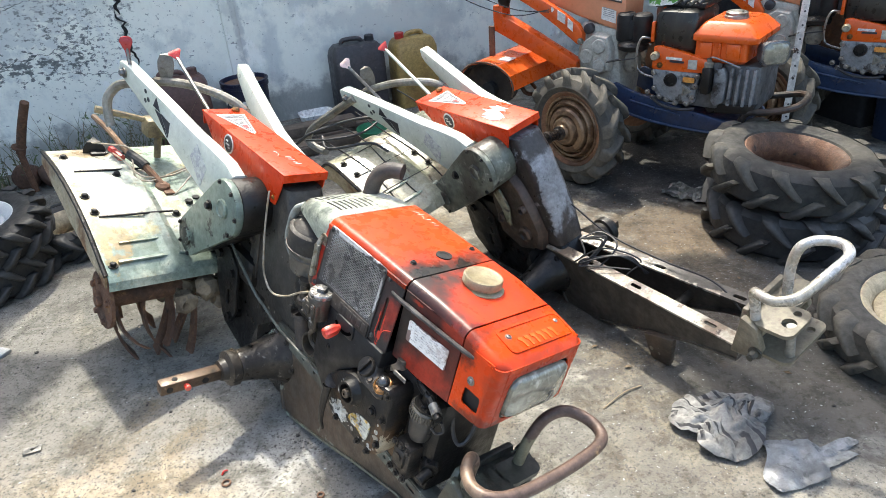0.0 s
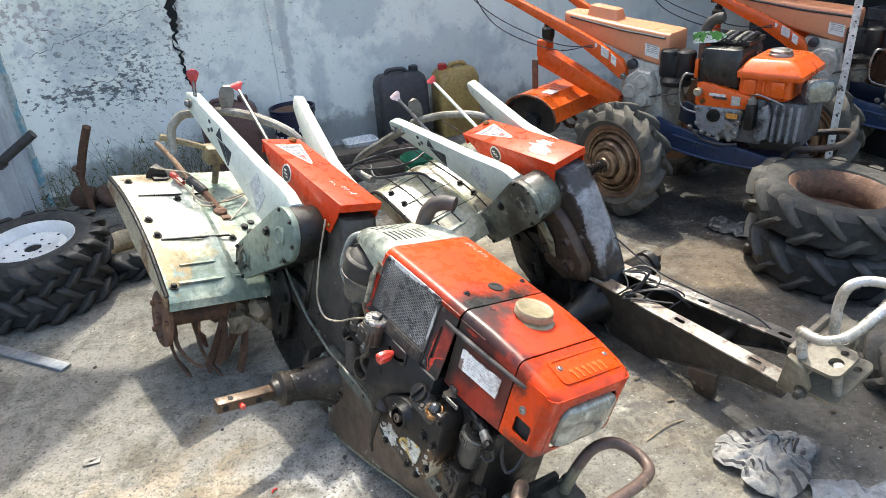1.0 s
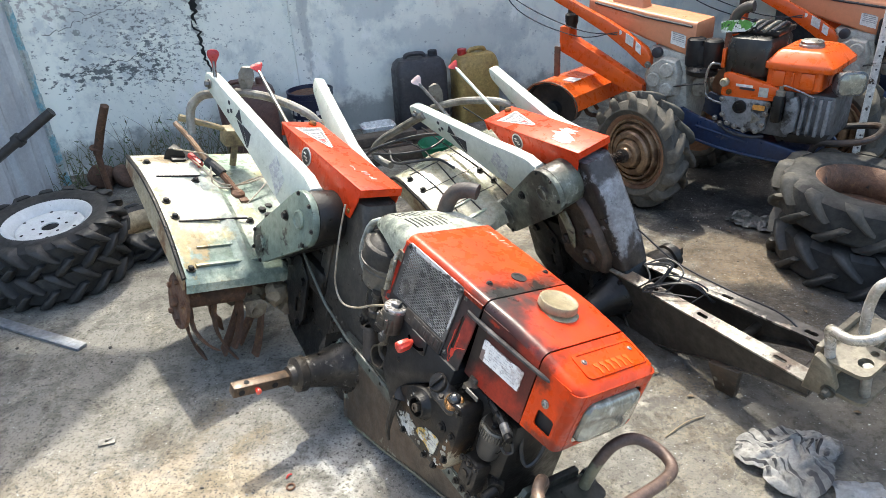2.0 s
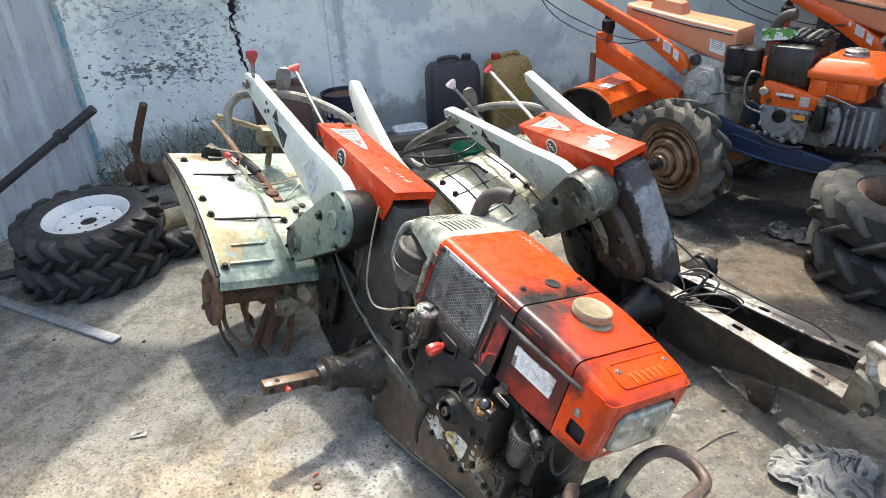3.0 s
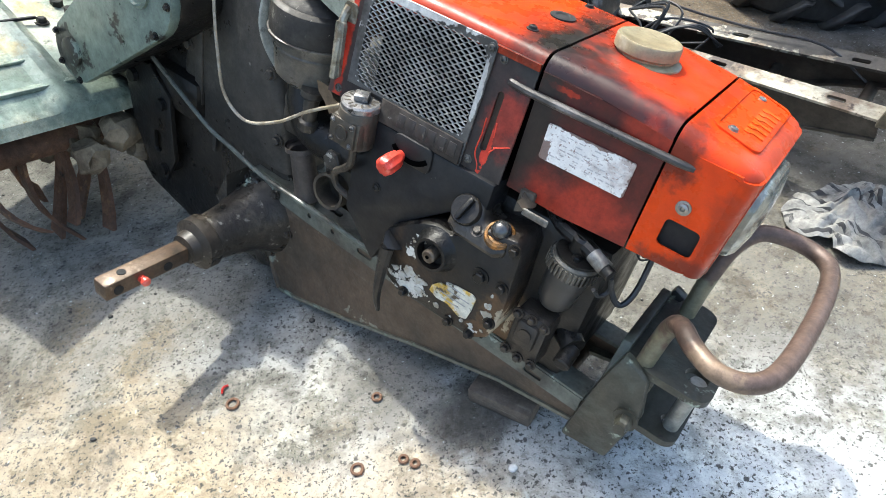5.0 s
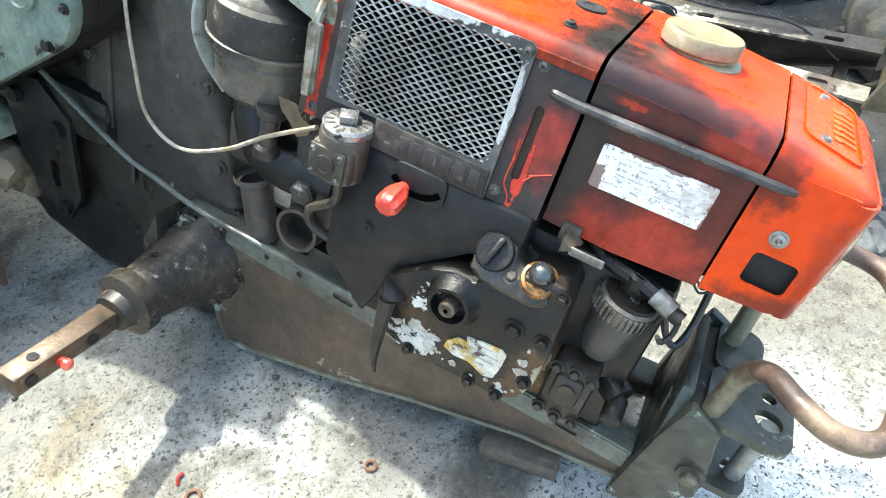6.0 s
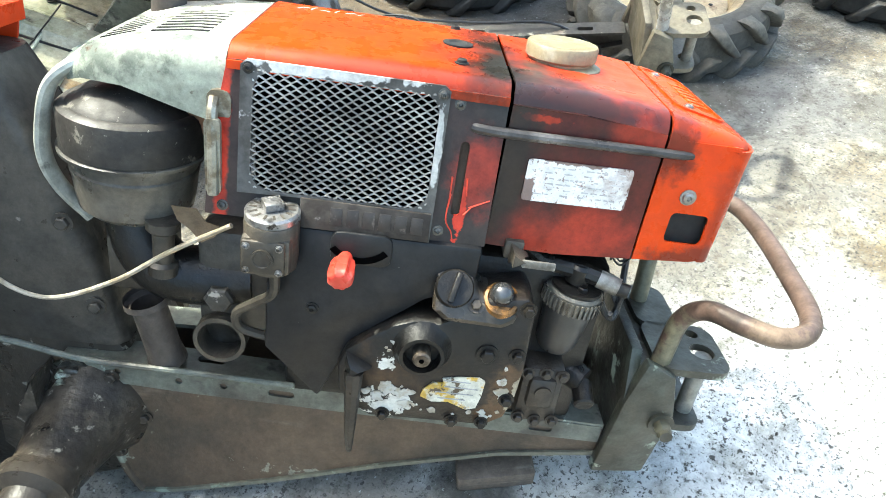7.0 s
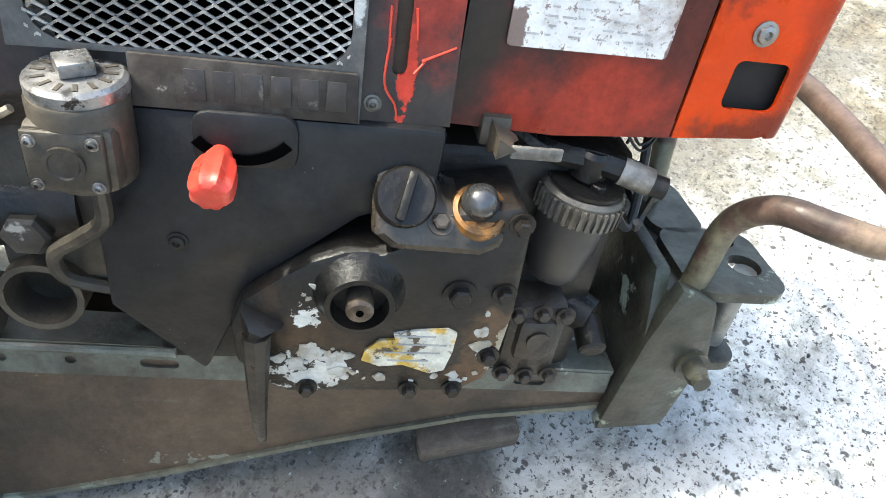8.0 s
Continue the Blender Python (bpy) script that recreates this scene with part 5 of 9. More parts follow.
def build_hood(eng):
    W, FAR = 0.095, 0.138
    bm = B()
    # near-black fill puts the shade behind grille and seams into the colour
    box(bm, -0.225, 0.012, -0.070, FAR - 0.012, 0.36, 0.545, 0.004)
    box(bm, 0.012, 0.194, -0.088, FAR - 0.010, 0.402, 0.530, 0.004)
    part("radiator_core", bm, M_SLOT, eng, "radiator core block in flat black for the shade inside")
    # rear hood: top and far side, over the leaning side panel
    def cut(x, zt, zb_near, y0, y1, zb=0.386, r=0.020):
        p = hood_profile(x, zt, zb, y0, y1, r)
        p[0] = Vector((x, y0, zb_near))
        return p
    bm = B()
    shell(bm, [cut(-0.243, 0.566, 0.5528, -0.1035, 0.142), cut(-0.11, 0.567, 0.5535, -0.1035, 0.140), cut(0.0225, 0.566, 0.5535, -0.1035, FAR)])
    hood = part("rear_hood", bm, M_RED, eng, "red engine hood with soot-darkened panel joints")
    bm = B()
    strokes(bm, ((-0.215, 0.098, 0.012, 0.010), (-0.200, 0.100, 0.006, 0.014), (-0.190, 0.104, 0.012, -0.004), (-0.172, 0.100, 0.004, 0.014), (-0.160, 0.104, 0.012, 0.006), (-0.145, 0.102, 0.010, 0.010)), 0.5672)
    part("paint_scrawl", bm, M_LABEL_CLEAN, hood, "hand-painted white marks")
    bm = B()
    slab(bm, "xz", [(-0.243, 0.5535), (0.0225, 0.5535), (0.0225, 0.4005), (-0.262, 0.4005), (-0.258, 0.47)], -W, -W + 0.003,
         [rrect(-0.219, -0.042, 0.431, 0.5485, 0.006, 2), rrect(-0.0175, -0.0085, 0.430, 0.506, 0.0042, 4)])
    side = part("side_panel", lean(bm), M_SIDE, eng, "red side panel almost black with soot")
    bm = B()
    box(bm, -0.024, -0.002, -W + 0.004, -W + 0.008, 0.42, 0.515)
    part("slot_backing", lean(bm), M_SLOT_WOOD, side)
    # rubbed edge of bright paint round the slot
    bm = B()
    for pts in ([(-0.020, 0.452), (-0.0215, 0.425), (-0.014, 0.412), (-0.012, 0.402)], [(-0.021, 0.470), (-0.0205, 0.440)], [(0.000, 0.440), (0.008, 0.444), (0.020, 0.450)], [(-0.004, 0.432), (0.002, 0.440)], [(-0.006, 0.470), (-0.004, 0.452)]):
        tube(bm, [(x, -W - 0.0002, z) for x, z in pts], 0.0011, 5, 4, 0.0006)
    part("paint_scratch", lean(bm), M_SCRATCH, side, "bright red scratches through the soot")
    # grille
    bm = B()
    slab(bm, "xz", [(-0.230, 0.428), (-0.168, 0.430), (-0.167, 0.400), (-0.035, 0.3995), (-0.034, 0.552), (-0.040, 0.557), (-0.224, 0.5565), (-0.230, 0.551)], -W - 0.004, -W - 0.001, [rrect(-0.218, -0.0425, 0.433, 0.5475, 0.020, 5)])
    gr = part("grille_surround", lean(bm), M_SURROUND, side, "bare steel grille surround with worn paint")
    bm = B()
    pitch_x, pitch_z = 0.0117, 0.0082
    z = 0.432
    k = 0
    while z < 0.548:
        prev = None
        nseg = int(0.1775 / (pitch_x / 2))
        for i in range(nseg + 1):
            x = -0.2185 + i * pitch_x / 2
            up = ((i + k) % 2) * pitch_z * 0.5
            zz = min(z + up, 0.548)
            skew = -W - 0.001 - 0.003 * ((i + k) % 2)
            cur = [bm.verts.new((x, skew - 0.0009, zz - 0.00078)), bm.verts.new((x, skew - 0.0009, zz + 0.00078)), bm.verts.new((x, skew + 0.0009, zz + 0.00078)), bm.verts.new((x, skew + 0.0009, zz - 0.00078))]
            if prev:
                for q in range(4):
                    bm.faces.new((prev[q], prev[(q + 1) % 4], cur[(q + 1) % 4], cur[q]))
            prev = cur
        z += pitch_z * 0.5
        k += 1
    part("grille_mesh", lean(bm), M_MESH, gr, "expanded metal mesh with diamond openings")
    bm = B()
    slab(bm, "xz", [(-0.167, 0.4315), (-0.037, 0.4310), (-0.036, 0.4005), (-0.166, 0.4005)], -W - 0.0072, -W - 0.0042, bev=0.001)
    strip = part("name_strip", lean(bm), M_STRIP, gr, "worn brown name strip with raised dark bars")
    bm = B()
    for k in range(6):
        x = -0.137 + 0.0162 * k
        slab(bm, "xz", [(x, 0.4075), (x + 0.0125, 0.4075), (x + 0.0120, 0.4255), (x + 0.0006, 0.4255)], -W - 0.0080, -W - 0.0069, bev=0.0004)
    part("raised_bar", lean(bm), M_STRIP_BAR, strip)
    bm = B()
    for x, z in ((-0.2225, 0.549), (-0.0405, 0.549), (-0.0235, 0.541), (-0.0275, 0.412), (-0.2445, 0.411)):
        screw(bm, (x, -W - 0.004 if x < -0.03 and z > 0.5 else -W, z), (0, -1, 0), 0.0042)
    part("screw", lean(bm), M_SCREW, side)
    # middle hood over the fuel tank
    bm = B()
    shell(bm, [cut(0.0265, 0.566, 0.5480, -0.1029, FAR, 0.390), cut(0.10, 0.5645, 0.5460, -0.1000, FAR, 0.390), cut(0.1845, 0.5565, 0.5360, -0.0966, FAR - 0.002, 0.390)])
    midh = part("tank_hood", bm, M_RED_SOOT, eng, "red tank hood, sooty along the joint")
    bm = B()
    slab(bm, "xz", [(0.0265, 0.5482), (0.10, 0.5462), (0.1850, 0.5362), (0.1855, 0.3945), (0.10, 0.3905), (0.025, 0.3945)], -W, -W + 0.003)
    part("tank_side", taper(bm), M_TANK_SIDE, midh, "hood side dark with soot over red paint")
    bm = B()
    tube(bm, [(-0.008, -W + 0.001, 0.5205), (0.000, -W - 0.0015, 0.5200), (0.03, -W - 0.0040, 0.5195), (0.12, -W - 0.0050, 0.5195), (0.18, -W - 0.0040, 0.5190), (0.205, -W - 0.0015, 0.5180), (0.217, -W + 0.002, 0.5175)], 0.0058, 10, 5, 0.0042)
    part("side_bead", taper(bm), M_BEAD, midh, "blackened raised bead along the hood")
    bm = B()
    slab(bm, "xz", rrect(0.0525, 0.1618, 0.4510, 0.4962, 0.003, 2), -W - 0.0024, -W - 0.0006)
    plate = part("data_plate", taper(bm), M_PLATE, midh, "scuffed aluminium data plate with fine print")
    bm = B()
    rnd = random.Random(2)
    for r in range(6):
        x = 0.0585 + rnd.uniform(0, 0.02)
        z = 0.4895 - 0.0059 * r
        while x < 0.152:
            ln = rnd.uniform(0.002, 0.009)
            box(bm, x, min(x + ln, 0.1555), -W - 0.0031, -W - 0.0025, z - 0.0006, z + 0.0006)
            x += ln + rnd.choice((0.0015, 0.003, 0.012))
    part("print", taper(bm), M_INK_FAINT, plate)
    bm = B()
    lathe(bm, (0.089, 0.030, 0.559), (-0.03, 0, 1), [(0.046, 0.0), (0.046, 0.004), (0.036, 0.007), (0.036, 0.009), (0.0392, 0.011), (0.0400, 0.012), (0.0400, 0.024), (0.0385, 0.0265), (0.0355, 0.027), (0.033, 0.0262), (0.029, 0.0245), (0, 0.0245)], 40)
    part("fuel_cap", bm, M_CAP, midh, "stained metal fuel cap")
    bm = B()
    for x, y in ((-0.025, -0.052), (-0.028, 0.112)):
        screw(bm, (x, y, 0.566), (0, 0, 1), 0.0055, 0.006)
    lathe(bm, (-0.027, 0.031, 0.5665), (0, 0, 1), [(0.017, 0), (0.017, 0.0025), (0.010, 0.003), (0.008, 0.0012), (0, 0.0012)], 20)
    part("plug", bm, M_BLACK, hood)
    # nose
    bm = B()
    shell(bm, [hood_profile(0.1880, 0.5555, 0.531, -0.0966, FAR - 0.003, 0.016), hood_profile(0.235, 0.5465, 0.530, -0.0950, FAR - 0.004, 0.016), hood_profile(0.260, 0.5405, 0.528, -0.0945, FAR - 0.004, 0.016), hood_profile(0.274, 0.5360, 0.526, -0.0870, FAR - 0.012, 0.014), hood_profile(0.2835, 0.5285, 0.517, -0.0750, FAR - 0.024, 0.011)])
    nz = part("nose_hood", bm, M_RED, eng, "red nose panel with recessed name field")
    prof = [(0.1880, 0.533), (0.2640, 0.533), (0.2625, 0.470), (0.2600, 0.402), (0.2500, 0.3990), (0.1880, 0.3945)]
    bm = B()
    slab(bm, "xz", prof, -0.0962, -0.0932, [rrect(0.2145, 0.2555, 0.4200, 0.4550, 0.006, 3)])
    part("nose_side", bm, M_RED, nz)
    bm = B()
    slab(bm, "xz", prof, FAR - 0.0065, FAR - 0.0035)
    part("nose_side", bm, M_RED, nz)
    # rounded corners from the sides into the front
    for s in (-1, 1):
        bm = B()
        grid = []
        for x, d in ((0.2590, 0.0), (0.2660, 0.0012), (0.2715, 0.0055), (0.2755, 0.0125), (0.2765, 0.0230)):
            y = -0.0962 + d if s < 0 else FAR - 0.0035 - d
            grid.append([(x + 0.05 * (z - 0.40) * (x - 0.255) / 0.022, y, z) for z in (0.400, 0.402, 0.43, 0.47, 0.51, 0.529)])
        sheet(bm, grid if s < 0 else grid[::-1], 0.003)
        part("nose_corner", bm, M_RED, nz)
    # front surround
    bm = B()
    slab(bm, "yz", [(-0.074, 0.400), (0.1125, 0.400), (0.1125, 0.530), (-0.074, 0.530)], 0.0, 0.004, [rrect(-0.060, 0.101, 0.409, 0.507, 0.020, 4)], bev=0.0012)
    for v in bm.verts:
        v.co.x += 0.2735 + (v.co.z - 0.400) * 0.05
    part("nose_front", bm, M_RED, nz)
    bm = B()
    slab(bm, "xy", rrect(0.204, 0.262, -0.048, 0.122, 0.012, 4), 0.0, 0.0035, [rrect(0.2095, 0.2615, -0.042, 0.116, 0.010, 4)])
    for v in bm.verts:
        v.co.z += 0.5550 - (v.co.x - 0.188) * 0.205
    part("raised_rim", bm, M_RED, nz)
    bm = B()
    for k in range(6):
        y = -0.014 + k * 0.0165
        slab(bm, "xy", [(0.234, y), (0.239, y), (0.244, y + 0.006), (0.2565, y + 0.006), (0.2565, y + 0.0115), (0.234, y + 0.0115)], 0.0, 0.0032)
    for v in bm.verts:
        v.co.z += 0.5548 - (v.co.x - 0.188) * 0.205
    part("embossed_mark", bm, M_ORANGE, nz)
    bm = B()
    for y in (-0.027, 0.103):
        screw(bm, (0.225, y, 0.5472), (0.2, 0, 1), 0.0055, 0.005)
    screw(bm, (0.2255, -0.0962, 0.474), (0, -1, 0), 0.0065, 0.005)
    part("screw", bm, M_STEEL, nz)
    LY, LZ = 0.0205, 0.458
    bm = B()
    loop = rrect(-0.057, 0.098, 0.4125, 0.5040, 0.024, 6)
    secs = []
    for sc, dx in ((1.0, -0.014), (1.0, 0.001), (0.97, 0.007), (0.85, 0.013), (0.5, 0.018), (0.2, 0.0195)):
        secs.append([Vector((0.2775 + (LZ + (z - LZ) * sc - 0.405) * 0.05 + dx, LY + (y - LY) * sc, LZ + (z - LZ) * sc)) for y, z in loop])
    loft(bm, secs)
    lamp = part("headlamp", bm, M_GLASS_LAMP, nz, "dusty oblong headlamp glass")
    bm = B()
    for k in range(13):
        y = -0.060 + 0.010 * k
        f = 1 - (y / 0.085) ** 4
        tube(bm, [(0.2840 + 0.0100 * f + (z - LZ) * 0.05, LY + y, z) for z in (LZ - 0.034 * f, LZ, LZ + 0.034 * f)], 0.0020, 6, 2)
    part("lens_rib", bm, M_GLASS_LAMP, lamp)
    # lamp bucket widened into a black fill, so the nose hole looks shaded inside
    bm = B()
    box(bm, 0.192, 0.2680, -0.088, 0.126, 0.406, 0.525, 0.006)
    part("bucket_dark_fill", bm, M_BLACK, lamp)


def build_lower_engine(eng):
    y0, yc = -0.128, -0.142
    # sooty gear side cover
    bm = B()
    slab(bm, "xz", [(-0.172, 0.4000), (0.0215, 0.4005), (0.0195, 0.350), (-0.03, 0.330), (-0.10, 0.270), (-0.137, 0.179), (-0.199, 0.244), (-0.199, 0.330), (-0.172, 0.350)], y0, -0.075, [], bev=0.005)
    belt = part("gear_side_cover", bm, M_COVER_DARK, eng, "sooty smooth engine side cover")
    bm = B()
    slab(bm, "xz", rrect(-0.134, -0.071, 0.366, 0.4025, 0.010, 3), y0 - 0.004, y0 + 0.003, bev=0.002)
    part("lever_plate", bm, M_COVER_DARK, belt)
    # solid arc; its black colour is the shade in the slot
    bm = B()
    secs = []
    for k in range(11):
        a = radians(222 + 9.6 * k)
        secs.append([Vector((-0.1045 + q * math.cos(a), y, 0.4085 + q * math.sin(a))) for q, y in ((0.0330, y0 - 0.0036), (0.0400, y0 - 0.0036), (0.0400, y0 - 0.0052), (0.0330, y0 - 0.0052))])
    loft(bm, secs)
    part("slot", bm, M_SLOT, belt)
    bm = B()
    kb, ka = Vector((-0.1175, y0, 0.375)), Vector((-0.05, -1, -0.26)).normalized()
    lathe(bm, kb, ka, [(0.007, 0), (0.008, 0.008), (0.0115, 0.011), (0.0135, 0.018), (0.0140, 0.030), (0.0135, 0.036), (0.0115, 0.0395), (0.008, 0.041), (0, 0.041)], 32)
    for v in bm.verts:
        d = v.co - kb
        rad = d - ka * d.dot(ka)
        if rad.length > 0.011:
            ang = math.atan2(rad.z, rad.x)
            v.co -= rad * 0.13 * (0.5 + 0.5 * math.cos(8 * ang))
    part("throttle_knob", bm, M_KNOB_PINK, belt, "sun-bleached red ribbed throttle knob")
    bm = B()
    screw(bm, (-0.149, y0, 0.304), (0, -1, 0), 0.0055)
    part("screw", bm, M_OILY, belt)
    # crank side cover
    bm = B()
    slab(bm, "xz", [(-0.116, 0.240), (-0.108, 0.264), (-0.085, 0.284), (-0.059, 0.303), (-0.038, 0.312), (-0.012, 0.311), (0.01, 0.325), (0.02, 0.345), (0.078, 0.356), (0.088, 0.340), (0.091, 0.262), (0.088, 0.215), (0.080, 0.190), (0.060, 0.175), (-0.075, 0.172), (-0.098, 0.186), (-0.112, 0.205)], yc, -0.08, bev=0.005)
    box(bm, -0.185, 0.18, -0.082, 0.11, 0.142, 0.37, 0.012)
    crank = part("crankcase", bm, M_CRANK, eng, "oil-black crankcase with flaked paint")
    bm = B()
    lathe(bm, (-0.026, yc + 0.002, 0.277), (0, -1, 0), [(0.035, 0), (0.0285, 0.006), (0.0255, 0.016), (0.0245, 0.0185), (0.0205, 0.0185), (0.0195, 0.003), (0, 0.003)], 30)
    part("crank_boss", bm, M_OILY, crank)
    bm = B()
    cyl(bm, (-0.026, yc, 0.276), (-0.026, yc - 0.021, 0.276), 0.0098, bev=0.002)
    shaft = part("crank_shaft", bm, M_SHAFT, crank)
    bm = B()
    cyl(bm, (-0.026, yc - 0.0195, 0.276), (-0.026, yc - 0.0216, 0.276), 0.0028, n=8)
    part("hole", bm, M_SLOT, shaft)
    rnd = random.Random(12)
    bm = B()
    slab(bm, "xz", [(-0.018, 0.222), (-0.008, 0.233), (0.004, 0.234), (0.002, 0.240), (0.020, 0.244), (0.043, 0.246), (0.050, 0.242), (0.049, 0.222), (0.045, 0.203), (0.034, 0.199), (0.012, 0.208), (-0.006, 0.206), (-0.020, 0.212)], yc - 0.0025, yc + 0.0005)
    dec = part("decal", bm, M_DECAL, crank, "torn yellow and white service sticker")
    bm = B()
    for r in range(4):
        x0 = -0.004 + rnd.uniform(0, 0.014)
        box(bm, x0, 0.046 - rnd.uniform(0, 0.018), yc - 0.0031, yc - 0.0026, 0.2385 - r * 0.0085 - 0.0007, 0.2385 - r * 0.0085 + 0.0007)
    part("print", bm, M_INK_GREY, dec)
    # thin curled flakes of old paint left on the casting
    bm = B()
    rnd = random.Random(40)
    for cx, cz, sx, sz, n in ((-0.056, 0.270, 0.008, 0.013, 4), (-0.050, 0.214, 0.020, 0.012, 15), (-0.068, 0.206, 0.012, 0.010, 8), (-0.030, 0.196, 0.016, 0.005, 7), (0.020, 0.192, 0.03, 0.004, 5), (0.070, 0.235, 0.004, 0.028, 8), (0.058, 0.190, 0.006, 0.008, 4)):
        for _ in range(n):
            x, z = rnd.gauss(cx, sx * 0.55), rnd.gauss(cz, sz * 0.55)
            s = rnd.uniform(0.0014, 0.0062)
            m = rnd.randint(7, 11)
            loop = []
            for q in range(m):
                a, rr = 2 * math.pi * q / m, s * rnd.uniform(0.45, 1.25)
                loop.append((x + rr * math.cos(a) * 1.25, z + rr * math.sin(a)))
            slab(bm, "xz", loop, yc - 0.0009 - 0.0008 * rnd.random(), yc + 0.0004)
    part("paint_flake", bm, M_FLAKE, crank, "flakes of old grey-white paint")
    bm = B()
    for x, z, r in ((0.046, 0.280, 0.0085), (0.079, 0.282, 0.0062), (0.078, 0.219, 0.0062), (0.079, 0.343, 0.0062), (0.02, 0.180, 0.0055), (-0.06, 0.180, 0.0055), (0.055, 0.182, 0.0055)):
        bolt(bm, (x, yc, z), (0, -1, 0), r, 0.009)
    part("bolt", bm, M_OILY, crank)
    # oil filler block with cap and dipstick
    bm = B()
    slab(bm, "xz", [(-0.023, 0.376), (0.016, 0.377), (0.023, 0.350), (0.060, 0.345), (0.071, 0.336), (0.067, 0.324), (0.054, 0.316), (-0.008, 0.318), (-0.022, 0.330)], -0.148, -0.095, bev=0.008)
    for v in bm.verts:
        v.co.y += 0.55 * max(0.0, v.co.z - 0.334)
    fil = part("filler_block", bm, M_FILLER, crank, "oil-stained cast filler block")
    bm = B()
    ca = Vector((0, -0.80, 0.60)).normalized()
    cb = Vector((-0.002, -0.1335, 0.353))
    lathe(bm, cb, ca, [(0.0205, 0), (0.0205, 0.008), (0.0185, 0.011), (0, 0.0105)], 26)
    tm = Matrix.Translation(cb) @ turn_to(ca) @ Matrix.Rotation(radians(-14), 4, "Z")
    box(bm, -0.0032, 0.0032, -0.0165, 0.0165, 0.009, 0.018, 0.002, tm)
    part("oil_cap", bm, M_OILY, fil, "black slotted oil filler cap")
    bm = B()
    da = Vector((0, -0.55, 0.83)).normalized()
    lathe(bm, (0.0495, -0.128, 0.338), da, [(0.0205, 0), (0.0205, 0.010), (0.0188, 0.0135), (0.0155, 0.0145), (0.014, 0.012)], 26)
    part("brass_ring", bm, M_BRASS, fil)
    bm = B()
    lathe(bm, (0.0495, -0.128, 0.345), da, [(0.0135, 0), (0.0130, 0.012), (0.0105, 0.018), (0.006, 0.0215), (0, 0.0225)], 20)
    part("dip_plug", bm, M_DOME, fil)
    bm = B()
    bolt(bm, (0.023, -0.143, 0.341), (0, -0.6, 0.8), 0.006, 0.006)
    part("bolt", bm, M_FILLER, fil)
    # hanging lever
    bm = B()
    lathe(bm, (-0.0975, yc + 0.002, 0.246), (0, -1, 0), [(0.020, 0), (0.0185, 0.008), (0.011, 0.014), (0.006, 0.018), (0, 0.018)], 3)
    tube(bm, [(-0.0965, yc - 0.010, 0.243), (-0.0955, yc - 0.015, 0.20), (-0.0945, yc - 0.015, 0.155), (-0.0935, yc - 0.006, 0.122)], 0.0105, 8, 4, 0.0035)
    part("stop_lever", bm, M_LEVER, crank, "black hanging lever")
    # injection pump and fuel filter
    bm = B()
    box(bm, 0.097, 0.150, -0.116, -0.02, 0.163, 0.247, 0.010)
    box(bm, 0.106, 0.140, -0.123, -0.09, 0.190, 0.236, 0.008)
    pump = part("injection_pump", bm, M_PUMP, eng, "grimy injection pump")
    bm = B()
    for x, z in ((0.103, 0.240), (0.124, 0.242), (0.144, 0.240), (0.103, 0.173), (0.124, 0.170), (0.145, 0.172)):
        bolt(bm, (x, -0.116, z), (0, -1, 0), 0.0055, 0.008)
    lathe(bm, (0.124, -0.123, 0.217), (0, -1, 0), [(0.010, 0), (0.010, 0.003), (0, 0.003)], 16)
    part("bolt", bm, M_PUMP, pump)
    bm = B()
    cyl(bm, (0.150, -0.06, 0.218), (0.182, -0.085, 0.212), 0.019, 0.017)
    cyl(bm, (0.180, -0.082, 0.208), (0.181, -0.112, 0.196), 0.0125, bev=0.002)
    part("banjo", bm, M_OILY, pump)
    fa = Vector((0.08, -0.02, 0.99)).normalized()
    fc = Vector((0.138, -0.088, 0.336))
    bm = B()
    lathe(bm, fc, -fa, [(0.028, 0), (0.028, 0.02), (0.0265, 0.045), (0.024, 0.064), (0.019, 0.074), (0, 0.076)], 26)
    filt = part("fuel_filter", bm, M_BOWL, eng, "smoked plastic fuel filter bowl")
    bm = B()
    lathe(bm, fc - fa * 0.008, fa, [(0.030, -0.004), (0.0325, 0), (0.0325, 0.016), (0.030, 0.019), (0, 0.020)], 36)
    nut = part("ring_nut", bm, M_RING_DARK, filt, "ribbed alloy ring nut")
    tm = Matrix.Translation(fc) @ turn_to(fa)
    bm = B()
    for k in range(36):
        box(bm, 0.0315, 0.0350, -0.0014, 0.0014, -0.010, 0.006, 0, tm @ Matrix.Rotation(2 * math.pi * k / 36, 4, "Z"))
    part("rib", bm, M_RING_DARK, nut)
    bm = B()
    lathe(bm, fc + fa * 0.012, fa, [(0.029, 0), (0.029, 0.003), (0.012, 0.005), (0.012, 0.011), (0, 0.011)], 22)
    tube(bm, [(0.080, -0.070, 0.382), (0.105, -0.084, 0.372), (0.140, -0.092, 0.369), (0.172, -0.100, 0.364)], 0.010, 10, 4)
    lathe(bm, (0.136, -0.090, 0.356), fa, [(0.013, 0), (0.013, 0.018), (0.010, 0.022), (0, 0.022)], 12)
    bolt(bm, fc + Vector((0.004, -0.016, 0.0135)), fa, 0.006, 0.007)
    tube(bm, [(0.160, -0.100, 0.364), (0.176, -0.106, 0.362), (0.190, -0.110, 0.360)], 0.0085, 12, 3)
    part("filter_head", bm, M_OILY, filt)
    bm = B()
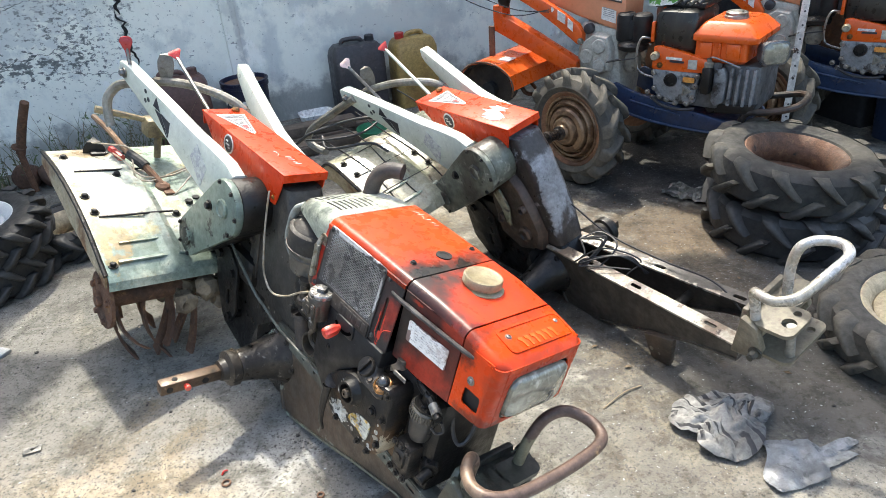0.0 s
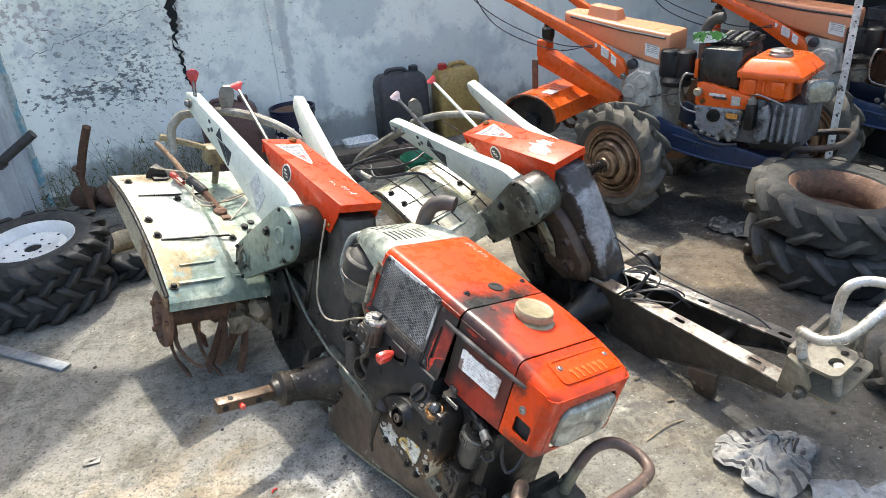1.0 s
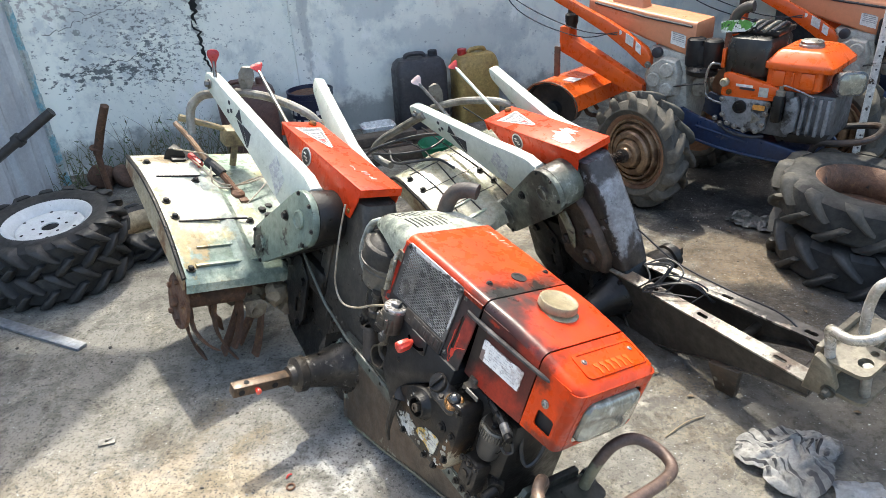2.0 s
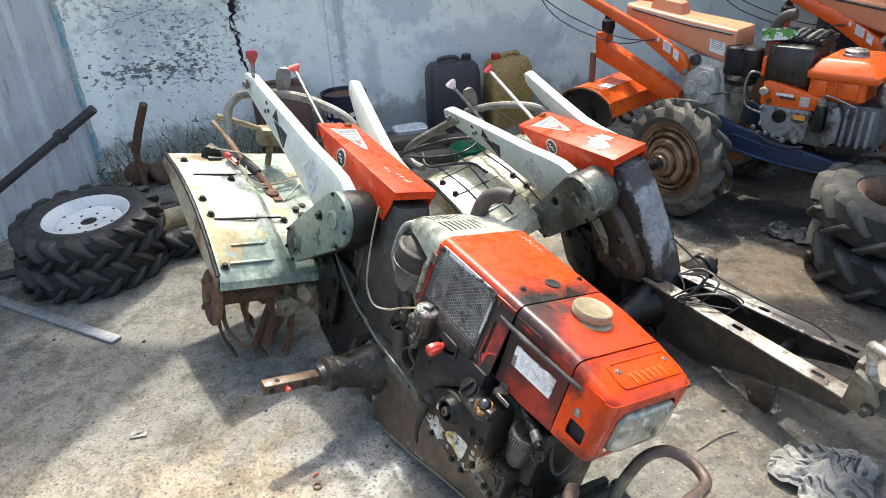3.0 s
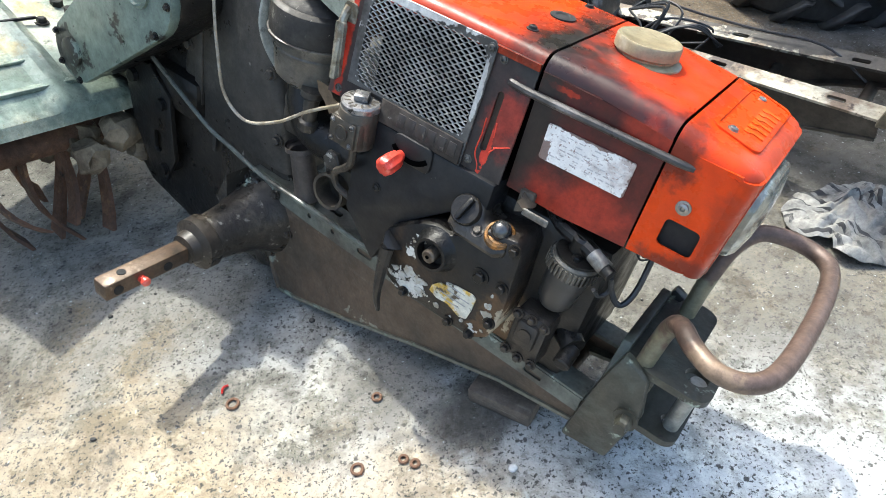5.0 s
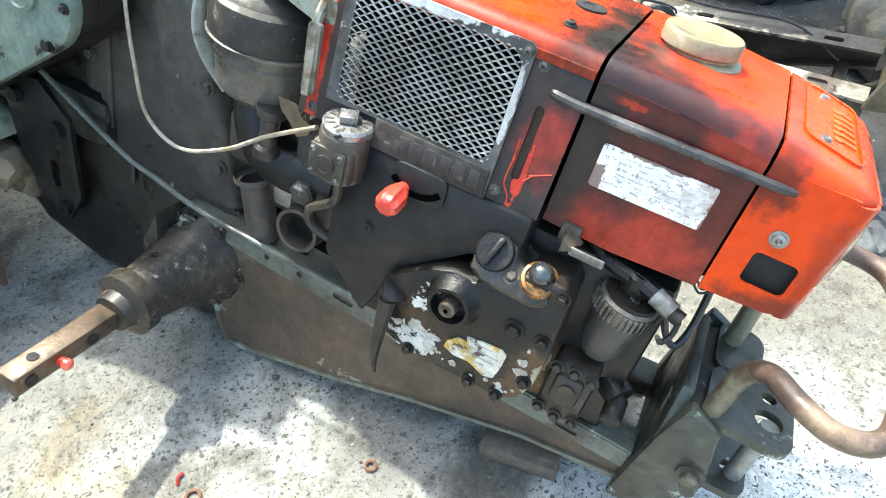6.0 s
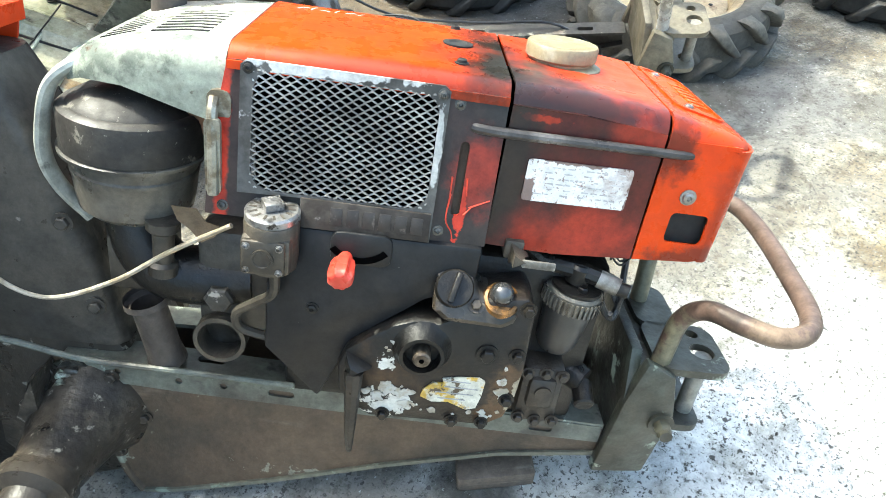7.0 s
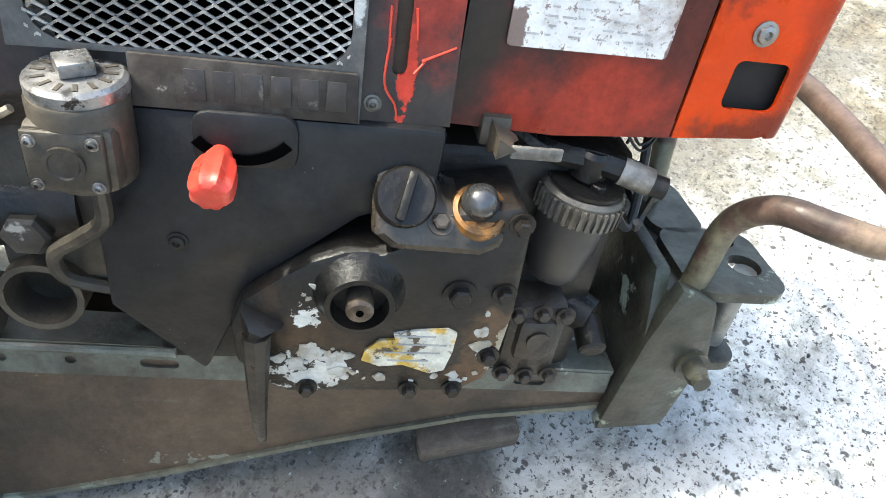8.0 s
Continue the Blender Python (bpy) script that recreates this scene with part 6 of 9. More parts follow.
    tube(bm, [(0.158, -0.098, 0.366), (0.180, -0.106, 0.362)], 0.0105, 12)
    part("elbow", bm, M_RING, filt)
    bm = B()
    tube(bm, [(0.190, -0.10, 0.350), (0.192, -0.09, 0.325), (0.185, -0.10, 0.318), (0.178, -0.11, 0.330)], 0.003, 6, 5)
    part("drain_hose", bm, M_WIRE_BLACK, filt)
    # loose wires hanging under the nose
    bm = B()
    tube(bm, [(0.176, -0.03, 0.420), (0.182, -0.03, 0.376), (0.200, -0.035, 0.352), (0.214, -0.03, 0.365), (0.208, -0.028, 0.382), (0.194, -0.03, 0.370), (0.190, -0.03, 0.355)], 0.0014, 5, 6)
    tube(bm, [(0.200, -0.02, 0.420), (0.216, -0.03, 0.380), (0.204, -0.03, 0.355), (0.192, -0.03, 0.365)], 0.0014, 5, 6)
    part("loose_wire", bm, M_WIRE_BLACK, eng, "thin black wires hanging under the nose")
    bm = B()
    tube(bm, [(0.165, -0.05, 0.37), (0.185, -0.055, 0.31), (0.205, -0.05, 0.285), (0.214, -0.035, 0.305), (0.212, -0.02, 0.36)], 0.0042, 8, 6)
    part("fuel_hose", bm, M_WIRE_BLACK, eng, "black fuel hose looping below the nose")
    # alloy inlet stub below the cleaner
    bm = B()
    lathe(bm, (-0.318, -0.092, 0.300), (0.05, 0, 1), [(0.010, 0), (0.016, 0.004), (0.016, 0.016), (0.011, 0.020), (0.012, 0.055), (0.018, 0.060), (0.018, 0.070)], 12)
    box(bm, -0.342, -0.300, -0.096, -0.060, 0.290, 0.302, 0.003)
    part("inlet_stub", bm, M_HEAD, eng, "dull alloy inlet stub")
    # fuel cock
    bm = B()
    box(bm, 0.046, 0.067, -0.108, -0.075, 0.382, 0.404, 0.003)
    lathe(bm, (0.059, -0.105, 0.391), (0, -1, 0), [(0.013, 0), (0.013, 0.008), (0.0085, 0.012), (0.0085, 0.024), (0, 0.025)], 3)
    cock = part("fuel_cock", bm, M_VALVE, eng, "small alloy fuel cock")
    bm = B()
    box(bm, 0.064, 0.100, -0.128, -0.124, 0.384, 0.3935, 0.0018)
    part("cock_lever", bm, M_RING, cock)


def build_engine(root):
    eng = root
    W = 0.095
    build_hood(eng)
    build_lower_engine(eng)
    # valve box with round dial cap
    VB, VB_UP = Vector((-0.207, -0.11, 0.352)), Vector((0.015, -0.016, 0.027))
    bm = B()
    lathe(bm, (-0.207, -0.118, 0.325), (0, -0.08, 1), [(0.032, 0), (0.034, 0.02), (0.034, 0.065), (0.032, 0.068)], 24)
    box(bm, -0.240, -0.178, -0.152, -0.10, 0.325, 0.378, 0.008)
    about(bm, VB, 0.80, VB_UP)
    vb = part("valve_box", bm, M_VALVE, eng, "dirty cast valve box with screwed plate")
    bm = B()
    lathe(bm, (-0.207, -0.119, 0.392), (0, -0.10, 1), [(0.034, 0), (0.034, 0.010), (0.031, 0.013), (0, 0.013)], 28)
    tm = Matrix.Translation((-0.207, -0.1202, 0.405)) @ turn_to((0, -0.10, 1)) @ Matrix.Rotation(0.5, 4, "Z")
    box(bm, -0.012, 0.012, -0.011, 0.011, 0, 0.011, 0.002, tm)
    about(bm, VB, 0.80, VB_UP)
    dial = part("dial_cap", bm, M_DIAL, vb, "worn alloy dial cap with square boss")
    bm = B()
    for k in range(14):
        a = 2 * math.pi * k / 14
        box(bm, 0.019, 0.028, -0.0015, 0.0015, -0.002, 0.0006, 0, tm @ Matrix.Rotation(a, 4, "Z"))
    about(bm, VB, 0.80, VB_UP)
    part("raised_bar", bm, M_VALVE, dial)
    bm = B()
    box(bm, -0.238, -0.184, -0.157, -0.150, 0.328, 0.376, 0.004)
    lathe(bm, (-0.211, -0.157, 0.352), (0, -1, 0), [(0.014, 0), (0.014, 0.003), (0.011, 0.003), (0.010, 0.0015), (0, 0.0015)], 20)
    about(bm, VB, 0.80, VB_UP)
    pl = part("valve_plate", bm, M_VALVE, vb)
    bm = B()
    for x in (-0.231, -0.191):
        for z in (0.335, 0.369):
            screw(bm, (x, -0.157, z), (0, -1, 0), 0.0036)
    about(bm, VB, 0.80, VB_UP)
    part("screw", bm, M_DIAL, pl)
    bm = B()
    tube(bm, [(-0.186, -0.145, 0.352), (-0.188, -0.143, 0.328), (-0.208, -0.130, 0.305), (-0.231, -0.120, 0.282), (-0.228, -0.115, 0.258), (-0.196, -0.110, 0.245)], 0.0055, 8, 6)
    part("oil_pipe", bm, M_VALVE, vb)
    # intake: cleaner, elbow, cylinder, pulley sleeve
    bm = B()
    c = (-0.359, -0.043, 0.357)
    lathe(bm, c, (0.03, -0.02, 1), [(0.03, 0), (0.052, 0.002), (0.060, 0.010), (0.0625, 0.028), (0.064, 0.047), (0.0655, 0.050), (0.0655, 0.054), (0.064, 0.056), (0.065, 0.068), (0.0750, 0.071), (0.0758, 0.075), (0.0720, 0.077)], 44)
    ac = part("air_cleaner", bm, M_AIR, eng, "dusty black oil-bath air cleaner")
    bm = B()
    lathe(bm, (c[0] + 0.003, c[1] - 0.002, c[2] + 0.077), (0.03, -0.02, 1), [(0.0735, 0), (0.0735, 0.036), (0.0722, 0.041), (0.067, 0.045), (0.063, 0.0452), (0.060, 0.049), (0.044, 0.059), (0.02, 0.065), (0, 0.066)], 44)
    part("lid", bm, M_AIR_LID, ac)
    bm = B()
    lathe(bm, (c[0] + 0.006, c[1] - 0.003, c[2] + 0.140), (0, 0, 1), [(0.014, 0), (0.014, 0.012), (0.011, 0.022), (0, 0.023)], 14)
    part("wing_stud", bm, M_OILY, ac)
    bm = B()
    tube(bm, [(-0.372, -0.060, 0.532), (-0.402, -0.072, 0.517), (-0.424, -0.075, 0.493), (-0.436, -0.075, 0.448), (-0.437, -0.075, 0.415), (-0.427, -0.072, 0.382), (-0.405, -0.065, 0.345)], 0.0065, 10, 6)
    for v in bm.verts:
        v.co.y = (v.co.y + 0.075) * 1.8 - 0.075
    part("strap", bm, M_CREAM_GREY, ac, "grey-green bracket strap round the air cleaner")
    bm = B()
    tube(bm, [(-0.360, -0.05, 0.352), (-0.350, -0.058, 0.320), (-0.326, -0.064, 0.294), (-0.285, -0.064, 0.287), (-0.225, -0.06, 0.290)], 0.034, 16, 6)
    part("intake_elbow", bm, M_OILY, eng, "black rubber intake elbow")
    bm = B()
    box(bm, -0.385, -0.340, -0.08, 0.04, 0.265, 0.335, 0.008)
    box(bm, -0.285, -0.19, -0.085, 0.07, 0.23, 0.36, 0.012)
    lathe(bm, (-0.256, -0.085, 0.281), (0, -1, 0), [(0.017, 0), (0.017, 0.016), (0.014, 0.019), (0, 0.019)], 6)
    part("cylinder_head", bm, M_HEAD, eng, "oily grey cylinder head")
    bm = B()
    lathe(bm, (-0.350, -0.068, 0.252), (0.18, 0.1, -1), [(0.026, 0), (0.027, 0.008), (0.020, 0.012), (0.021, 0.08), (0.024, 0.10)], 18, close=False)
    part("vent_pipe", bm, M_EXHAUST, eng, "short rusty vent pipe")
    bm = B()
    lathe(bm, (-0.256, -0.072, 0.224), (0, -1, 0.05), [(0.030, 0), (0.030, 0.03), (0.025, 0.03), (0.024, 0.0), (0, 0.0)], 24)
    part("pulley_sleeve", bm, M_VALVE, eng)
    bm = B()
    slab(bm, "xz", [(-0.305, 0.391), (-0.280, 0.390), (-0.268, 0.376), (-0.254, 0.374), (-0.258, 0.360), (-0.272, 0.350), (-0.284, 0.364), (-0.300, 0.376)], -0.100, -0.0985)
    jitter(bm, 0.004, 30)
    part("card_scrap", bm, M_CARD, eng, "torn scrap of brown card")
    # louvred muffler shield and exhaust
    bm = B()
    stations = []
    for x, zt, zb, y0, y1 in ((-0.412, 0.512, 0.502, -0.060, 0.105), (-0.405, 0.525, 0.503, -0.075, 0.118), (-0.387, 0.540, 0.510, -0.086, 0.127), (-0.345, 0.554, 0.511, -0.096, 0.134), (-0.29, 0.563, 0.498, -0.102, 0.138), (-0.245, 0.566, 0.487, -0.104, 0.140)):
        stations.append(hood_profile(x, zt, zb, y0, y1, min(0.03, (zt - zb) * 0.9)))
    shell(bm, stations)
    muf = part("muffler_shield", bm, M_SHIELD, eng, "cream painted muffler shield, chipped")
    bm = B()
    for k in range(12):
        y = -0.058 + 0.0140 * k
        for x0, x1 in ((-0.376, -0.343), (-0.327, -0.292), (-0.2919, -0.272)):
            def zz(x):
                ks = [(-0.387, 0.540), (-0.345, 0.554), (-0.29, 0.563), (-0.245, 0.566)]
                for (xa, za), (xb, zb) in zip(ks, ks[1:]):
                    if x <= xb:
                        return za + (zb - za) * (x - xa) / (xb - xa) + 0.0012
            pts = [(x0, y - 0.0022), (x1, y - 0.0022), (x1, y + 0.0022), (x0, y + 0.0022)]
            tmpv = [[bm.verts.new((x, yy, zz(x) + h)) for x, yy in pts] for h in (-0.004, -0.0002)]
            bm.faces.new(tmpv[1])
            for q in range(4):
                bm.faces.new((tmpv[0][q], tmpv[0][(q + 1) % 4], tmpv[1][(q + 1) % 4], tmpv[1][q]))
    part("louvre_slot", bm, M_BLACK, muf)
    bm = B()
    tube(bm, [(-0.360, 0.085, 0.540), (-0.358, 0.088, 0.578), (-0.349, 0.094, 0.603), (-0.330, 0.105, 0.620), (-0.312, 0.116, 0.625), (-0.302, 0.122, 0.626)], 0.0195, 16, 5)
    part("exhaust_pipe", bm, M_EXHAUST, eng, "dark heat-stained exhaust elbow")
    bm = B()
    box(bm, -0.38, -0.26, -0.06, 0.11, 0.45, 0.530, 0.02)
    part("muffler", bm, M_RUST, eng)
    # hood clamp
    bm = B()
    tube(bm, [(-0.254, -0.108, 0.516), (-0.254, -0.118, 0.500), (-0.252, -0.124, 0.460), (-0.252, -0.126, 0.424)], 0.0055, 8, 5)
    slab(bm, "xz", rrect(-0.260, -0.245, 0.424, 0.500, 0.004, 2), -0.124, -0.118)
    slab(bm, "xz", rrect(-0.261, -0.238, 0.496, 0.524, 0.008, 3), -0.110, -0.100)
    part("toggle_clamp", bm, M_CLAMP, eng, "dull sprung toggle clamp")
    # thin control wire
    bm = B()
    tube(bm, [(-0.560, -0.07, 0.48), (-0.548, -0.078, 0.40), (-0.530, -0.085, 0.335), (-0.507, -0.09, 0.275), (-0.445, -0.10, 0.258), (-0.366, -0.11, 0.296), (-0.30, -0.117, 0.347), (-0.235, -0.123, 0.390)], 0.0027, 8, 8)
    part("control_cable", bm, M_WIRE, eng, "pale sheathed control cable")
    # clutch rod, front stand block
    bm = B()
    tube(bm, [(-0.74, -0.082, 0.272), (-0.568, -0.082, 0.191), (-0.50, -0.082, 0.175), (-0.419, -0.082, 0.159), (-0.291, -0.082, 0.156), (-0.17, -0.085, 0.155)], 0.0040, 8, 4)
    part("clutch_rod", bm, M_FLANGE, eng, "long clutch rod with worn paint")
    bm = B()
    bolt(bm, (-0.456, -0.056, 0.110), (0, -1, 0), 0.017, 0.02)
    cyl(bm, (-0.456, -0.05, 0.110), (-0.456, -0.085, 0.110), 0.010)
    part("bolt", bm, M_FRAME_GREEN, eng)


M_RED_SOOT = shade("red_paint_with_soot", (0.62, 0.044, 0.007), 0.38, second=(0.50, 0.034, 0.008), second_at=(9, 0.45, 0.62), stains=[((0.12, 0.02, 0.015), 26, 0.62, 0.72)], bump=0.06, spec=0.4, mottle=0.12,
                   spots=[(GRIME, (0.0, -0.06, 0.577), (0.105, 0.19, 0.3), 11, 0.40, 1.0), ((0.020, 0.011, 0.010), (0.09, -0.100, 0.552), (0.15, 0.050, 0.045), 14, 0.5, 0.95), ((0.08, 0.014, 0.010), (0.192, -0.075, 0.555), (0.022, 0.03, 0.03), 26, 0.2, 0.7)])
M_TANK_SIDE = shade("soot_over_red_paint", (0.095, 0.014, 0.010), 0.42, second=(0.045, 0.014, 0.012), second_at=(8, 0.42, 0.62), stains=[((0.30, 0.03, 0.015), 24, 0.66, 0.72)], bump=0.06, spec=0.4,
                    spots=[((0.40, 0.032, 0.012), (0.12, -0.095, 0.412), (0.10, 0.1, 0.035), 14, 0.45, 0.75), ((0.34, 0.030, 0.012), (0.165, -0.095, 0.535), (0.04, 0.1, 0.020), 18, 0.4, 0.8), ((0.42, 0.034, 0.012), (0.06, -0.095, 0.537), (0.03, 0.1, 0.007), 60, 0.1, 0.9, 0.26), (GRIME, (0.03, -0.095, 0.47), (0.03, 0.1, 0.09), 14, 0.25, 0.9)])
M_SHIELD = shade("chipped_grey_cream_paint", (0.30, 0.32, 0.26), 0.36, second=(0.52, 0.51, 0.42), second_at=(8, 0.46, 0.60), stains=[((0.13, 0.145, 0.12), 14, 0.54, 0.64), ((0.16, 0.16, 0.13), 70, 0.60, 0.68), ((0.08, 0.055, 0.035), 34, 0.62, 0.68)], bump=0.12, spec=0.35)
M_SLOT_WOOD = shade("brown_dust_behind_slot", (0.045, 0.030, 0.018), 0.8, second=(0.02, 0.015, 0.01), bump=0.2)
M_SCRATCH = shade("bright_scratched_red_paint", (0.55, 0.045, 0.02), 0.4, bump=0.05, mottle=0.2)
M_SCREW = shade("dull_dark_screw_steel", (0.10, 0.095, 0.085), 0.4, 0.5, second=(0.03, 0.028, 0.025), second_at=(60, 0.45, 0.6), bump=0.1)
M_FLAKE = shade("old_grey_white_paint_flake", (0.44, 0.43, 0.39), 0.55, second=(0.30, 0.27, 0.21), second_at=(50, 0.45, 0.6), bump=0.15, mottle=0.15)
M_SHAFT = shade("oily_turned_steel", (0.16, 0.13, 0.10), 0.38, 0.6, second=(0.07, 0.055, 0.042), second_at=(40, 0.45, 0.6), bump=0.1)
M_LEVER = shade("greasy_black_lever", (0.014, 0.0125, 0.011), 0.42, spec=0.4, second=(0.030, 0.025, 0.020), second_at=(12, 0.45, 0.65), bump=0.3)
M_BOWL = shade("smoked_grey_plastic", (0.040, 0.037, 0.034), 0.38, second=(0.028, 0.026, 0.024), second_at=(14, 0.45, 0.62), bump=0.06, mottle=0.15)
M_DOME = shade("oily_blued_steel", (0.10, 0.10, 0.10), 0.25, 0.7, second=(0.05, 0.05, 0.05), bump=0.05)
M_CRANK = shade("oil_black_casting_with_flaked_paint", (0.012, 0.0105, 0.009), 0.44, second=(0.026, 0.020, 0.016), second_at=(9, 0.45, 0.7), stains=[((0.10, 0.075, 0.045), 35, 0.68, 0.80), ((0.055, 0.032, 0.017), 8, 0.54, 0.68)], bump=0.25, bump_scale=160, spec=0.35,
                spots=[((0.13, 0.070, 0.032), (0.075, -0.12, 0.19), (0.03, 0.2, 0.09), 20, 0.2, 0.7), ((0.56, 0.55, 0.50), (-0.060, -0.12, 0.194), (0.048, 0.2, 0.032), 62, 0.02, 1.0, 0.30), ((0.56, 0.55, 0.50), (-0.063, -0.12, 0.252), (0.015, 0.2, 0.017), 70, 0.02, 1.0, 0.27), ((0.40, 0.34, 0.24), (0.086, -0.12, 0.20), (0.013, 0.2, 0.075), 60, 0.03, 0.9, 0.30), ((0.56, 0.55, 0.50), (-0.010, -0.12, 0.167), (0.06, 0.2, 0.010), 70, 0.02, 1.0, 0.30)])
M_SIDE = shade("soot_covered_red_panel", (0.042, 0.026, 0.023), 0.5, second=(0.028, 0.024, 0.022), second_at=(9, 0.4, 0.6), stains=[((0.22, 0.20, 0.18), 50, 0.73, 0.78)], bump=0.1, spec=0.35,
               spots=[((0.50, 0.040, 0.02), (-0.008, -0.095, 0.445), (0.009, 0.1, 0.055), 44, 0.04, 0.95, 0.26), ((0.45, 0.035, 0.016), (-0.246, -0.095, 0.47), (0.008, 0.1, 0.16), 30, 0.2, 0.9), ((0.30, 0.03, 0.016), (0.0, -0.095, 0.48), (0.03, 0.1, 0.05), 20, 0.3, 0.7)])
M_DECAL = shade("torn_yellow_sticker", (0.58, 0.56, 0.47), 0.5, second=(0.52, 0.33, 0.05), second_at=(26, 0.49, 0.56), stains=[((0.10, 0.07, 0.04), 60, 0.54, 0.60), ((0.05, 0.04, 0.03), 34, 0.62, 0.66)], bump=0.1)
M_FILLER = shade("oil_stained_casting", (0.062, 0.050, 0.038), 0.35, 0.2, second=(0.026, 0.021, 0.016), second_at=(28, 0.45, 0.6), stains=[((0.40, 0.34, 0.26), 34, 0.64, 0.70), ((0.34, 0.17, 0.04), 30, 0.64, 0.72)], bump=0.2)
M_VALVE = shade("khaki_grime_casting", (0.070, 0.058, 0.043), 0.5, 0.1, second=(0.036, 0.030, 0.023), second_at=(20, 0.42, 0.62), bump=0.3)
M_AIR = shade("dusty_black_enamel", (0.045, 0.041, 0.036), 0.38, second=(0.12, 0.108, 0.088), second_at=(7, 0.46, 0.60), stains=[((0.20, 0.18, 0.145), 13, 0.60, 0.66), ((0.015, 0.014, 0.013), 9, 0.60, 0.66)], bump=0.2, spots=[((0.15, 0.132, 0.105), (-0.366, -0.03, 0.385), (0.2, 0.2, 0.035), 12, 0.3, 0.7)])
M_CREAM_GREY = shade("grey_green_strap", (0.48, 0.49, 0.43), 0.45, second=(0.15, 0.15, 0.13), stains=[((0.05, 0.045, 0.04), 30, 0.6, 0.72)], bump=0.15)
M_CARD = shade("brown_card", (0.12, 0.083, 0.047), 0.85, second=(0.17, 0.125, 0.08), bump=0.15)
M_EXHAUST = shade("heat_stained_cast_iron", (0.050, 0.041, 0.036), 0.6, second=(0.085, 0.068, 0.056), bump=0.3)
M_CLAMP = shade("tarnished_spring_steel", (0.33, 0.31, 0.25), 0.45, 0.6, second=(0.16, 0.13, 0.09), second_at=(40, 0.45, 0.6), bump=0.15)

M_STRIP = shade("worn_brown_name_strip", (0.036, 0.030, 0.026), 0.5, spec=0.2, second=(0.062, 0.053, 0.046), second_at=(26, 0.48, 0.60), stains=[((0.24, 0.22, 0.20), 60, 0.66, 0.72)], bump=0.2)
M_STRIP_BAR = shade("worn_raised_metal", (0.034, 0.028, 0.025), 0.5, 0.1, second=(0.13, 0.11, 0.095), second_at=(70, 0.56, 0.66), bump=0.15)
M_RING = shade("dull_grey_alloy", (0.22, 0.215, 0.20), 0.42, 0.3, second=(0.12, 0.11, 0.095), second_at=(30, 0.45, 0.6), bump=0.2)
M_SURROUND = shade("blackened_steel_surround", (0.10, 0.095, 0.09), 0.45, 0.3, second=(0.05, 0.046, 0.042), second_at=(16, 0.45, 0.6), stains=[((0.45, 0.44, 0.42), 50, 0.64, 0.70)], bump=0.15,
                   spots=[((0.62, 0.61, 0.59), (-0.16, -0.1, 0.556), (0.12, 0.1, 0.011), 40, 0.06, 0.95), ((0.55, 0.54, 0.52), (-0.040, -0.1, 0.50), (0.006, 0.1, 0.06), 40, 0.08, 0.85)])
M_BEAD = shade("worn_blackened_bead", (0.045, 0.040, 0.038), 0.36, 0.2, second=(0.12, 0.11, 0.105), second_at=(14, 0.52, 0.66), stains=[((0.02, 0.018, 0.016), 30, 0.58, 0.68)], bump=0.15)
M_INK_FAINT = shade("rubbed_print", (0.46, 0.42, 0.40), 0.5, second=(0.62, 0.60, 0.58), second_at=(60, 0.45, 0.55), bump=0.0)
M_DIAL = shade("scratched_grey_alloy", (0.30, 0.29, 0.28), 0.35, 0.6, second=(0.085, 0.078, 0.07), second_at=(40, 0.46, 0.58), stains=[((0.03, 0.027, 0.024), 60, 0.58, 0.64)], bump=0.2)
M_AIR_LID = shade("matt_black_enamel_lid", (0.028, 0.025, 0.022), 0.55, spec=0.4, second=(0.055, 0.049, 0.041), second_at=(9, 0.46, 0.62), stains=[((0.20, 0.185, 0.15), 18, 0.62, 0.66), ((0.30, 0.28, 0.24), 160, 0.64, 0.70)], bump=0.2)
M_HEAD = shade("oily_brown_grey_casting", (0.055, 0.048, 0.038), 0.5, second=(0.022, 0.019, 0.016), second_at=(14, 0.44, 0.60), stains=[((0.32, 0.30, 0.26), 30, 0.64, 0.70)], bump=0.3)
M_PUMP = shade("grimy_brown_casting", (0.030, 0.023, 0.017), 0.45, second=(0.013, 0.011, 0.009), second_at=(16, 0.44, 0.62), stains=[((0.11, 0.085, 0.055), 40, 0.66, 0.74)], bump=0.3, bump_scale=150)
M_RING_DARK = shade("oily_grey_alloy", (0.115, 0.108, 0.092), 0.42, 0.3, second=(0.05, 0.044, 0.036), second_at=(34, 0.45, 0.6), bump=0.2)

M_RUST_BAR = shade("brown_rusted_tube", (0.13, 0.085, 0.066), 0.5, 0.2, second=(0.10, 0.065, 0.05), second_at=(12, 0.42, 0.6), stains=[((0.42, 0.27, 0.14), 16, 0.62, 0.74), ((0.5, 0.48, 0.44), 40, 0.70, 0.76)], bump=0.2, spots=[((0.17, 0.155, 0.10), (0.275, 0.0, 0.24), (0.05, 0.3, 0.09), 16, 0.1, 0.95), ((0.24, 0.17, 0.11), (0.335, -0.17, 0.36), (0.06, 0.05, 0.05), 60, 0.2, 0.6, 0.26), ((0.035, 0.024, 0.02), (0.30, -0.13, 0.36), (0.03, 0.04, 0.03), 30, 0.3, 0.8)])
M_BAR_BRIGHT = shade("pale_worn_tube", (0.46, 0.45, 0.43), 0.34, 0.35, second=(0.36, 0.33, 0.27), second_at=(10, 0.45, 0.62), stains=[((0.16, 0.10, 0.06), 24, 0.64, 0.74)], bump=0.15)
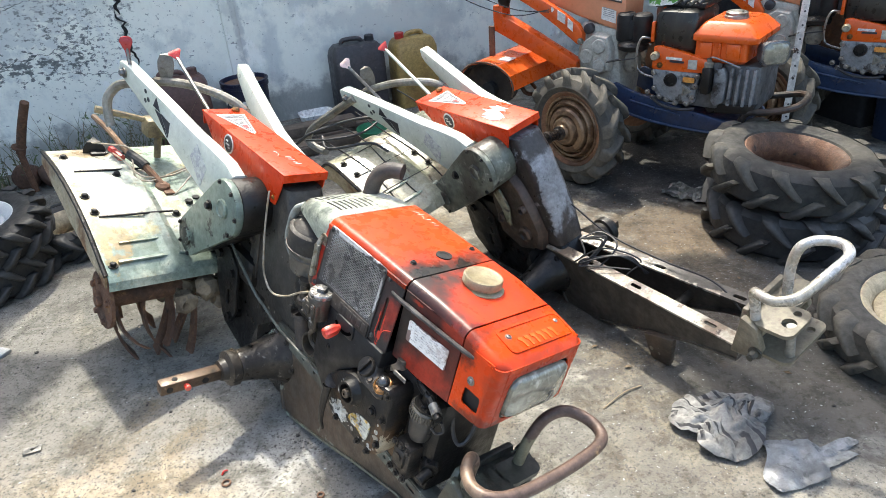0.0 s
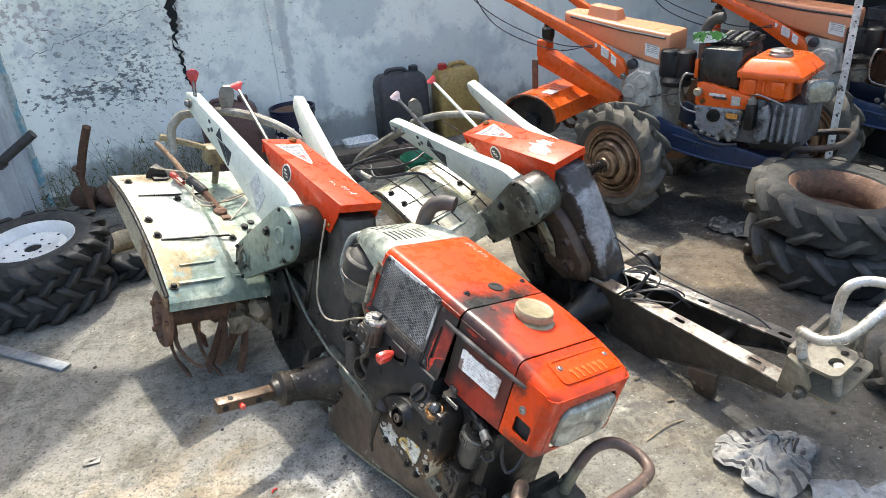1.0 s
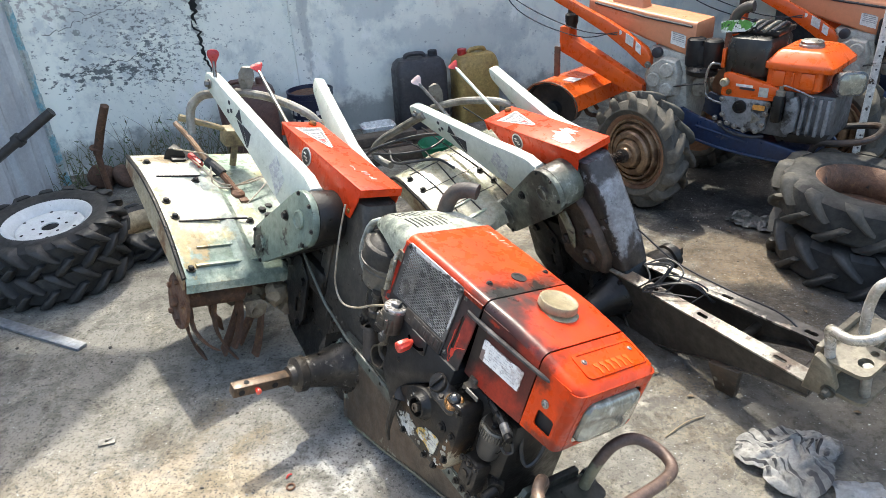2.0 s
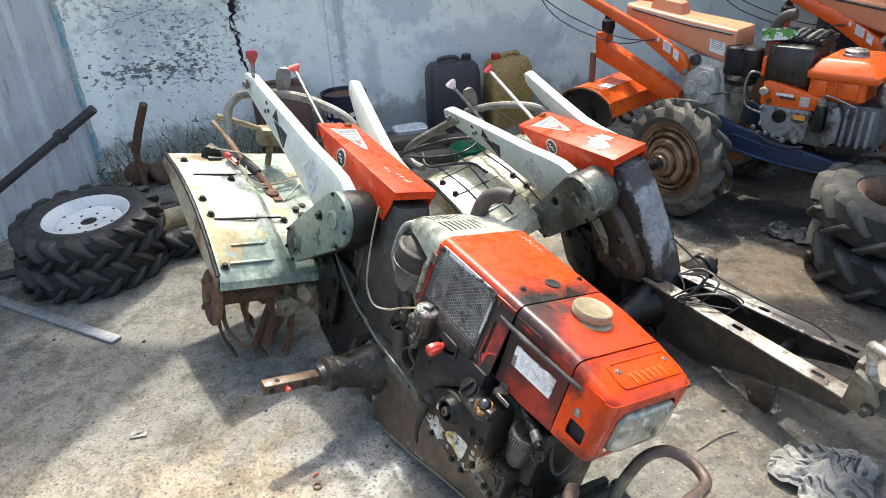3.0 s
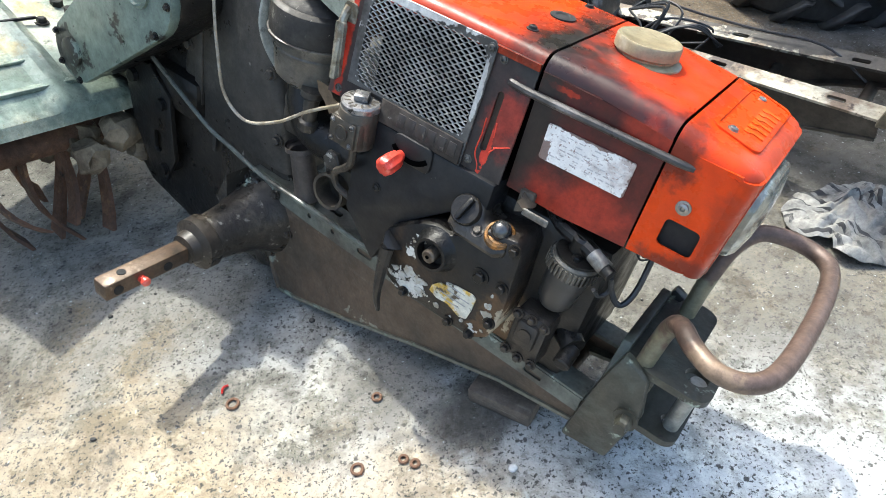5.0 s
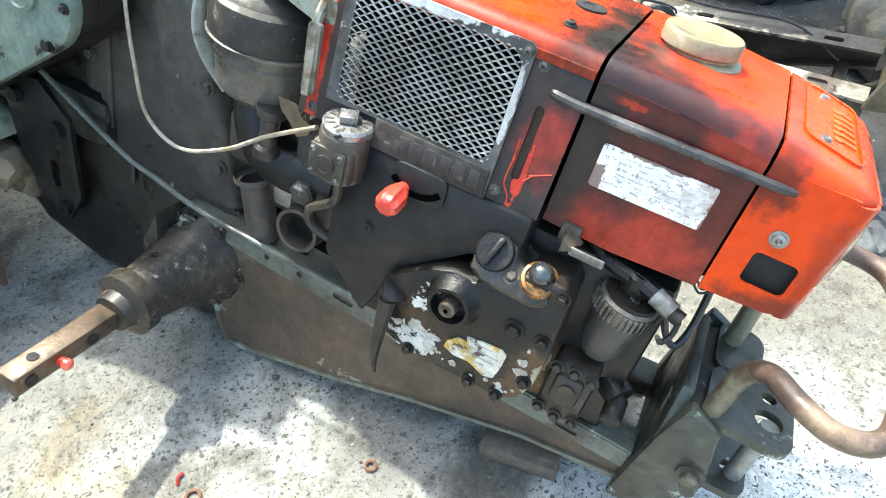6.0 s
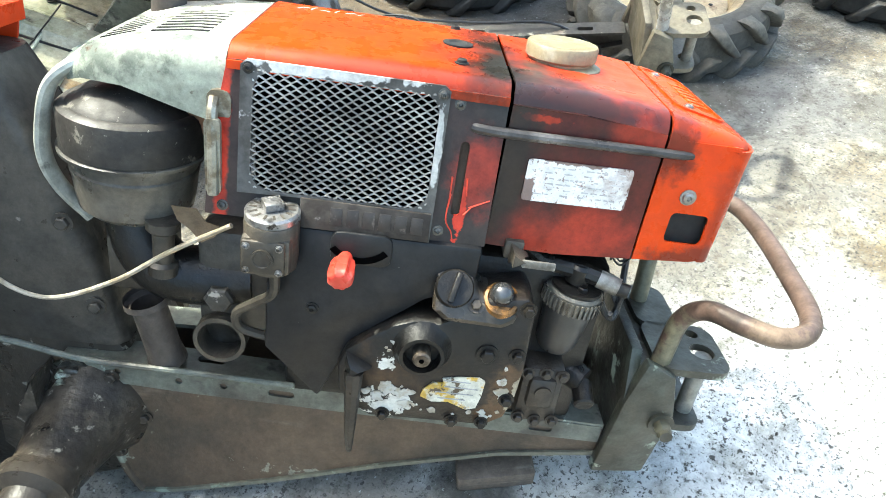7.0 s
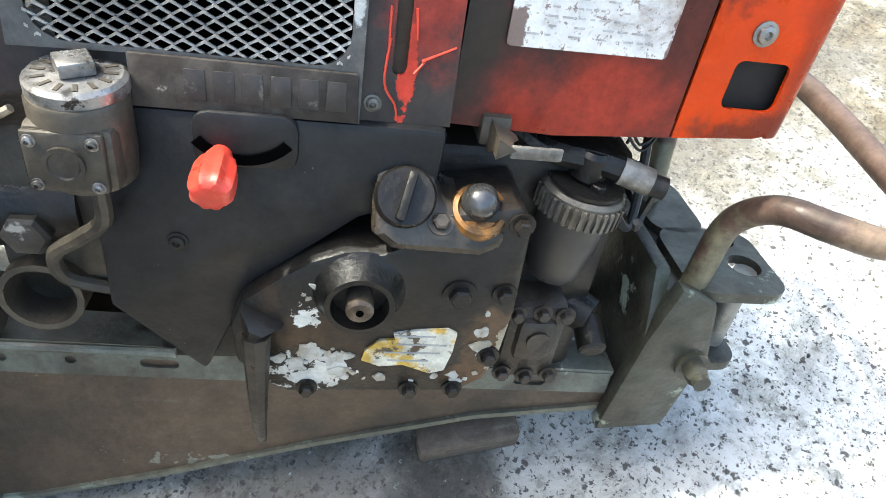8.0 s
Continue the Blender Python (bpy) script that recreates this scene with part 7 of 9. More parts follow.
M_FRAME_WORN = shade("chipped_cream_flange", (0.40, 0.37, 0.29), 0.45, second=(0.17, 0.125, 0.085), second_at=(12, 0.44, 0.56), stains=[((0.055, 0.038, 0.03), 18, 0.53, 0.58), (GRIME, 50, 0.62, 0.68)], bump=0.2, spots=[((0.045, 0.040, 0.034), (0.06, 0.085, 0.144), (0.36, 0.06, 0.1), 16, 0.06, 0.95)])
M_FLANGE = shade("grey_green_worn_flange", (0.125, 0.132, 0.108), 0.5, second=(0.065, 0.062, 0.050), second_at=(12, 0.42, 0.62), stains=[((0.36, 0.40, 0.34), 30, 0.64, 0.70), (GRIME, 22, 0.6, 0.72)], bump=0.2)
M_LIP = shade("pale_green_worn_lip", (0.12, 0.115, 0.085), 0.55, second=(0.22, 0.25, 0.19), second_at=(22, 0.57, 0.63), stains=[((0.06, 0.05, 0.04), 20, 0.55, 0.68)], bump=0.2)
M_FRAME_B = shade("dark_brown_stripped_frame", (0.034, 0.028, 0.022), 0.55, second=(0.07, 0.06, 0.046), second_at=(9, 0.45, 0.65), stains=[(GRIME, 14, 0.58, 0.72)], bump=0.2)
M_FRAME_CREAM = shade("dirty_cream_bracket", (0.19, 0.165, 0.115), 0.5, second=(0.13, 0.112, 0.078), second_at=(14, 0.42, 0.62), stains=[((0.08, 0.06, 0.04), 26, 0.6, 0.72)], bump=0.2)
M_KNOB_FADED = shade("faded_pink_knob", (0.62, 0.40, 0.36), 0.5, second=(0.7, 0.6, 0.56), bump=0.05)


M_HUB = shade("oily_dusty_casting", (0.034, 0.028, 0.022), 0.38, second=(0.10, 0.082, 0.062), second_at=(8, 0.48, 0.64), stains=[((0.012, 0.011, 0.010), 9, 0.52, 0.62), ((0.26, 0.24, 0.20), 44, 0.60, 0.68)], bump=0.3, spec=0.35)
M_COLUMN = shade("dusty_black_chain_case", (0.034, 0.031, 0.027), 0.42, second=(0.062, 0.055, 0.046), second_at=(7, 0.42, 0.62), stains=[((0.10, 0.088, 0.068), 14, 0.58, 0.70, (1, 1, 0.25)), ((0.22, 0.20, 0.17), 50, 0.70, 0.76)], bump=0.2, spec=0.35)
# ---- complete red tiller ----
tiller = thing("power_tiller", "red and white power tiller without wheels, oily and worn", "power tiller", A_AT)
build_chassis(tiller, M_FRAME, M_FRAME_GREEN, M_FLANGE, M_LIP)
bm = B()
slab(bm, "xz", [(-0.462, 0.136), (-0.455, 0.1435), (0.222, 0.1435), (0.223, 0.118), (-0.02, 0.112), (-0.30, 0.108), (-0.45, 0.110)], -0.0072, -0.0042, [circle(x, z, 0.0048, 10) for x, z in ((-0.395, 0.128), (-0.318, 0.126), (-0.262, 0.127), (0.05, 0.130))] + [rrect(-0.205, -0.172, 0.122, 0.132, 0.0045, 3), rrect(0.13, 0.16, 0.124, 0.133, 0.004, 3)])
band = part("rail_band", splay(bm, -1), M_FLANGE, tiller, "grey-green worn rail edge with punched holes")
bm = B()
bolt(bm, (-0.448, -0.0600, 0.118), (0, -1, 0), 0.014, 0.012)
part("bolt", bm, M_SCREW, band)
build_bumper(tiller, M_RUST_BAR)
build_gear_train(tiller, M_HUB, M_COLUMN)
build_cover(tiller)
build_arms(tiller)
build_side_gear(tiller)
build_rotary(tiller)
build_handles(tiller, "a")
build_lever(tiller, (-1.200, -0.180, 0.575), (-1.222, -0.186, 0.640), 0.006, M_KNOB_RED, "long")
build_lever(tiller, (-0.985, -0.03, 0.52), (-1.215, -0.045, 0.622), 0.0055, M_KNOB_RED)
build_engine(tiller)
build_hood_gear(tiller)

M_HOOD_CREAM = shade("worn_cream_green_paint", (0.34, 0.32, 0.225), 0.30, second=(0.19, 0.195, 0.13), second_at=(5, 0.42, 0.60), stains=[((0.20, 0.14, 0.07), 9, 0.54, 0.66, (0.4, 2, 1)), ((0.05, 0.040, 0.028), 12, 0.58, 0.68, (0.4, 2, 1))], bump=0.12, coat=0.2)
M_RUST_OIL = shade("oily_rust_brown_casting", (0.040, 0.027, 0.020), 0.5, second=(0.085, 0.054, 0.036), second_at=(10, 0.46, 0.62), stains=[((0.19, 0.14, 0.09), 26, 0.64, 0.71), (GRIME, 12, 0.56, 0.66)], bump=0.35)
# ---- stripped red tiller: engine taken out ----
tiller_b = thing("power_tiller", "stripped power tiller with empty engine frame, peeling silver chain case", "power tiller", B_AT)
build_chassis(tiller_b, M_FRAME_B, M_FRAME_CREAM, M_FRAME_WORN, M_FRAME_B, 0.145)
build_bumper(tiller_b, M_BAR_BRIGHT, [(0.270, -0.078, 0.20), (0.264, -0.077, 0.29), (0.264, -0.080, 0.328), (0.285, -0.096, 0.344), (0.323, -0.098, 0.346), (0.358, -0.066, 0.355), (0.374, 0.016, 0.370), (0.383, 0.072, 0.385), (0.357, 0.094, 0.391), (0.315, 0.080, 0.392), (0.292, 0.048, 0.385), (0.283, 0.030, 0.340), (0.280, 0.026, 0.27), (0.280, 0.026, 0.20)])
build_gear_train(tiller_b, M_OILY, M_SILVER_FLAKE, False, 0.25)
bm = B()
loft(bm, [[Vector((-0.53 + (x + 0.53) * f, y, 0.26 + (z - 0.26) * f)) for x, z in ((-0.64, 0.14), (-0.56, 0.10), (-0.45, 0.13), (-0.43, 0.20), (-0.455, 0.28), (-0.50, 0.36), (-0.56, 0.42), (-0.62, 0.40), (-0.65, 0.28))] for y, f in ((-0.050, 1.0), (-0.072, 0.97), (-0.082, 0.86))])
jitter(bm, 0.006, 26)
_side = part("side_casting", bm, M_RUST_OIL, tiller_b, "rusty brown casting beside the chain case")
for x, z, r in ((-0.60, 0.355, 0.020), (-0.50, 0.19, 0.026), (-0.49, 0.285, 0.015), (-0.60, 0.22, 0.018)):
    bm = B()
    lathe(bm, (x, -0.080, z), (0, -1, 0), [(r, 0), (r, 0.012), (r * 0.7, 0.018), (r * 0.6, 0.010), (0, 0.010)], 16)
    part("boss", bm, M_RUST_OIL, _side)
bm = B()
slab(bm, "xz", [(-0.615, 0.31), (-0.585, 0.33), (-0.555, 0.27), (-0.560, 0.20), (-0.580, 0.21), (-0.590, 0.26)], -0.092, -0.084, bev=0.002)
jitter(bm, 0.003, 40)
part("cream_bracket", bm, M_HOOD_CREAM, _side)
build_cover(tiller_b, worn=True)
build_arms(tiller_b)
build_side_gear(tiller_b, flaky=True)
build_rotary(tiller_b, 0.282, 0.275, tines=False, y_left=0.07, mat=M_HOOD_CREAM, back=-1.26)
build_handles(tiller_b, "b")
build_lever(tiller_b, (-1.10, -0.10, 0.50), (-1.25, -0.135, 0.66), 0.006, M_KNOB_FADED)
build_lever(tiller_b, (-0.97, 0.0, 0.53), (-1.25, 0.03, 0.655), 0.006, M_KNOB_RED, rod=M_WHITE)


# ---- wheels ----
M_RUST_DARK = shade("dark_red_rust", (0.070, 0.034, 0.022), 0.85, second=(0.032, 0.020, 0.015), second_at=(14, 0.42, 0.62), stains=[((0.14, 0.095, 0.06), 26, 0.62, 0.74)], bump=0.35)
M_RUBBER_PILE = shade("grey_dusty_tyre_rubber", (0.030, 0.029, 0.026), 0.78, second=(0.072, 0.065, 0.051), second_at=(6, 0.44, 0.66), stains=[((0.02, 0.02, 0.02), 18, 0.56, 0.72)], bump=0.25, bump_scale=90)
def build_tyre(root, R, width, rim_r, mat_tyre, mat_rim=None, dish="disc", lugs=18, seed=0):
    """A lug tyre lying flat, its axis upwards, centred on its middle plane."""
    h = width / 2
    Rc = R - 0.030
    prof = [(rim_r, -h * 0.62), (rim_r + 0.012, -h * 0.86), (rim_r + (Rc - rim_r) * 0.45, -h), (Rc - 0.022, -h * 0.92), (Rc - 0.004, -h * 0.7), (Rc, -h * 0.3), (Rc, h * 0.3), (Rc - 0.004, h * 0.7), (Rc - 0.022, h * 0.92), (rim_r + (Rc - rim_r) * 0.45, h), (rim_r + 0.012, h * 0.86), (rim_r, h * 0.62)]
    bm = B()
    lathe(bm, (0, 0, 0), (0, 0, 1), prof + prof[:1], 48, close=False)
    rnd = random.Random(seed)
    forms = []
    for side in (1, -1):
        for _ in range(2):
            lug = B()
            secs = []
            for f, dz, da in ((0.0, 0.02, 0.0), (0.45, 0.50, -0.10), (0.8, 0.86, -0.165), (1.0, 0.98, -0.185)):
                a = da * 18 / lugs * (0.26 / R) * 1.25
                z = side * h * dz
                r_out = (R - rnd.uniform(0, 0.003) if f < 0.75 else R - 0.008) if f < 0.95 else R - 0.026
                r_in = Rc - 0.012 - 0.014 * f
                wd = 0.013 + 0.009 * f
                loop = []
                for rr, ww in ((r_in, wd * 1.5), (r_out - 0.004, wd * 1.0), (r_out, wd * 0.65), (r_out, -wd * 0.65), (r_out - 0.004, -wd * 1.0), (r_in, -wd * 1.5)):
                    aa = a + ww / R
                    loop.append(Vector((rr * math.cos(aa), rr * math.sin(aa), z)))
                secs.append(loop)
            loft(lug, secs)
            forms.append(lug)
    tyre = part("tyre", bm, mat_tyre, root, "lugged rubber tractor tyre")
    for q, lug in enumerate(forms):
        me = finish(lug, "lug", 75)
        me.materials.append(mat_tyre)
        for k in range(lugs):
            if k % 2 == q % 2:
                ob = new("lug", me)
                ob.parent = root if root.parent else tyre
                ob.matrix_local = Matrix.Rotation(2 * math.pi * (k + 0.5 * (q > 1)) / lugs, 4, "Z")
    if mat_rim:
        bm = B()
        z0 = h * 0.62
        lathe(bm, (0, 0, 0), (0, 0, 1), [(rim_r + 0.010, -z0 - 0.008), (rim_r + 0.010, -z0), (rim_r - 0.008, -z0 + 0.006), (rim_r - 0.026, -z0 + 0.03), (rim_r - 0.026, z0 - 0.03), (rim_r - 0.008, z0 - 0.006), (rim_r + 0.010, z0), (rim_r + 0.012, z0 + 0.010), (rim_r + 0.004, z0 + 0.012), (rim_r - 0.014, z0 + 0.002), (rim_r - 0.031, z0 - 0.030), (rim_r - 0.031, -z0 + 0.03), (rim_r - 0.014, -z0 - 0.002)], 48)
        rim = part("rim", bm, mat_rim, root, "pressed steel wheel rim")
        if dish == "disc":
            bm = B()
            lathe(bm, (0, 0, z0 - 0.025), (0, 0, 1), [(rim_r - 0.028, -0.004), (rim_r - 0.030, 0.004), (rim_r - 0.048, 0.012), (0.085, 0.010), (0.075, 0.004), (0.032, 0.004), (0.032, -0.002), (0.075, -0.002), (rim_r - 0.05, 0.004)], 40, close=False)
            part("disc", bm, mat_rim, rim)
            bm = B()
            lathe(bm, (0, 0, z0 - 0.028), (0, 0, 1), [(0.034, 0), (0.034, 0.001), (0, 0.001)], 24)
            for k in range(6):
                a = k * math.pi / 3 + 0.3
                lathe(bm, (0.058 * math.cos(a), 0.058 * math.sin(a), z0 - 0.0205), (0, 0, 1), [(0.006, 0), (0.006, 0.001), (0, 0.001)], 10)
                b2 = a + 0.5
                lathe(bm, (0.105 * math.cos(b2), 0.105 * math.sin(b2), z0 - 0.0135), (0, 0, 1), [(0.006, 0), (0.006, 0.001), (0, 0.001)], 10)
            part("hole", bm, M_BLACK, rim)
    return root


def tyre_at(label, m, R, width, rim_r, mat_tyre, mat_rim=None, dish="disc", lugs=18, seed=0, group=""):
    root = thing("wheel" if mat_rim else "tyre", label, "wheel" if mat_rim else "tyre", m, group)
    return build_tyre(root, R, width, rim_r, mat_tyre, mat_rim, dish, lugs, seed)


# pile beside the sheet wall
tyre_at("black lugged wheel lying under a white-rimmed one", pose(-1.67, 2.07, 0.070, 0, 0, 20), 0.280, 0.138, 0.150, M_RUBBER, M_RIM_WHITE, "disc", 17, 1, "wheels piled by the sheet wall")
tyre_at("lugged wheel with white steel rim on top of a pile", pose(-1.655, 2.08, 0.202, 3, -4, 75), 0.278, 0.132, 0.152, M_RUBBER, M_RIM_WHITE, "disc", 17, 2, "wheels piled by the sheet wall")
tyre_at("small lugged wheel with rusty cream rim lying on the floor", pose(-1.47, 2.37, 0.062, 2, 0, 0), 0.215, 0.12, 0.115, M_RUBBER, M_RIM_BEIGE, "ring", 14, 3, "wheels piled by the sheet wall")
# pile by the post
tyre_at("black lugged tyre at the bottom of a pile", pose(1.345, 2.385, 0.084, 2, 0, 0), 0.312, 0.165, 0.175, M_RUBBER, None, "", 13, 4, "tyres piled by the post")
tyre_at("dusty lugged wheel with rusty rim on top of a pile", pose(1.325, 2.40, 0.240, 5, 3, 33), 0.308, 0.150, 0.165, M_RUBBER_PILE, M_RUST, "ring", 13, 5, "tyres piled by the post")
bm = B()
lathe(bm, (0, 0, -0.085), (0, 0, 1), [(0.150, 0.02), (0.145, 0.032), (0.10, 0.036), (0.092, 0.048), (0.05, 0.050), (0.046, 0.030), (0, 0.030)], 30)
_rust_disc = part("wheel_disc", bm, M_RUST_DARK, None, "")
_rust_disc.matrix_world = pose(1.325, 2.40, 0.240, 5, 3, 33)
tagged(_rust_disc, "rusty dished wheel disc inside a dusty tyre", "wheel disc")
# wheels near the stripped tiller's bumper
tyre_at("worn lugged wheel with beige rim lying flat", pose(1.475, 1.665, 0.078, 2, -3, 0), 0.300, 0.150, 0.180, M_RUBBER_DUST, M_RIM_BEIGE, "disc", 16, 6)
tyre_at("black lugged tyre lying on the concrete", pose(2.21, 1.31, 0.08, 0, 0, 0), 0.315, 0.155, 0.18, M_RUBBER, M_RIM_BEIGE, "ring", 16, 7)


# ---- cans and buckets along the wall ----
def build_can(label, m, w, d, h, mat, cap_mat, handle_mid=True):
    root = thing("jerrycan", label, "jerrycan", m, "cans along the wall")
    bm = B()
    secs = []
    for z, f, r in ((0, 0.94, 0.02), (0.012, 1.0, 0.03), (h * 0.5, 1.0, 0.035), (h * 0.80, 1.0, 0.04), (h * 0.89, 0.94, 0.04), (h * 0.94, 0.80, 0.03), (h * 0.955, 0.55, 0.03)):
        dd = d * (1.0 if z < h * 0.85 else 0.85)
        secs.append([Vector((u, v, z)) for u, v in rrect(-w / 2 * f, w / 2 * f, -dd / 2 * min(f + 0.04, 1), dd / 2 * min(f + 0.04, 1), r, 4)])
    loft(bm, secs)
    jitter(bm, 0.004, 9, w * 10)
    part("body", bm, mat, root)
    bm = B()
    tube(bm, [(-w * 0.26, 0, h * 0.93), (-w * 0.24, 0, h * 0.985), (-w * 0.16, 0, h), (0.0, 0, h), (w * 0.10, 0, h * 0.985), (w * 0.14, 0, h * 0.93)], 0.013, 10, 5)
    part("handle", bm, mat, root)
    bm = B()
    lathe(bm, (w * 0.29, 0, h * 0.92), (0, 0, 1), [(0.028, 0), (0.028, 0.04), (0.024, 0.045), (0, 0.045)], 16)
    part("cap", bm, cap_mat, root)
    return root


build_can("dark grey plastic jerrycan standing against the wall", pose(-0.575, 3.99, 0, 0, 0, 27), 0.31, 0.19, 0.44, M_PLASTIC_DARK, M_INK)
build_can("oily yellow plastic jerrycan standing against the wall", pose(-0.265, 4.16, 0, 0, 0, 212), 0.27, 0.18, 0.425, M_PLASTIC_YELLOW, M_KNOB_RED)
build_can("maroon plastic jerrycan standing against the wall", pose(-1.435, 3.46, 0, 0, 0, 24), 0.31, 0.19, 0.425, M_PLASTIC_MAROON, M_PLASTIC_MAROON)


def build_bucket():
    root = thing("bucket", "navy blue oil bucket with white print and no lid", "bucket", pose(-1.145, 3.66, 0, 0, 0, 10))
    bm = B()
    lathe(bm, (0, 0, 0), (0, 0, 1), [(0.105, 0), (0.108, 0.005), (0.124, 0.285), (0.131, 0.288), (0.131, 0.300), (0.126, 0.302), (0.126, 0.312), (0.132, 0.314), (0.132, 0.322), (0.122, 0.324), (0.118, 0.30), (0.104, 0.02), (0, 0.02)], 36, close=False)
    part("shell", bm, M_BUCKET, root)
    bm = B()
    rnd = random.Random(8)
    for r, z in ((0, 0.215), (1, 0.165)):
        for k in range(5):
            a = radians(-150 + 22 * k + 8 * r)
            rr = 0.1075 + 0.0165 * z / 0.285 + 0.0012
            tm = Matrix.Translation((rr * math.cos(a), rr * math.sin(a), z)) @ Matrix.Rotation(a, 4, "Z")
            box(bm, -0.001, 0.001, -0.016, 0.012 - 0.006 * (k % 2), -0.014, 0.012, 0, tm)
    part("print", bm, M_LABEL_CLEAN, root)
    bm = B()
    lathe(bm, (0, 0, 0.30), (0, 0, 1), [(0.117, 0), (0.117, 0.002), (0, 0.002)], 30)
    part("dregs", bm, M_RUST, root, "rusty brown sludge in the bucket")


build_bucket()


def build_green_pots():
    for m, s, lab in ((pose(-0.36, 3.28, 0, 0, 0, 0), 1.0, "green plastic basin on the floor by the wall"), (pose(-0.30, 3.16, 0.0, 0, 0, 0), 0.8, "small green plastic bowl among the timbers")):
        bm = B()
        lathe(bm, (0, 0, 0), (0, 0, 1), [(0.05 * s, 0), (0.085 * s, 0.12 * s), (0.095 * s, 0.14 * s), (0.092 * s, 0.145 * s), (0.08 * s, 0.12 * s), (0.045 * s, 0.01), (0, 0.01)], 24, close=False)
        ob = part("basin", bm, M_GREEN_PLASTIC)
        ob.matrix_world = m
        tagged(ob, lab, "basin")


build_green_pots()


def build_timbers():
    rnd = random.Random(6)
    rows = [(-0.83, 3.42, 0.0, 30, 0.62, 0.10, 0.055), (-0.62, 3.40, 0.0, 26, 0.60, 0.09, 0.05), (-0.74, 3.53, 0.0, 31, 0.70, 0.11, 0.06), (-0.78, 3.47, 0.058, 28, 0.55, 0.10, 0.05), (-0.88, 3.22, 0.0, 33, 0.46, 0.09, 0.045)]
    for k, (x, y, z, yaw, ln, wd, h) in enumerate(rows):
        bm = B()
        box(bm, -ln / 2, ln / 2, -wd / 2, wd / 2, 0, h, 0.005)
        bmesh.ops.subdivide_edges(bm, edges=bm.edges[:], cuts=1)
        jitter(bm, 0.005, 14, k)
        ob = part("timber", bm, M_WOOD)
        ob.matrix_world = pose(x, y, z + 0.003, 0, 0, yaw)
        tagged(ob, "short weathered timber lying by the wall", "timber", "timbers by the wall")
    bm = B()
    loft(bm, [[Vector((u, v, z)) for u, v in rrect(-0.10 * f, 0.10 * f, -0.07 * f, 0.07 * f, 0.03, 4)] for z, f in ((0, 0.8), (0.07, 1.0), (0.075, 0.9), (0.015, 0.7))])
    ob = part("tray", bm, M_LABEL)
    ob.matrix_world = pose(-0.79, 3.74, 0.02, 0, 0, 28)
    tagged(ob, "grubby white plastic tray on the timbers", "tray")


build_timbers()


# ---- stake, pipes, bar, weeds by the corner ----
def build_corner():
    root = thing("plough_stake", "rusty iron stake with collar leaning on the wall", "stake", pose(-2.03, 2.93, 0))
    bm = B()
    tube(bm, [(0.005, 0, 0.0), (0.0, 0, 0.10), (0.0, 0, 0.22)], 0.016, 10, 3)
    tube(bm, [(0.0, 0, 0.20), (0.06, -0.005, 0.33), (0.125, -0.01, 0.45)], 0.022, 12, 3, 0.020)
    part("shaft", bm, M_RUST, root)
    bm = B()
    lathe(bm, (0.0, 0, 0.225), (0.3, 0, 1), [(0.03, 0), (0.034, 0.006), (0.03, 0.014)], 16)
    part("collar", bm, M_RUST, root)
    bm = B()
    tube(bm, [(-1.50, 2.10, 0.665), (-1.80, 1.97, 0.455), (-2.20, 1.80, 0.18), (-2.42, 1.70, 0.02)], 0.017, 12, 3)
    cyl(bm, (-1.615, 2.05, 0.585), (-1.635, 2.042, 0.571), 0.024)
    ob = part("handle_pipe", bm, M_WIRE_BLACK)
    tagged(ob, "black rubber-gripped handle pipe propped from the floor", "pipe")
    bm = B()
    box(bm, 0, 0.80, -0.02, 0.02, 0.001, 0.012, 0.002)
    ob = part("flat_bar", bm, M_BAR)
    ob.matrix_world = pose(-1.272, 1.625, 0.0, 0, 0, 164.5)
    tagged(ob, "long grey-blue steel flat bar on the floor", "bar")
    bm = B()
    tube(bm, [(-2.02, 1.93, 0.03), (-1.86, 2.03, 0.045), (-1.78, 2.10, 0.05)], 0.018, 10, 3)
    ob = part("rod", bm, M_WIRE_BLACK)
    tagged(ob, "short dark rod on the floor beside the wheels", "rod")
    bm = B()
    for c, r in (((-2.10, 3.0, 0.05), 0.07), ((-1.98, 3.02, 0.04), 0.06)):
        bmesh.ops.create_icosphere(bm, subdivisions=3, radius=r, matrix=Matrix.Translation(c))
    jitter(bm, 0.03, 9)
    for v in bm.verts:
        v.co.z = max(v.co.z, 0.0)
    ob = part("clay_lump", bm, M_RED_CLAY)
    tagged(ob, "brown lumps of soil and broken clay at the wall foot", "rubble", kind="stuff")


M_BAR = shade("grey_blue_steel_bar", (0.22, 0.24, 0.27), 0.5, 0.4, second=(0.34, 0.33, 0.31), second_at=(3, 0.42, 0.62), bump=0.15)
build_corner()


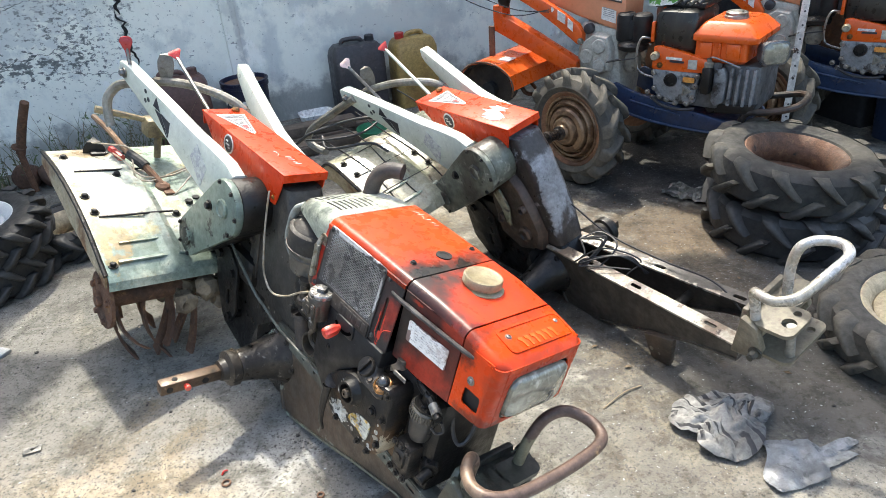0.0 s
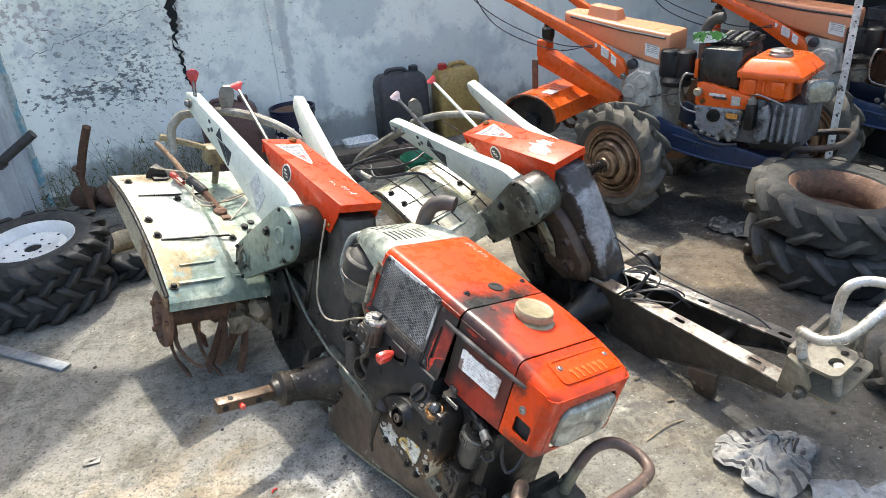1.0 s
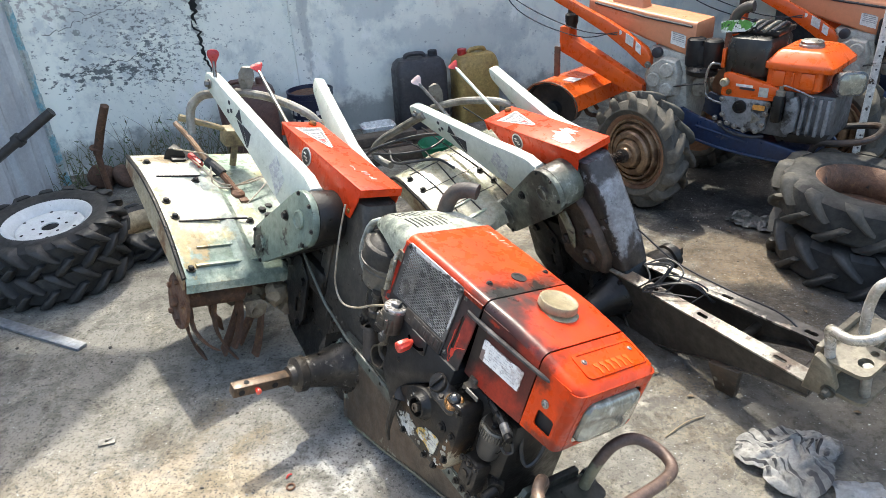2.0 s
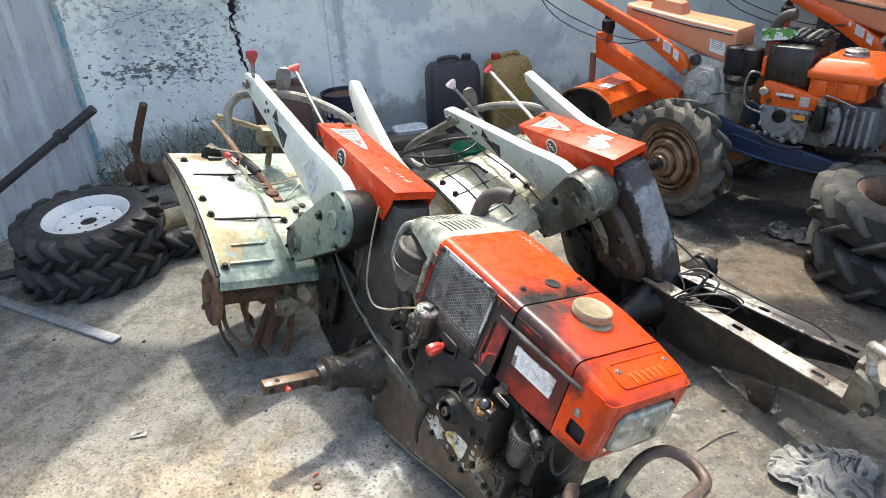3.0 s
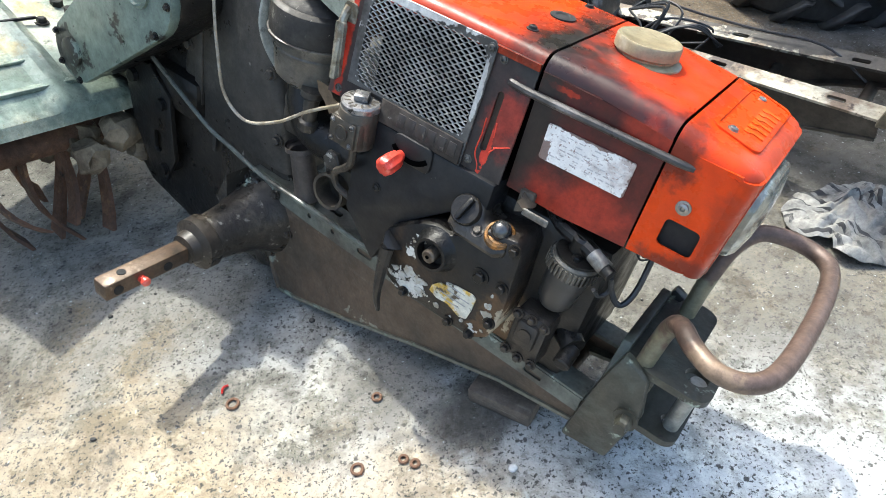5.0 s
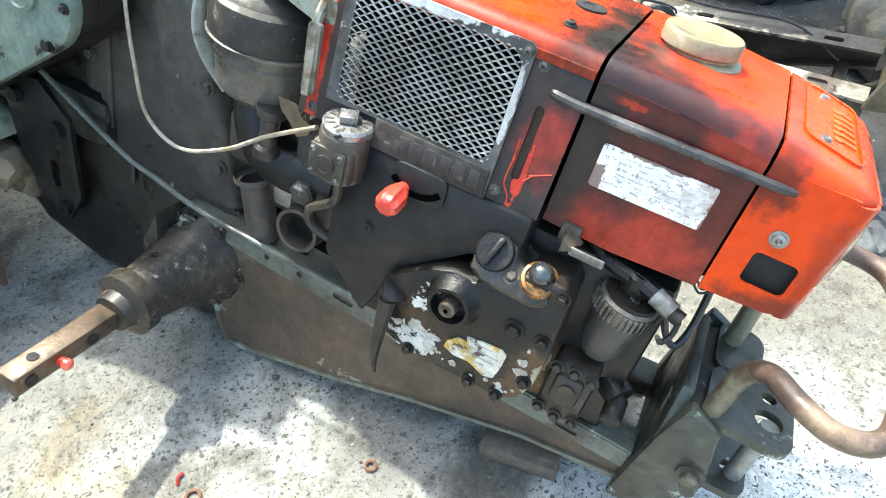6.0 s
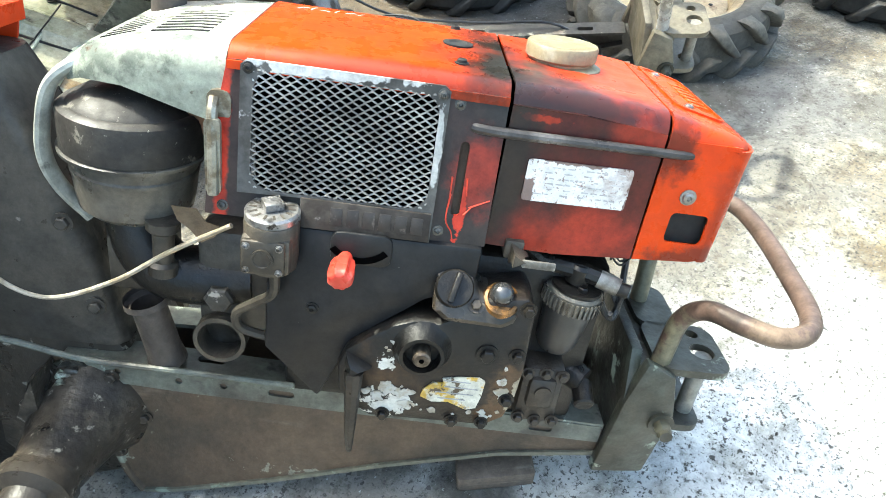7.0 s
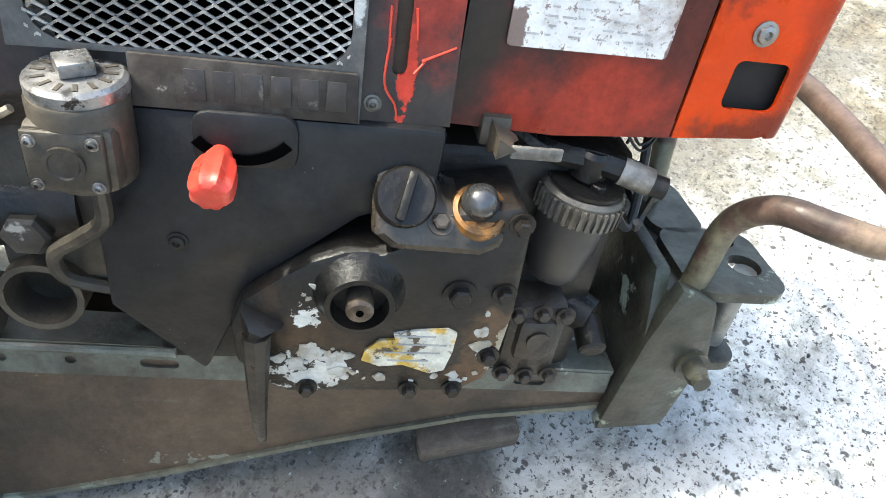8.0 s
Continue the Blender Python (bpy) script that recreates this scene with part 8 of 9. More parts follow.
def build_weeds():
    rnd = random.Random(21)
    root = thing("weeds", "sparse green and dry weeds at the wall foot", "weeds", kind="stuff")
    leaf, blade, dry = B(), B(), B()
    for sx, sy, hh, n in ((-2.16, 3.02, 0.20, 34), (-1.93, 3.12, 0.24, 46), (-1.74, 3.21, 0.26, 46), (-1.56, 3.30, 0.24, 40), (-2.22, 2.92, 0.14, 20)):
        for k in range(n):
            x, y = sx + rnd.gauss(0, 0.08), sy + rnd.gauss(0, 0.03)
            a = rnd.uniform(0, 6.28)
            h = hh * rnd.uniform(0.35, 1.3)
            bend = rnd.uniform(0.15, 0.8)
            p0 = Vector((x, y, 0))
            p2 = Vector((x + h * bend * math.cos(a), y + h * bend * math.sin(a) * 0.6 - 0.02, h))
            p1 = p0.lerp(p2, 0.45) + Vector((0, 0, h * 0.22))
            tube(dry if rnd.random() < 0.35 else blade, [p0, p1, p2], 0.0018, 4, 4, 0.0005)
            if rnd.random() < 0.35:
                for q in range(rnd.randint(2, 5)):
                    f = rnd.uniform(0.3, 0.9)
                    c = p0.lerp(p1, f * 2) if f < 0.5 else p1.lerp(p2, (f - 0.5) * 2)
                    d = Vector((rnd.gauss(0, 1), rnd.gauss(0, 1), rnd.gauss(0.3, 0.5))).normalized()
                    ln, wd = rnd.uniform(0.015, 0.040), rnd.uniform(0.003, 0.006)
                    side = d.orthogonal().normalized() * wd
                    nrm = d.cross(side).normalized() * wd * 0.35
                    vs = [leaf.verts.new(c), leaf.verts.new(c + d * ln * 0.45 + side + nrm), leaf.verts.new(c + d * ln), leaf.verts.new(c + d * ln * 0.45 - side + nrm), leaf.verts.new(c + d * ln * 0.5)]
                    for i in range(4):
                        leaf.faces.new((vs[i], vs[(i + 1) % 4], vs[4]))
    part("leaf", leaf, M_LEAF, root)
    part("blade", blade, M_LEAF, root)
    part("dry_stem", dry, M_TWIG, root)


build_weeds()


# ---- rag, film, small things on the floor ----
def build_rag():
    rnd = random.Random(31)
    bm = B()
    n = 70
    grid = []
    for i in range(n):
        row = []
        for j in range(n):
            u, v = i / (n - 1) * 2 - 1, j / (n - 1) * 2 - 1
            a = math.atan2(v, u)
            r = max(abs(u), abs(v)) * (0.86 + 0.14 * math.sin(3 * a + 1.0))
            x, y = 0.155 * r * math.cos(a), 0.125 * r * math.sin(a)
            p = Vector((x * 9, y * 9, 3.0))
            edge = max(0.0, 1 - r ** 2.2)
            h = 0.006 + edge * 0.030 + (0.040 * abs(noise.noise(p * 1.4)) + 0.040 * abs(noise.noise(p * 3.1)) + 0.020 * abs(noise.noise(p * 6.0))) * (0.3 + 0.7 * edge)
            w = noise.noise_vector(p * 1.6) * 0.030
            row.append((x + w.x, y + w.y, max(h, 0.004)))
        grid.append(row)
    sheet(bm, grid, 0.002)
    ob = part("rag", bm, M_RAG, None, "", 60)
    uv = ob.data.uv_layers.new(name="weave")
    for lp in ob.data.loops:
        k = lp.vertex_index % (n * n)
        uv.data[lp.index].uv = (k // n / (n - 1), k % n / (n - 1))
    ob.matrix_world = pose(0.845, 1.35, 0.0, 0, 0, 25) @ Matrix.Diagonal((1.0, 0.92, 0.75, 1))
    tagged(ob, "crumpled black and white striped rag on the concrete", "rag")
    bm = B()
    grid = []
    for i in range(30):
        row = []
        for j in range(22):
            u, v = i / 29 * 2 - 1, j / 21 * 2 - 1
            x, y = 0.085 * u + 0.02 * math.sin(3 * v), 0.065 * v * (1 - 0.25 * u)
            if u > 0.45:
                y *= 0.55
                x += (u - 0.45) * 0.10
                y += (u - 0.45) * 0.06
            p = Vector((x * 14, y * 14, 7.0))
            row.append((x, y, 0.004 + 0.022 * abs(noise.noise(p)) + 0.010 * abs(noise.noise(p * 2.7))))
        grid.append(row)
    sheet(bm, grid, 0.001)
    ob = part("plastic_film", bm, M_FILM, None, "", 40)
    ob.matrix_world = pose(0.985, 1.225, 0.0, 0, 0, 8)
    tagged(ob, "crumpled grey plastic film beside the rag", "plastic film")


build_rag()


def build_small():
    bm = B()
    slab(bm, "xy", rrect(-0.022, 0.022, -0.012, 0.012, 0.002, 2), 0.001, 0.004, [circle(0, 0, 0.005, 12)])
    ob = part("washer_plate", bm, M_STEEL)
    ob.matrix_world = pose(-0.920, 1.227, 0.002, 2, 0, 25)
    tagged(ob, "small steel plate with a hole on the floor", "washer")
    for x, y, r in ((-0.357, 1.133, 0.0095), (-0.156, 0.980, 0.0085), (-0.118, 1.104, 0.007), (-0.085, 0.985, 0.006), (-0.068, 0.975, 0.006)):
        bm = B()
        tube(bm, [(r * math.cos(a), r * math.sin(a), 0.003) for a in [i * 2 * math.pi / 12 for i in range(13)]], 0.0026, 8, 2)
        ob = part("ring", bm, M_RUST)
        ob.matrix_world = pose(x, y, 0.0, 0, 0, 0)
        tagged(ob, "small rusty steel ring on the floor", "ring", "rings on the floor")
    bm = B()
    tube(bm, [(0.008, 0, 0.003), (0.0, 0.004, 0.005), (-0.010, 0.0, 0.003)], 0.0022, 6, 3)
    ob = part("bolt_scrap", bm, M_KNOB_RED)
    ob.matrix_world = pose(-0.372, 1.165, 0.0, 0, 0, 60)
    tagged(ob, "tiny red plastic scrap on the floor", "scrap")
    bm = B()
    bmesh.ops.create_icosphere(bm, subdivisions=2, radius=0.007, matrix=Matrix.Translation((0, 0, 0.005)))
    jitter(bm, 0.002, 90)
    ob = part("pebble", bm, M_LABEL_CLEAN)
    ob.matrix_world = pose(0.076, 0.942, 0, 0, 0, 0)
    tagged(ob, "single white pebble on the concrete", "pebble")
    # broken glazed tile
    bm = B()
    slab(bm, "xy", [(0.0, 0.0), (0.034, 0.020), (0.075, -0.015), (0.060, -0.075), (0.010, -0.070), (-0.018, -0.040)], 0.0, 0.006, bev=0.001)
    tile = part("tile_shard", bm, M_TILE)
    tile.matrix_world = pose(0.500, 0.655, 0.001, 0, 1, 0)
    tagged(tile, "broken white glazed tile with blue marks on the concrete", "tile")
    # loose grit and stones
    rnd = random.Random(77)
    bm = B()
    for k in range(420):
        if k < 330:
            x, y = rnd.uniform(-1.9, 0.4), rnd.uniform(0.55, 2.3)
        else:
            x, y = rnd.uniform(0.3, 2.0), rnd.uniform(0.8, 3.0)
        r = rnd.uniform(0.001, 0.0032) * (2.0 if rnd.random() < 0.05 else 1)
        n0 = len(bm.verts)
        bmesh.ops.create_icosphere(bm, subdivisions=1, radius=r, matrix=Matrix.Translation((x, y, r * 0.45)) @ Matrix.Diagonal((rnd.uniform(0.8, 1.6), rnd.uniform(0.7, 1.2), 0.7, 1)))
    jitter(bm, 0.0012, 300)
    ob = part("grit", bm, M_DEBRIS)
    tagged(ob, "scattered dark grit and small stones on the concrete", "grit", kind="stuff")
    # dead leaves and card under the machines
    bm = B()
    for k in range(34):
        x, y = rnd.uniform(0.5, 1.2), rnd.uniform(1.5, 2.8)
        a = rnd.uniform(0, 6.28)
        s = rnd.uniform(0.004, 0.013)
        c, d = math.cos(a), math.sin(a)
        z = 0.004
        vs = [bm.verts.new((x + s * (u * c - v * d), y + s * (u * d + v * c), z + h)) for u, v, h in ((-1, 0, 0), (0, 0.5, 0.004), (1, 0.1, 0.002), (0.1, -0.45, 0.003))]
        vs2 = [bm.verts.new(v.co - Vector((0, 0, 0.0015))) for v in vs]
        bm.faces.new(vs)
        bm.faces.new(vs2[::-1])
        for i in range(4):
            bm.faces.new((vs[i], vs[(i + 1) % 4], vs2[(i + 1) % 4], vs2[i]))
    ob = part("litter", bm, M_CARD)
    tagged(ob, "scattered dry leaves and card scraps on the floor", "litter", kind="stuff")
    # heap of dirty cloth by the tyres
    bm = B()
    grid = []
    for i in range(26):
        row = []
        for j in range(20):
            u, v = i / 25 * 2 - 1, j / 19 * 2 - 1
            p = Vector((u * 3.1, v * 2.7, 1.0))
            w = noise.noise_vector(p * 1.3) * 0.028
            row.append((0.085 * u + w.x, 0.050 * v + w.y, 0.004 + max(0, 1 - max(u * u, v * v)) * 0.012 + (0.045 * abs(noise.noise(p * 1.4)) + 0.03 * abs(noise.noise(p * 3.3))) * (1 - 0.5 * max(u * u, v * v))))
        grid.append(row)
    sheet(bm, grid, 0.002)
    ob = part("floor_cloth", bm, M_CLOTH)
    ob.matrix_world = pose(1.045, 2.675, 0, 0, 0, -35)
    tagged(ob, "small heap of dirty grey cloth by the tyre pile", "cloth")
    # stick lying in the sun
    bm = B()
    tube(bm, [(0.56, 1.40, 0.004), (0.62, 1.46, 0.006), (0.67, 1.49, 0.004)], 0.0018, 6, 3)
    ob = part("stick", bm, M_TWIG)
    tagged(ob, "thin dry stick on the concrete", "stick")
    bm = B()
    tube(bm, [(0.02, 0.0, 0.01), (-0.05, 0.02, 0.012)], 0.012, 8, 2)
    ob = part("wood_peg", bm, M_WOOD)
    ob.matrix_world = pose(0.80, 2.15, 0.0, 0, 0, 30)
    tagged(ob, "short wooden peg on the floor", "peg")
    # support block under the complete tiller, stand under the stripped one
    bm = B()
    box(bm, -0.055, 0.055, -0.022, 0.022, 0.0, 0.034, 0.006)
    jitter(bm, 0.003, 20)
    ob = part("support_block", bm, M_WOOD)
    ob.matrix_world = pose(0.085, 1.055, 0.0, 0, 0, -38)
    tagged(ob, "dark wooden block under the tiller's frame", "block")


M_TILE = shade("white_glaze_with_blue", (0.74, 0.74, 0.72), 0.25, stains=[((0.05, 0.09, 0.30), 60, 0.60, 0.63), ((0.45, 0.42, 0.36), 30, 0.62, 0.72)], bump=0.03, mottle=0.1)
M_CLOTH = shade("dirty_grey_cloth", (0.12, 0.12, 0.105), 0.9, second=(0.22, 0.21, 0.19), second_at=(18, 0.42, 0.6), bump=0.2)
build_small()


M_BUMPER = shade("rusty_dark_tube", (0.028, 0.023, 0.020), 0.5, 0.1, second=(0.06, 0.038, 0.026), second_at=(12, 0.5, 0.64), bump=0.2)
M_HUB_SHINE = shade("greasy_dark_steel", (0.035, 0.028, 0.024), 0.28, 0.5, second=(0.09, 0.07, 0.06), second_at=(20, 0.5, 0.64), bump=0.1)
M_BLOCK_DARK = shade("oily_grey_engine_casting", (0.105, 0.108, 0.112), 0.45, 0.2, second=(0.05, 0.048, 0.046), second_at=(11, 0.45, 0.62), bump=0.25)
M_ORANGE_LABEL = shade("orange_paper_label", (0.60, 0.26, 0.05), 0.5, second=(0.42, 0.16, 0.03), second_at=(40, 0.45, 0.6), bump=0.03)
M_RAD = shade("dusty_black_enamel_box", (0.016, 0.015, 0.013), 0.36, second=(0.034, 0.030, 0.024), second_at=(7, 0.5, 0.66), bump=0.06)
M_CAN_CAP = shade("dull_pressed_steel", (0.30, 0.30, 0.28), 0.4, 0.6, second=(0.18, 0.16, 0.13), second_at=(24, 0.45, 0.6), bump=0.1)
M_LAMP_SHELL = shade("scratched_dark_lamp_shell", (0.10, 0.11, 0.12), 0.32, 0.5, second=(0.20, 0.20, 0.20), second_at=(14, 0.5, 0.66), bump=0.08)


M_CAN = shade("green_white_printed_bottle", (0.70, 0.72, 0.66), 0.4, second=(0.10, 0.30, 0.05), second_at=(34, 0.48, 0.54), stains=[((0.03, 0.05, 0.03), 50, 0.58, 0.62)], bump=0.03)
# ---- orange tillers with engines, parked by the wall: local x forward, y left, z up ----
# dirty brown hood inside, darkened further for the shade in its mouth
M_MOUTH_SHADE = shade("dirty_brown_mouth_shade", (0.020, 0.014, 0.011), 0.7, second=(0.050, 0.030, 0.020), second_at=(12, 0.48, 0.64), bump=0.2)


def build_orange(at, label):
    root = thing("orange_tiller", label, "power tiller", at, "orange tillers by the wall")
    for s in (-1, 1):
        bm = B()
        slab(bm, "xz", [(0.0, 0.402), (0.03, 0.412), (0.10, 0.386), (0.30, 0.346), (0.555, 0.302), (0.575, 0.280), (0.50, 0.256), (0.24, 0.262), (0.08, 0.288), (-0.01, 0.325)], min(s * 0.132, s * 0.150), max(s * 0.132, s * 0.150), bev=0.004)
        rail = part("rail", bm, M_BLUE, root, "navy blue chassis rail")
        bm = B()
        tube(bm, [(-0.008, s * 0.150, 0.328), (0.08, s * 0.152, 0.292), (0.24, s * 0.152, 0.266), (0.50, s * 0.152, 0.260), (0.572, s * 0.150, 0.281)], 0.006, 8, 5)
        part("lower_bead", bm, M_BLUE, rail)
        bm = B()
        tube(bm, [(0.10, s * 0.151, 0.345), (0.20, s * 0.152, 0.330), (0.32, s * 0.151, 0.312)], 0.005, 8, 4)
        part("pressed_rib", bm, M_BLUE, rail)
    bm = B()
    box(bm, 0.0, 0.55, -0.13, 0.13, 0.275, 0.290, 0.003)
    part("engine_bed", bm, M_BLUE, root)
    for s in (-1, 1):
        bm = B()
        tube(bm, [(0.51, s * 0.06, 0.28), (0.525, s * 0.06, 0.14), (0.535, s * 0.06, 0.0)], 0.017, 10, 3)
        part("stand_leg", bm, M_BLUE, root)
    bm = B()
    box(bm, 0.505, 0.565, -0.09, 0.09, 0.0, 0.012, 0.003)
    part("stand_foot", bm, M_BLUE, root)
    bm = B()
    tube(bm, [(0.54, -0.11, 0.29), (0.566, -0.115, 0.345), (0.63, -0.125, 0.362), (0.70, -0.115, 0.378), (0.735, -0.06, 0.385), (0.735, 0.06, 0.385), (0.70, 0.115, 0.378), (0.63, 0.125, 0.362), (0.566, 0.115, 0.345), (0.54, 0.11, 0.29)], 0.013, 10, 5)
    part("bumper_bar", bm, M_BUMPER, root, "rusty dark bumper tube")
    for s in (-1, 1):
        wheel = new("wheel")
        wheel.parent = root
        wheel.matrix_local = pose(-0.07, s * 0.29, 0.245, 90 if s < 0 else -90, 0, -12)
        build_tyre(wheel, 0.250, 0.13, 0.155, M_RUBBER_DUST, M_RUST_WARM, "ring", 13, 11)
        bm = B()
        lathe(bm, (0, 0, 0.006), (0, 0, 1), [(0.146, 0), (0.146, 0.034), (0.140, 0.042), (0.133, 0.040), (0.129, 0.026), (0.124, 0.026), (0.122, 0.046), (0.116, 0.054), (0.108, 0.052), (0.104, 0.036), (0.099, 0.036), (0.096, 0.060), (0.088, 0.068), (0.070, 0.070), (0.066, 0.054), (0.061, 0.056), (0.057, 0.084), (0.048, 0.090), (0.034, 0.088), (0.030, 0.100)], 44)
        dc = part("wheel_disc", bm, M_RING_TAN, wheel, "stepped rusty wheel disc")
        bm = B()
        lathe(bm, (0, 0, 0.09), (0, 0, 1), [(0.030, 0), (0.030, 0.03), (0.022, 0.034), (0.022, 0.085), (0.027, 0.09), (0.027, 0.115), (0.020, 0.12), (0, 0.12)], 20)
        part("hub", bm, M_HUB_SHINE, wheel, "greasy dark hub tube")
    bm = B()
    cyl(bm, (-0.05, -0.26, 0.262), (-0.05, 0.26, 0.262), 0.03)
    part("axle", bm, M_GEAR_GREY, root)
    bm = B()
    slab(bm, "xz", [(-0.17, 0.20), (0.0, 0.18), (0.03, 0.38), (0.0, 0.62), (-0.17, 0.64), (-0.19, 0.50), (-0.185, 0.42)], -0.095, 0.095, bev=0.02)
    gc = part("gear_case", bm, M_GEAR_PALE, root, "pale grey cast gear case")
    bm = B()
    loft(bm, [[Vector((-0.088 + (x + 0.088) * f, y, 0.510 + (z - 0.510) * f)) for x, z in [(-0.155, 0.49), (-0.135, 0.455), (-0.06, 0.430), (-0.015, 0.45), (-0.010, 0.54), (-0.030, 0.590), (-0.09, 0.600), (-0.145, 0.560)]] for y, f in ((-0.090, 1.05), (-0.125, 1.0), (-0.132, 0.92))])
    part("gear_cover", bm, M_GEAR_PALE, gc)
    for x, z, r in ((-0.119, 0.505, 0.031), (-0.062, 0.552, 0.030), (-0.058, 0.470, 0.028)):
        bm = B()
        lathe(bm, (x, -0.130, z), (0, -1, 0), [(r, 0), (r, 0.010), (r * 0.88, 0.014), (r * 0.6, 0.013), (0, 0.015)], 24)
        part("gear_boss", bm, M_GEAR_PALE, gc)
    bm = B()
    lathe(bm, (-0.125, -0.095, 0.615), (0, -1, 0), [(0.022, 0), (0.022, 0.02), (0.016, 0.024), (0, 0.024)], 16)
    part("oil_plug", bm, M_INK, gc)
    # peach lever housing sloping up to the grips
    bm = B()
    secs = []
    for x, z0, z1, w in ((0.032, 0.668, 0.738, 0.070), (0.026, 0.655, 0.745, 0.085), (-0.002, 0.607, 0.748, 0.090), (-0.11, 0.637, 0.762, 0.088), (-0.20, 0.659, 0.772, 0.085), (-0.46, 0.738, 0.808, 0.072), (-0.50, 0.758, 0.812, 0.06)):
        secs.append([Vector((x, u, v)) for u, v in rrect(-w, w, z0, z1, 0.014, 3)])
    loft(bm, secs)
    hb = part("lever_housing", bm, M_PEACH, root, "faded peach-orange lever housing")
    bm = B()
    loft(bm, [[Vector((u, v, z - 0.14 * (u + 0.30))) for u, v in rrect(-0.40 + f, -0.24 - f, -0.045 + f, 0.045 - f, 0.01, 2)] for z, f in ((0.775, 0), (0.828, 0.012), (0.833, 0.03))])
    part("lever_gate", bm, M_PEACH, hb)
    bm = B()
    tube(bm, [(0.010, -0.0905, 0.728), (-0.11, -0.0890, 0.742), (-0.20, -0.0865, 0.752), (-0.46, -0.0735, 0.794)], 0.0055, 6, 2)
    part("trim_strip", bm, M_INK, hb)
    bm = B()
    slab(bm, "xz", [(-0.078, 0.655), (-0.012, 0.640), (-0.012, 0.690), (-0.078, 0.704)], -0.0915, -0.0895)
    lb = part("sticker", bm, M_LABEL_CLEAN, hb)
    bm = B()
    for k in range(5):
        z = 0.662 + 0.0075 * k
        slab(bm, "xz", [(-0.070, z + 0.010), (-0.020, z), (-0.020, z + 0.0028), (-0.070, z + 0.0128)], -0.0924, -0.0917)
    part("print", bm, M_INK_GREY, lb)
    # orange handle arms, with grips and levers
    for s in (-1, 1):
        bm = B()
        loft(bm, [[Vector((x, s * (y + u), z + v)) for u, v in rrect(-0.015, 0.015, -h / 2, h / 2, 0.005, 2)] for x, y, z, h in ((-0.145, 0.115, 0.572, 0.050), (-0.17, 0.115, 0.592, 0.085), (-0.26, 0.122, 0.652, 0.075), (-0.36, 0.136, 0.712, 0.060), (-0.52, 0.165, 0.792, 0.045), (-0.70, 0.195, 0.878, 0.036), (-0.98, 0.245, 0.985, 0.030))])
        arm = part("handle_arm", bm, M_ORANGE, root, "bright orange handle arm")
        bm = B()
        tube(bm, [(-0.98, s * 0.245, 0.985), (-1.10, s * 0.28, 1.02), (-1.20, s * 0.30, 1.01)], 0.016, 10, 4)
        part("grip", bm, M_WIRE_BLACK, arm)
        bm = B()
        bolt(bm, (-0.152, s * 0.130, 0.565), (0, s, 0), 0.010, 0.010)
        part("bolt", bm, M_STEEL, arm)
        bm = B()
        y = s * 0.1375
        for x0, z0, w, h in ((-0.262, 0.632, 0.038, 0.040), (-0.212, 0.604, 0.026, 0.038)):
            slab(bm, "xz", [(x0, z0 + 0.018), (x0 + w, z0), (x0 + w, z0 + h), (x0, z0 + h + 0.018)], min(y, y + s * 0.002), max(y, y + s * 0.002))
        slab(bm, "xz", circle(-0.290, 0.690, 0.010, 14), min(y, y + s * 0.004), max(y, y + s * 0.004))
        part("decal", bm, M_LABEL_CLEAN, arm)
    bm = B()
    for k in range(2):
        tube(bm, [(-1.05 + 0.1 * k, -0.24, 0.98), (-0.80, -0.20, 0.80 - 0.04 * k), (-0.50, -0.16, 0.69 - 0.03 * k), (-0.30, -0.145, 0.68 + 0.01 * k)], 0.0025, 6, 6)
    part("control_cable", bm, M_WIRE_BLACK, root)
    # rotary unit, lifted
    bm = B()
    rows = []
    for k in range(19):
        a = radians(196 - 11.0 * k)
        r = 1.0 + (0.07 if k % 3 < 1 else 0.0)
        rows.append([(-0.516 + 0.146 * r * math.cos(a), y, 0.380 + 0.102 * r * math.sin(a)) for y in [-0.335 + 0.46 * q / 10 for q in range(11)]])
    sheet(bm, rows, 0.004)
    rh = part("rotary_hood", bm, M_ORANGE, root, "ribbed orange rotary hood with dark open end", 25)
    bm = B()
    slab(bm, "xz", rrect(-0.50, -0.44, 0.478, 0.484, 0.002, 1), -0.26, -0.20)
    part("sticker", bm, M_LABEL_CLEAN, rh)
    # added oval plate and lining give the open mouth its shade by colour
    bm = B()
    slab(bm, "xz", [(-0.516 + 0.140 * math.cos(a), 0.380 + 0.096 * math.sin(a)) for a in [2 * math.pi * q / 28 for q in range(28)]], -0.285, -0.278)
    part("mouth_shade_plate", bm, M_MOUTH_SHADE, rh, "dark plate standing for the shaded open mouth of the hood")
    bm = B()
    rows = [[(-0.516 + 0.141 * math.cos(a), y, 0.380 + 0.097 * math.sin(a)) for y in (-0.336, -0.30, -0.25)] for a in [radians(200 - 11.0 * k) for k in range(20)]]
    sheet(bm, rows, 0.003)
    part("mouth_shade_lining", bm, M_MOUTH_SHADE, rh)
    bm = B()
    tube(bm, [(-0.516 + 0.150 * math.cos(a), -0.336, 0.380 + 0.105 * math.sin(a)) for a in [radians(200 - 22 * k) for k in range(11)]], 0.004, 8, 4)
    part("edge_bead", bm, M_RUST, rh)
    bm = B()
    cyl(bm, (-0.516, -0.32, 0.355), (-0.516, 0.30, 0.355), 0.035)
    rt = part("rotor", bm, M_BLACK, root)
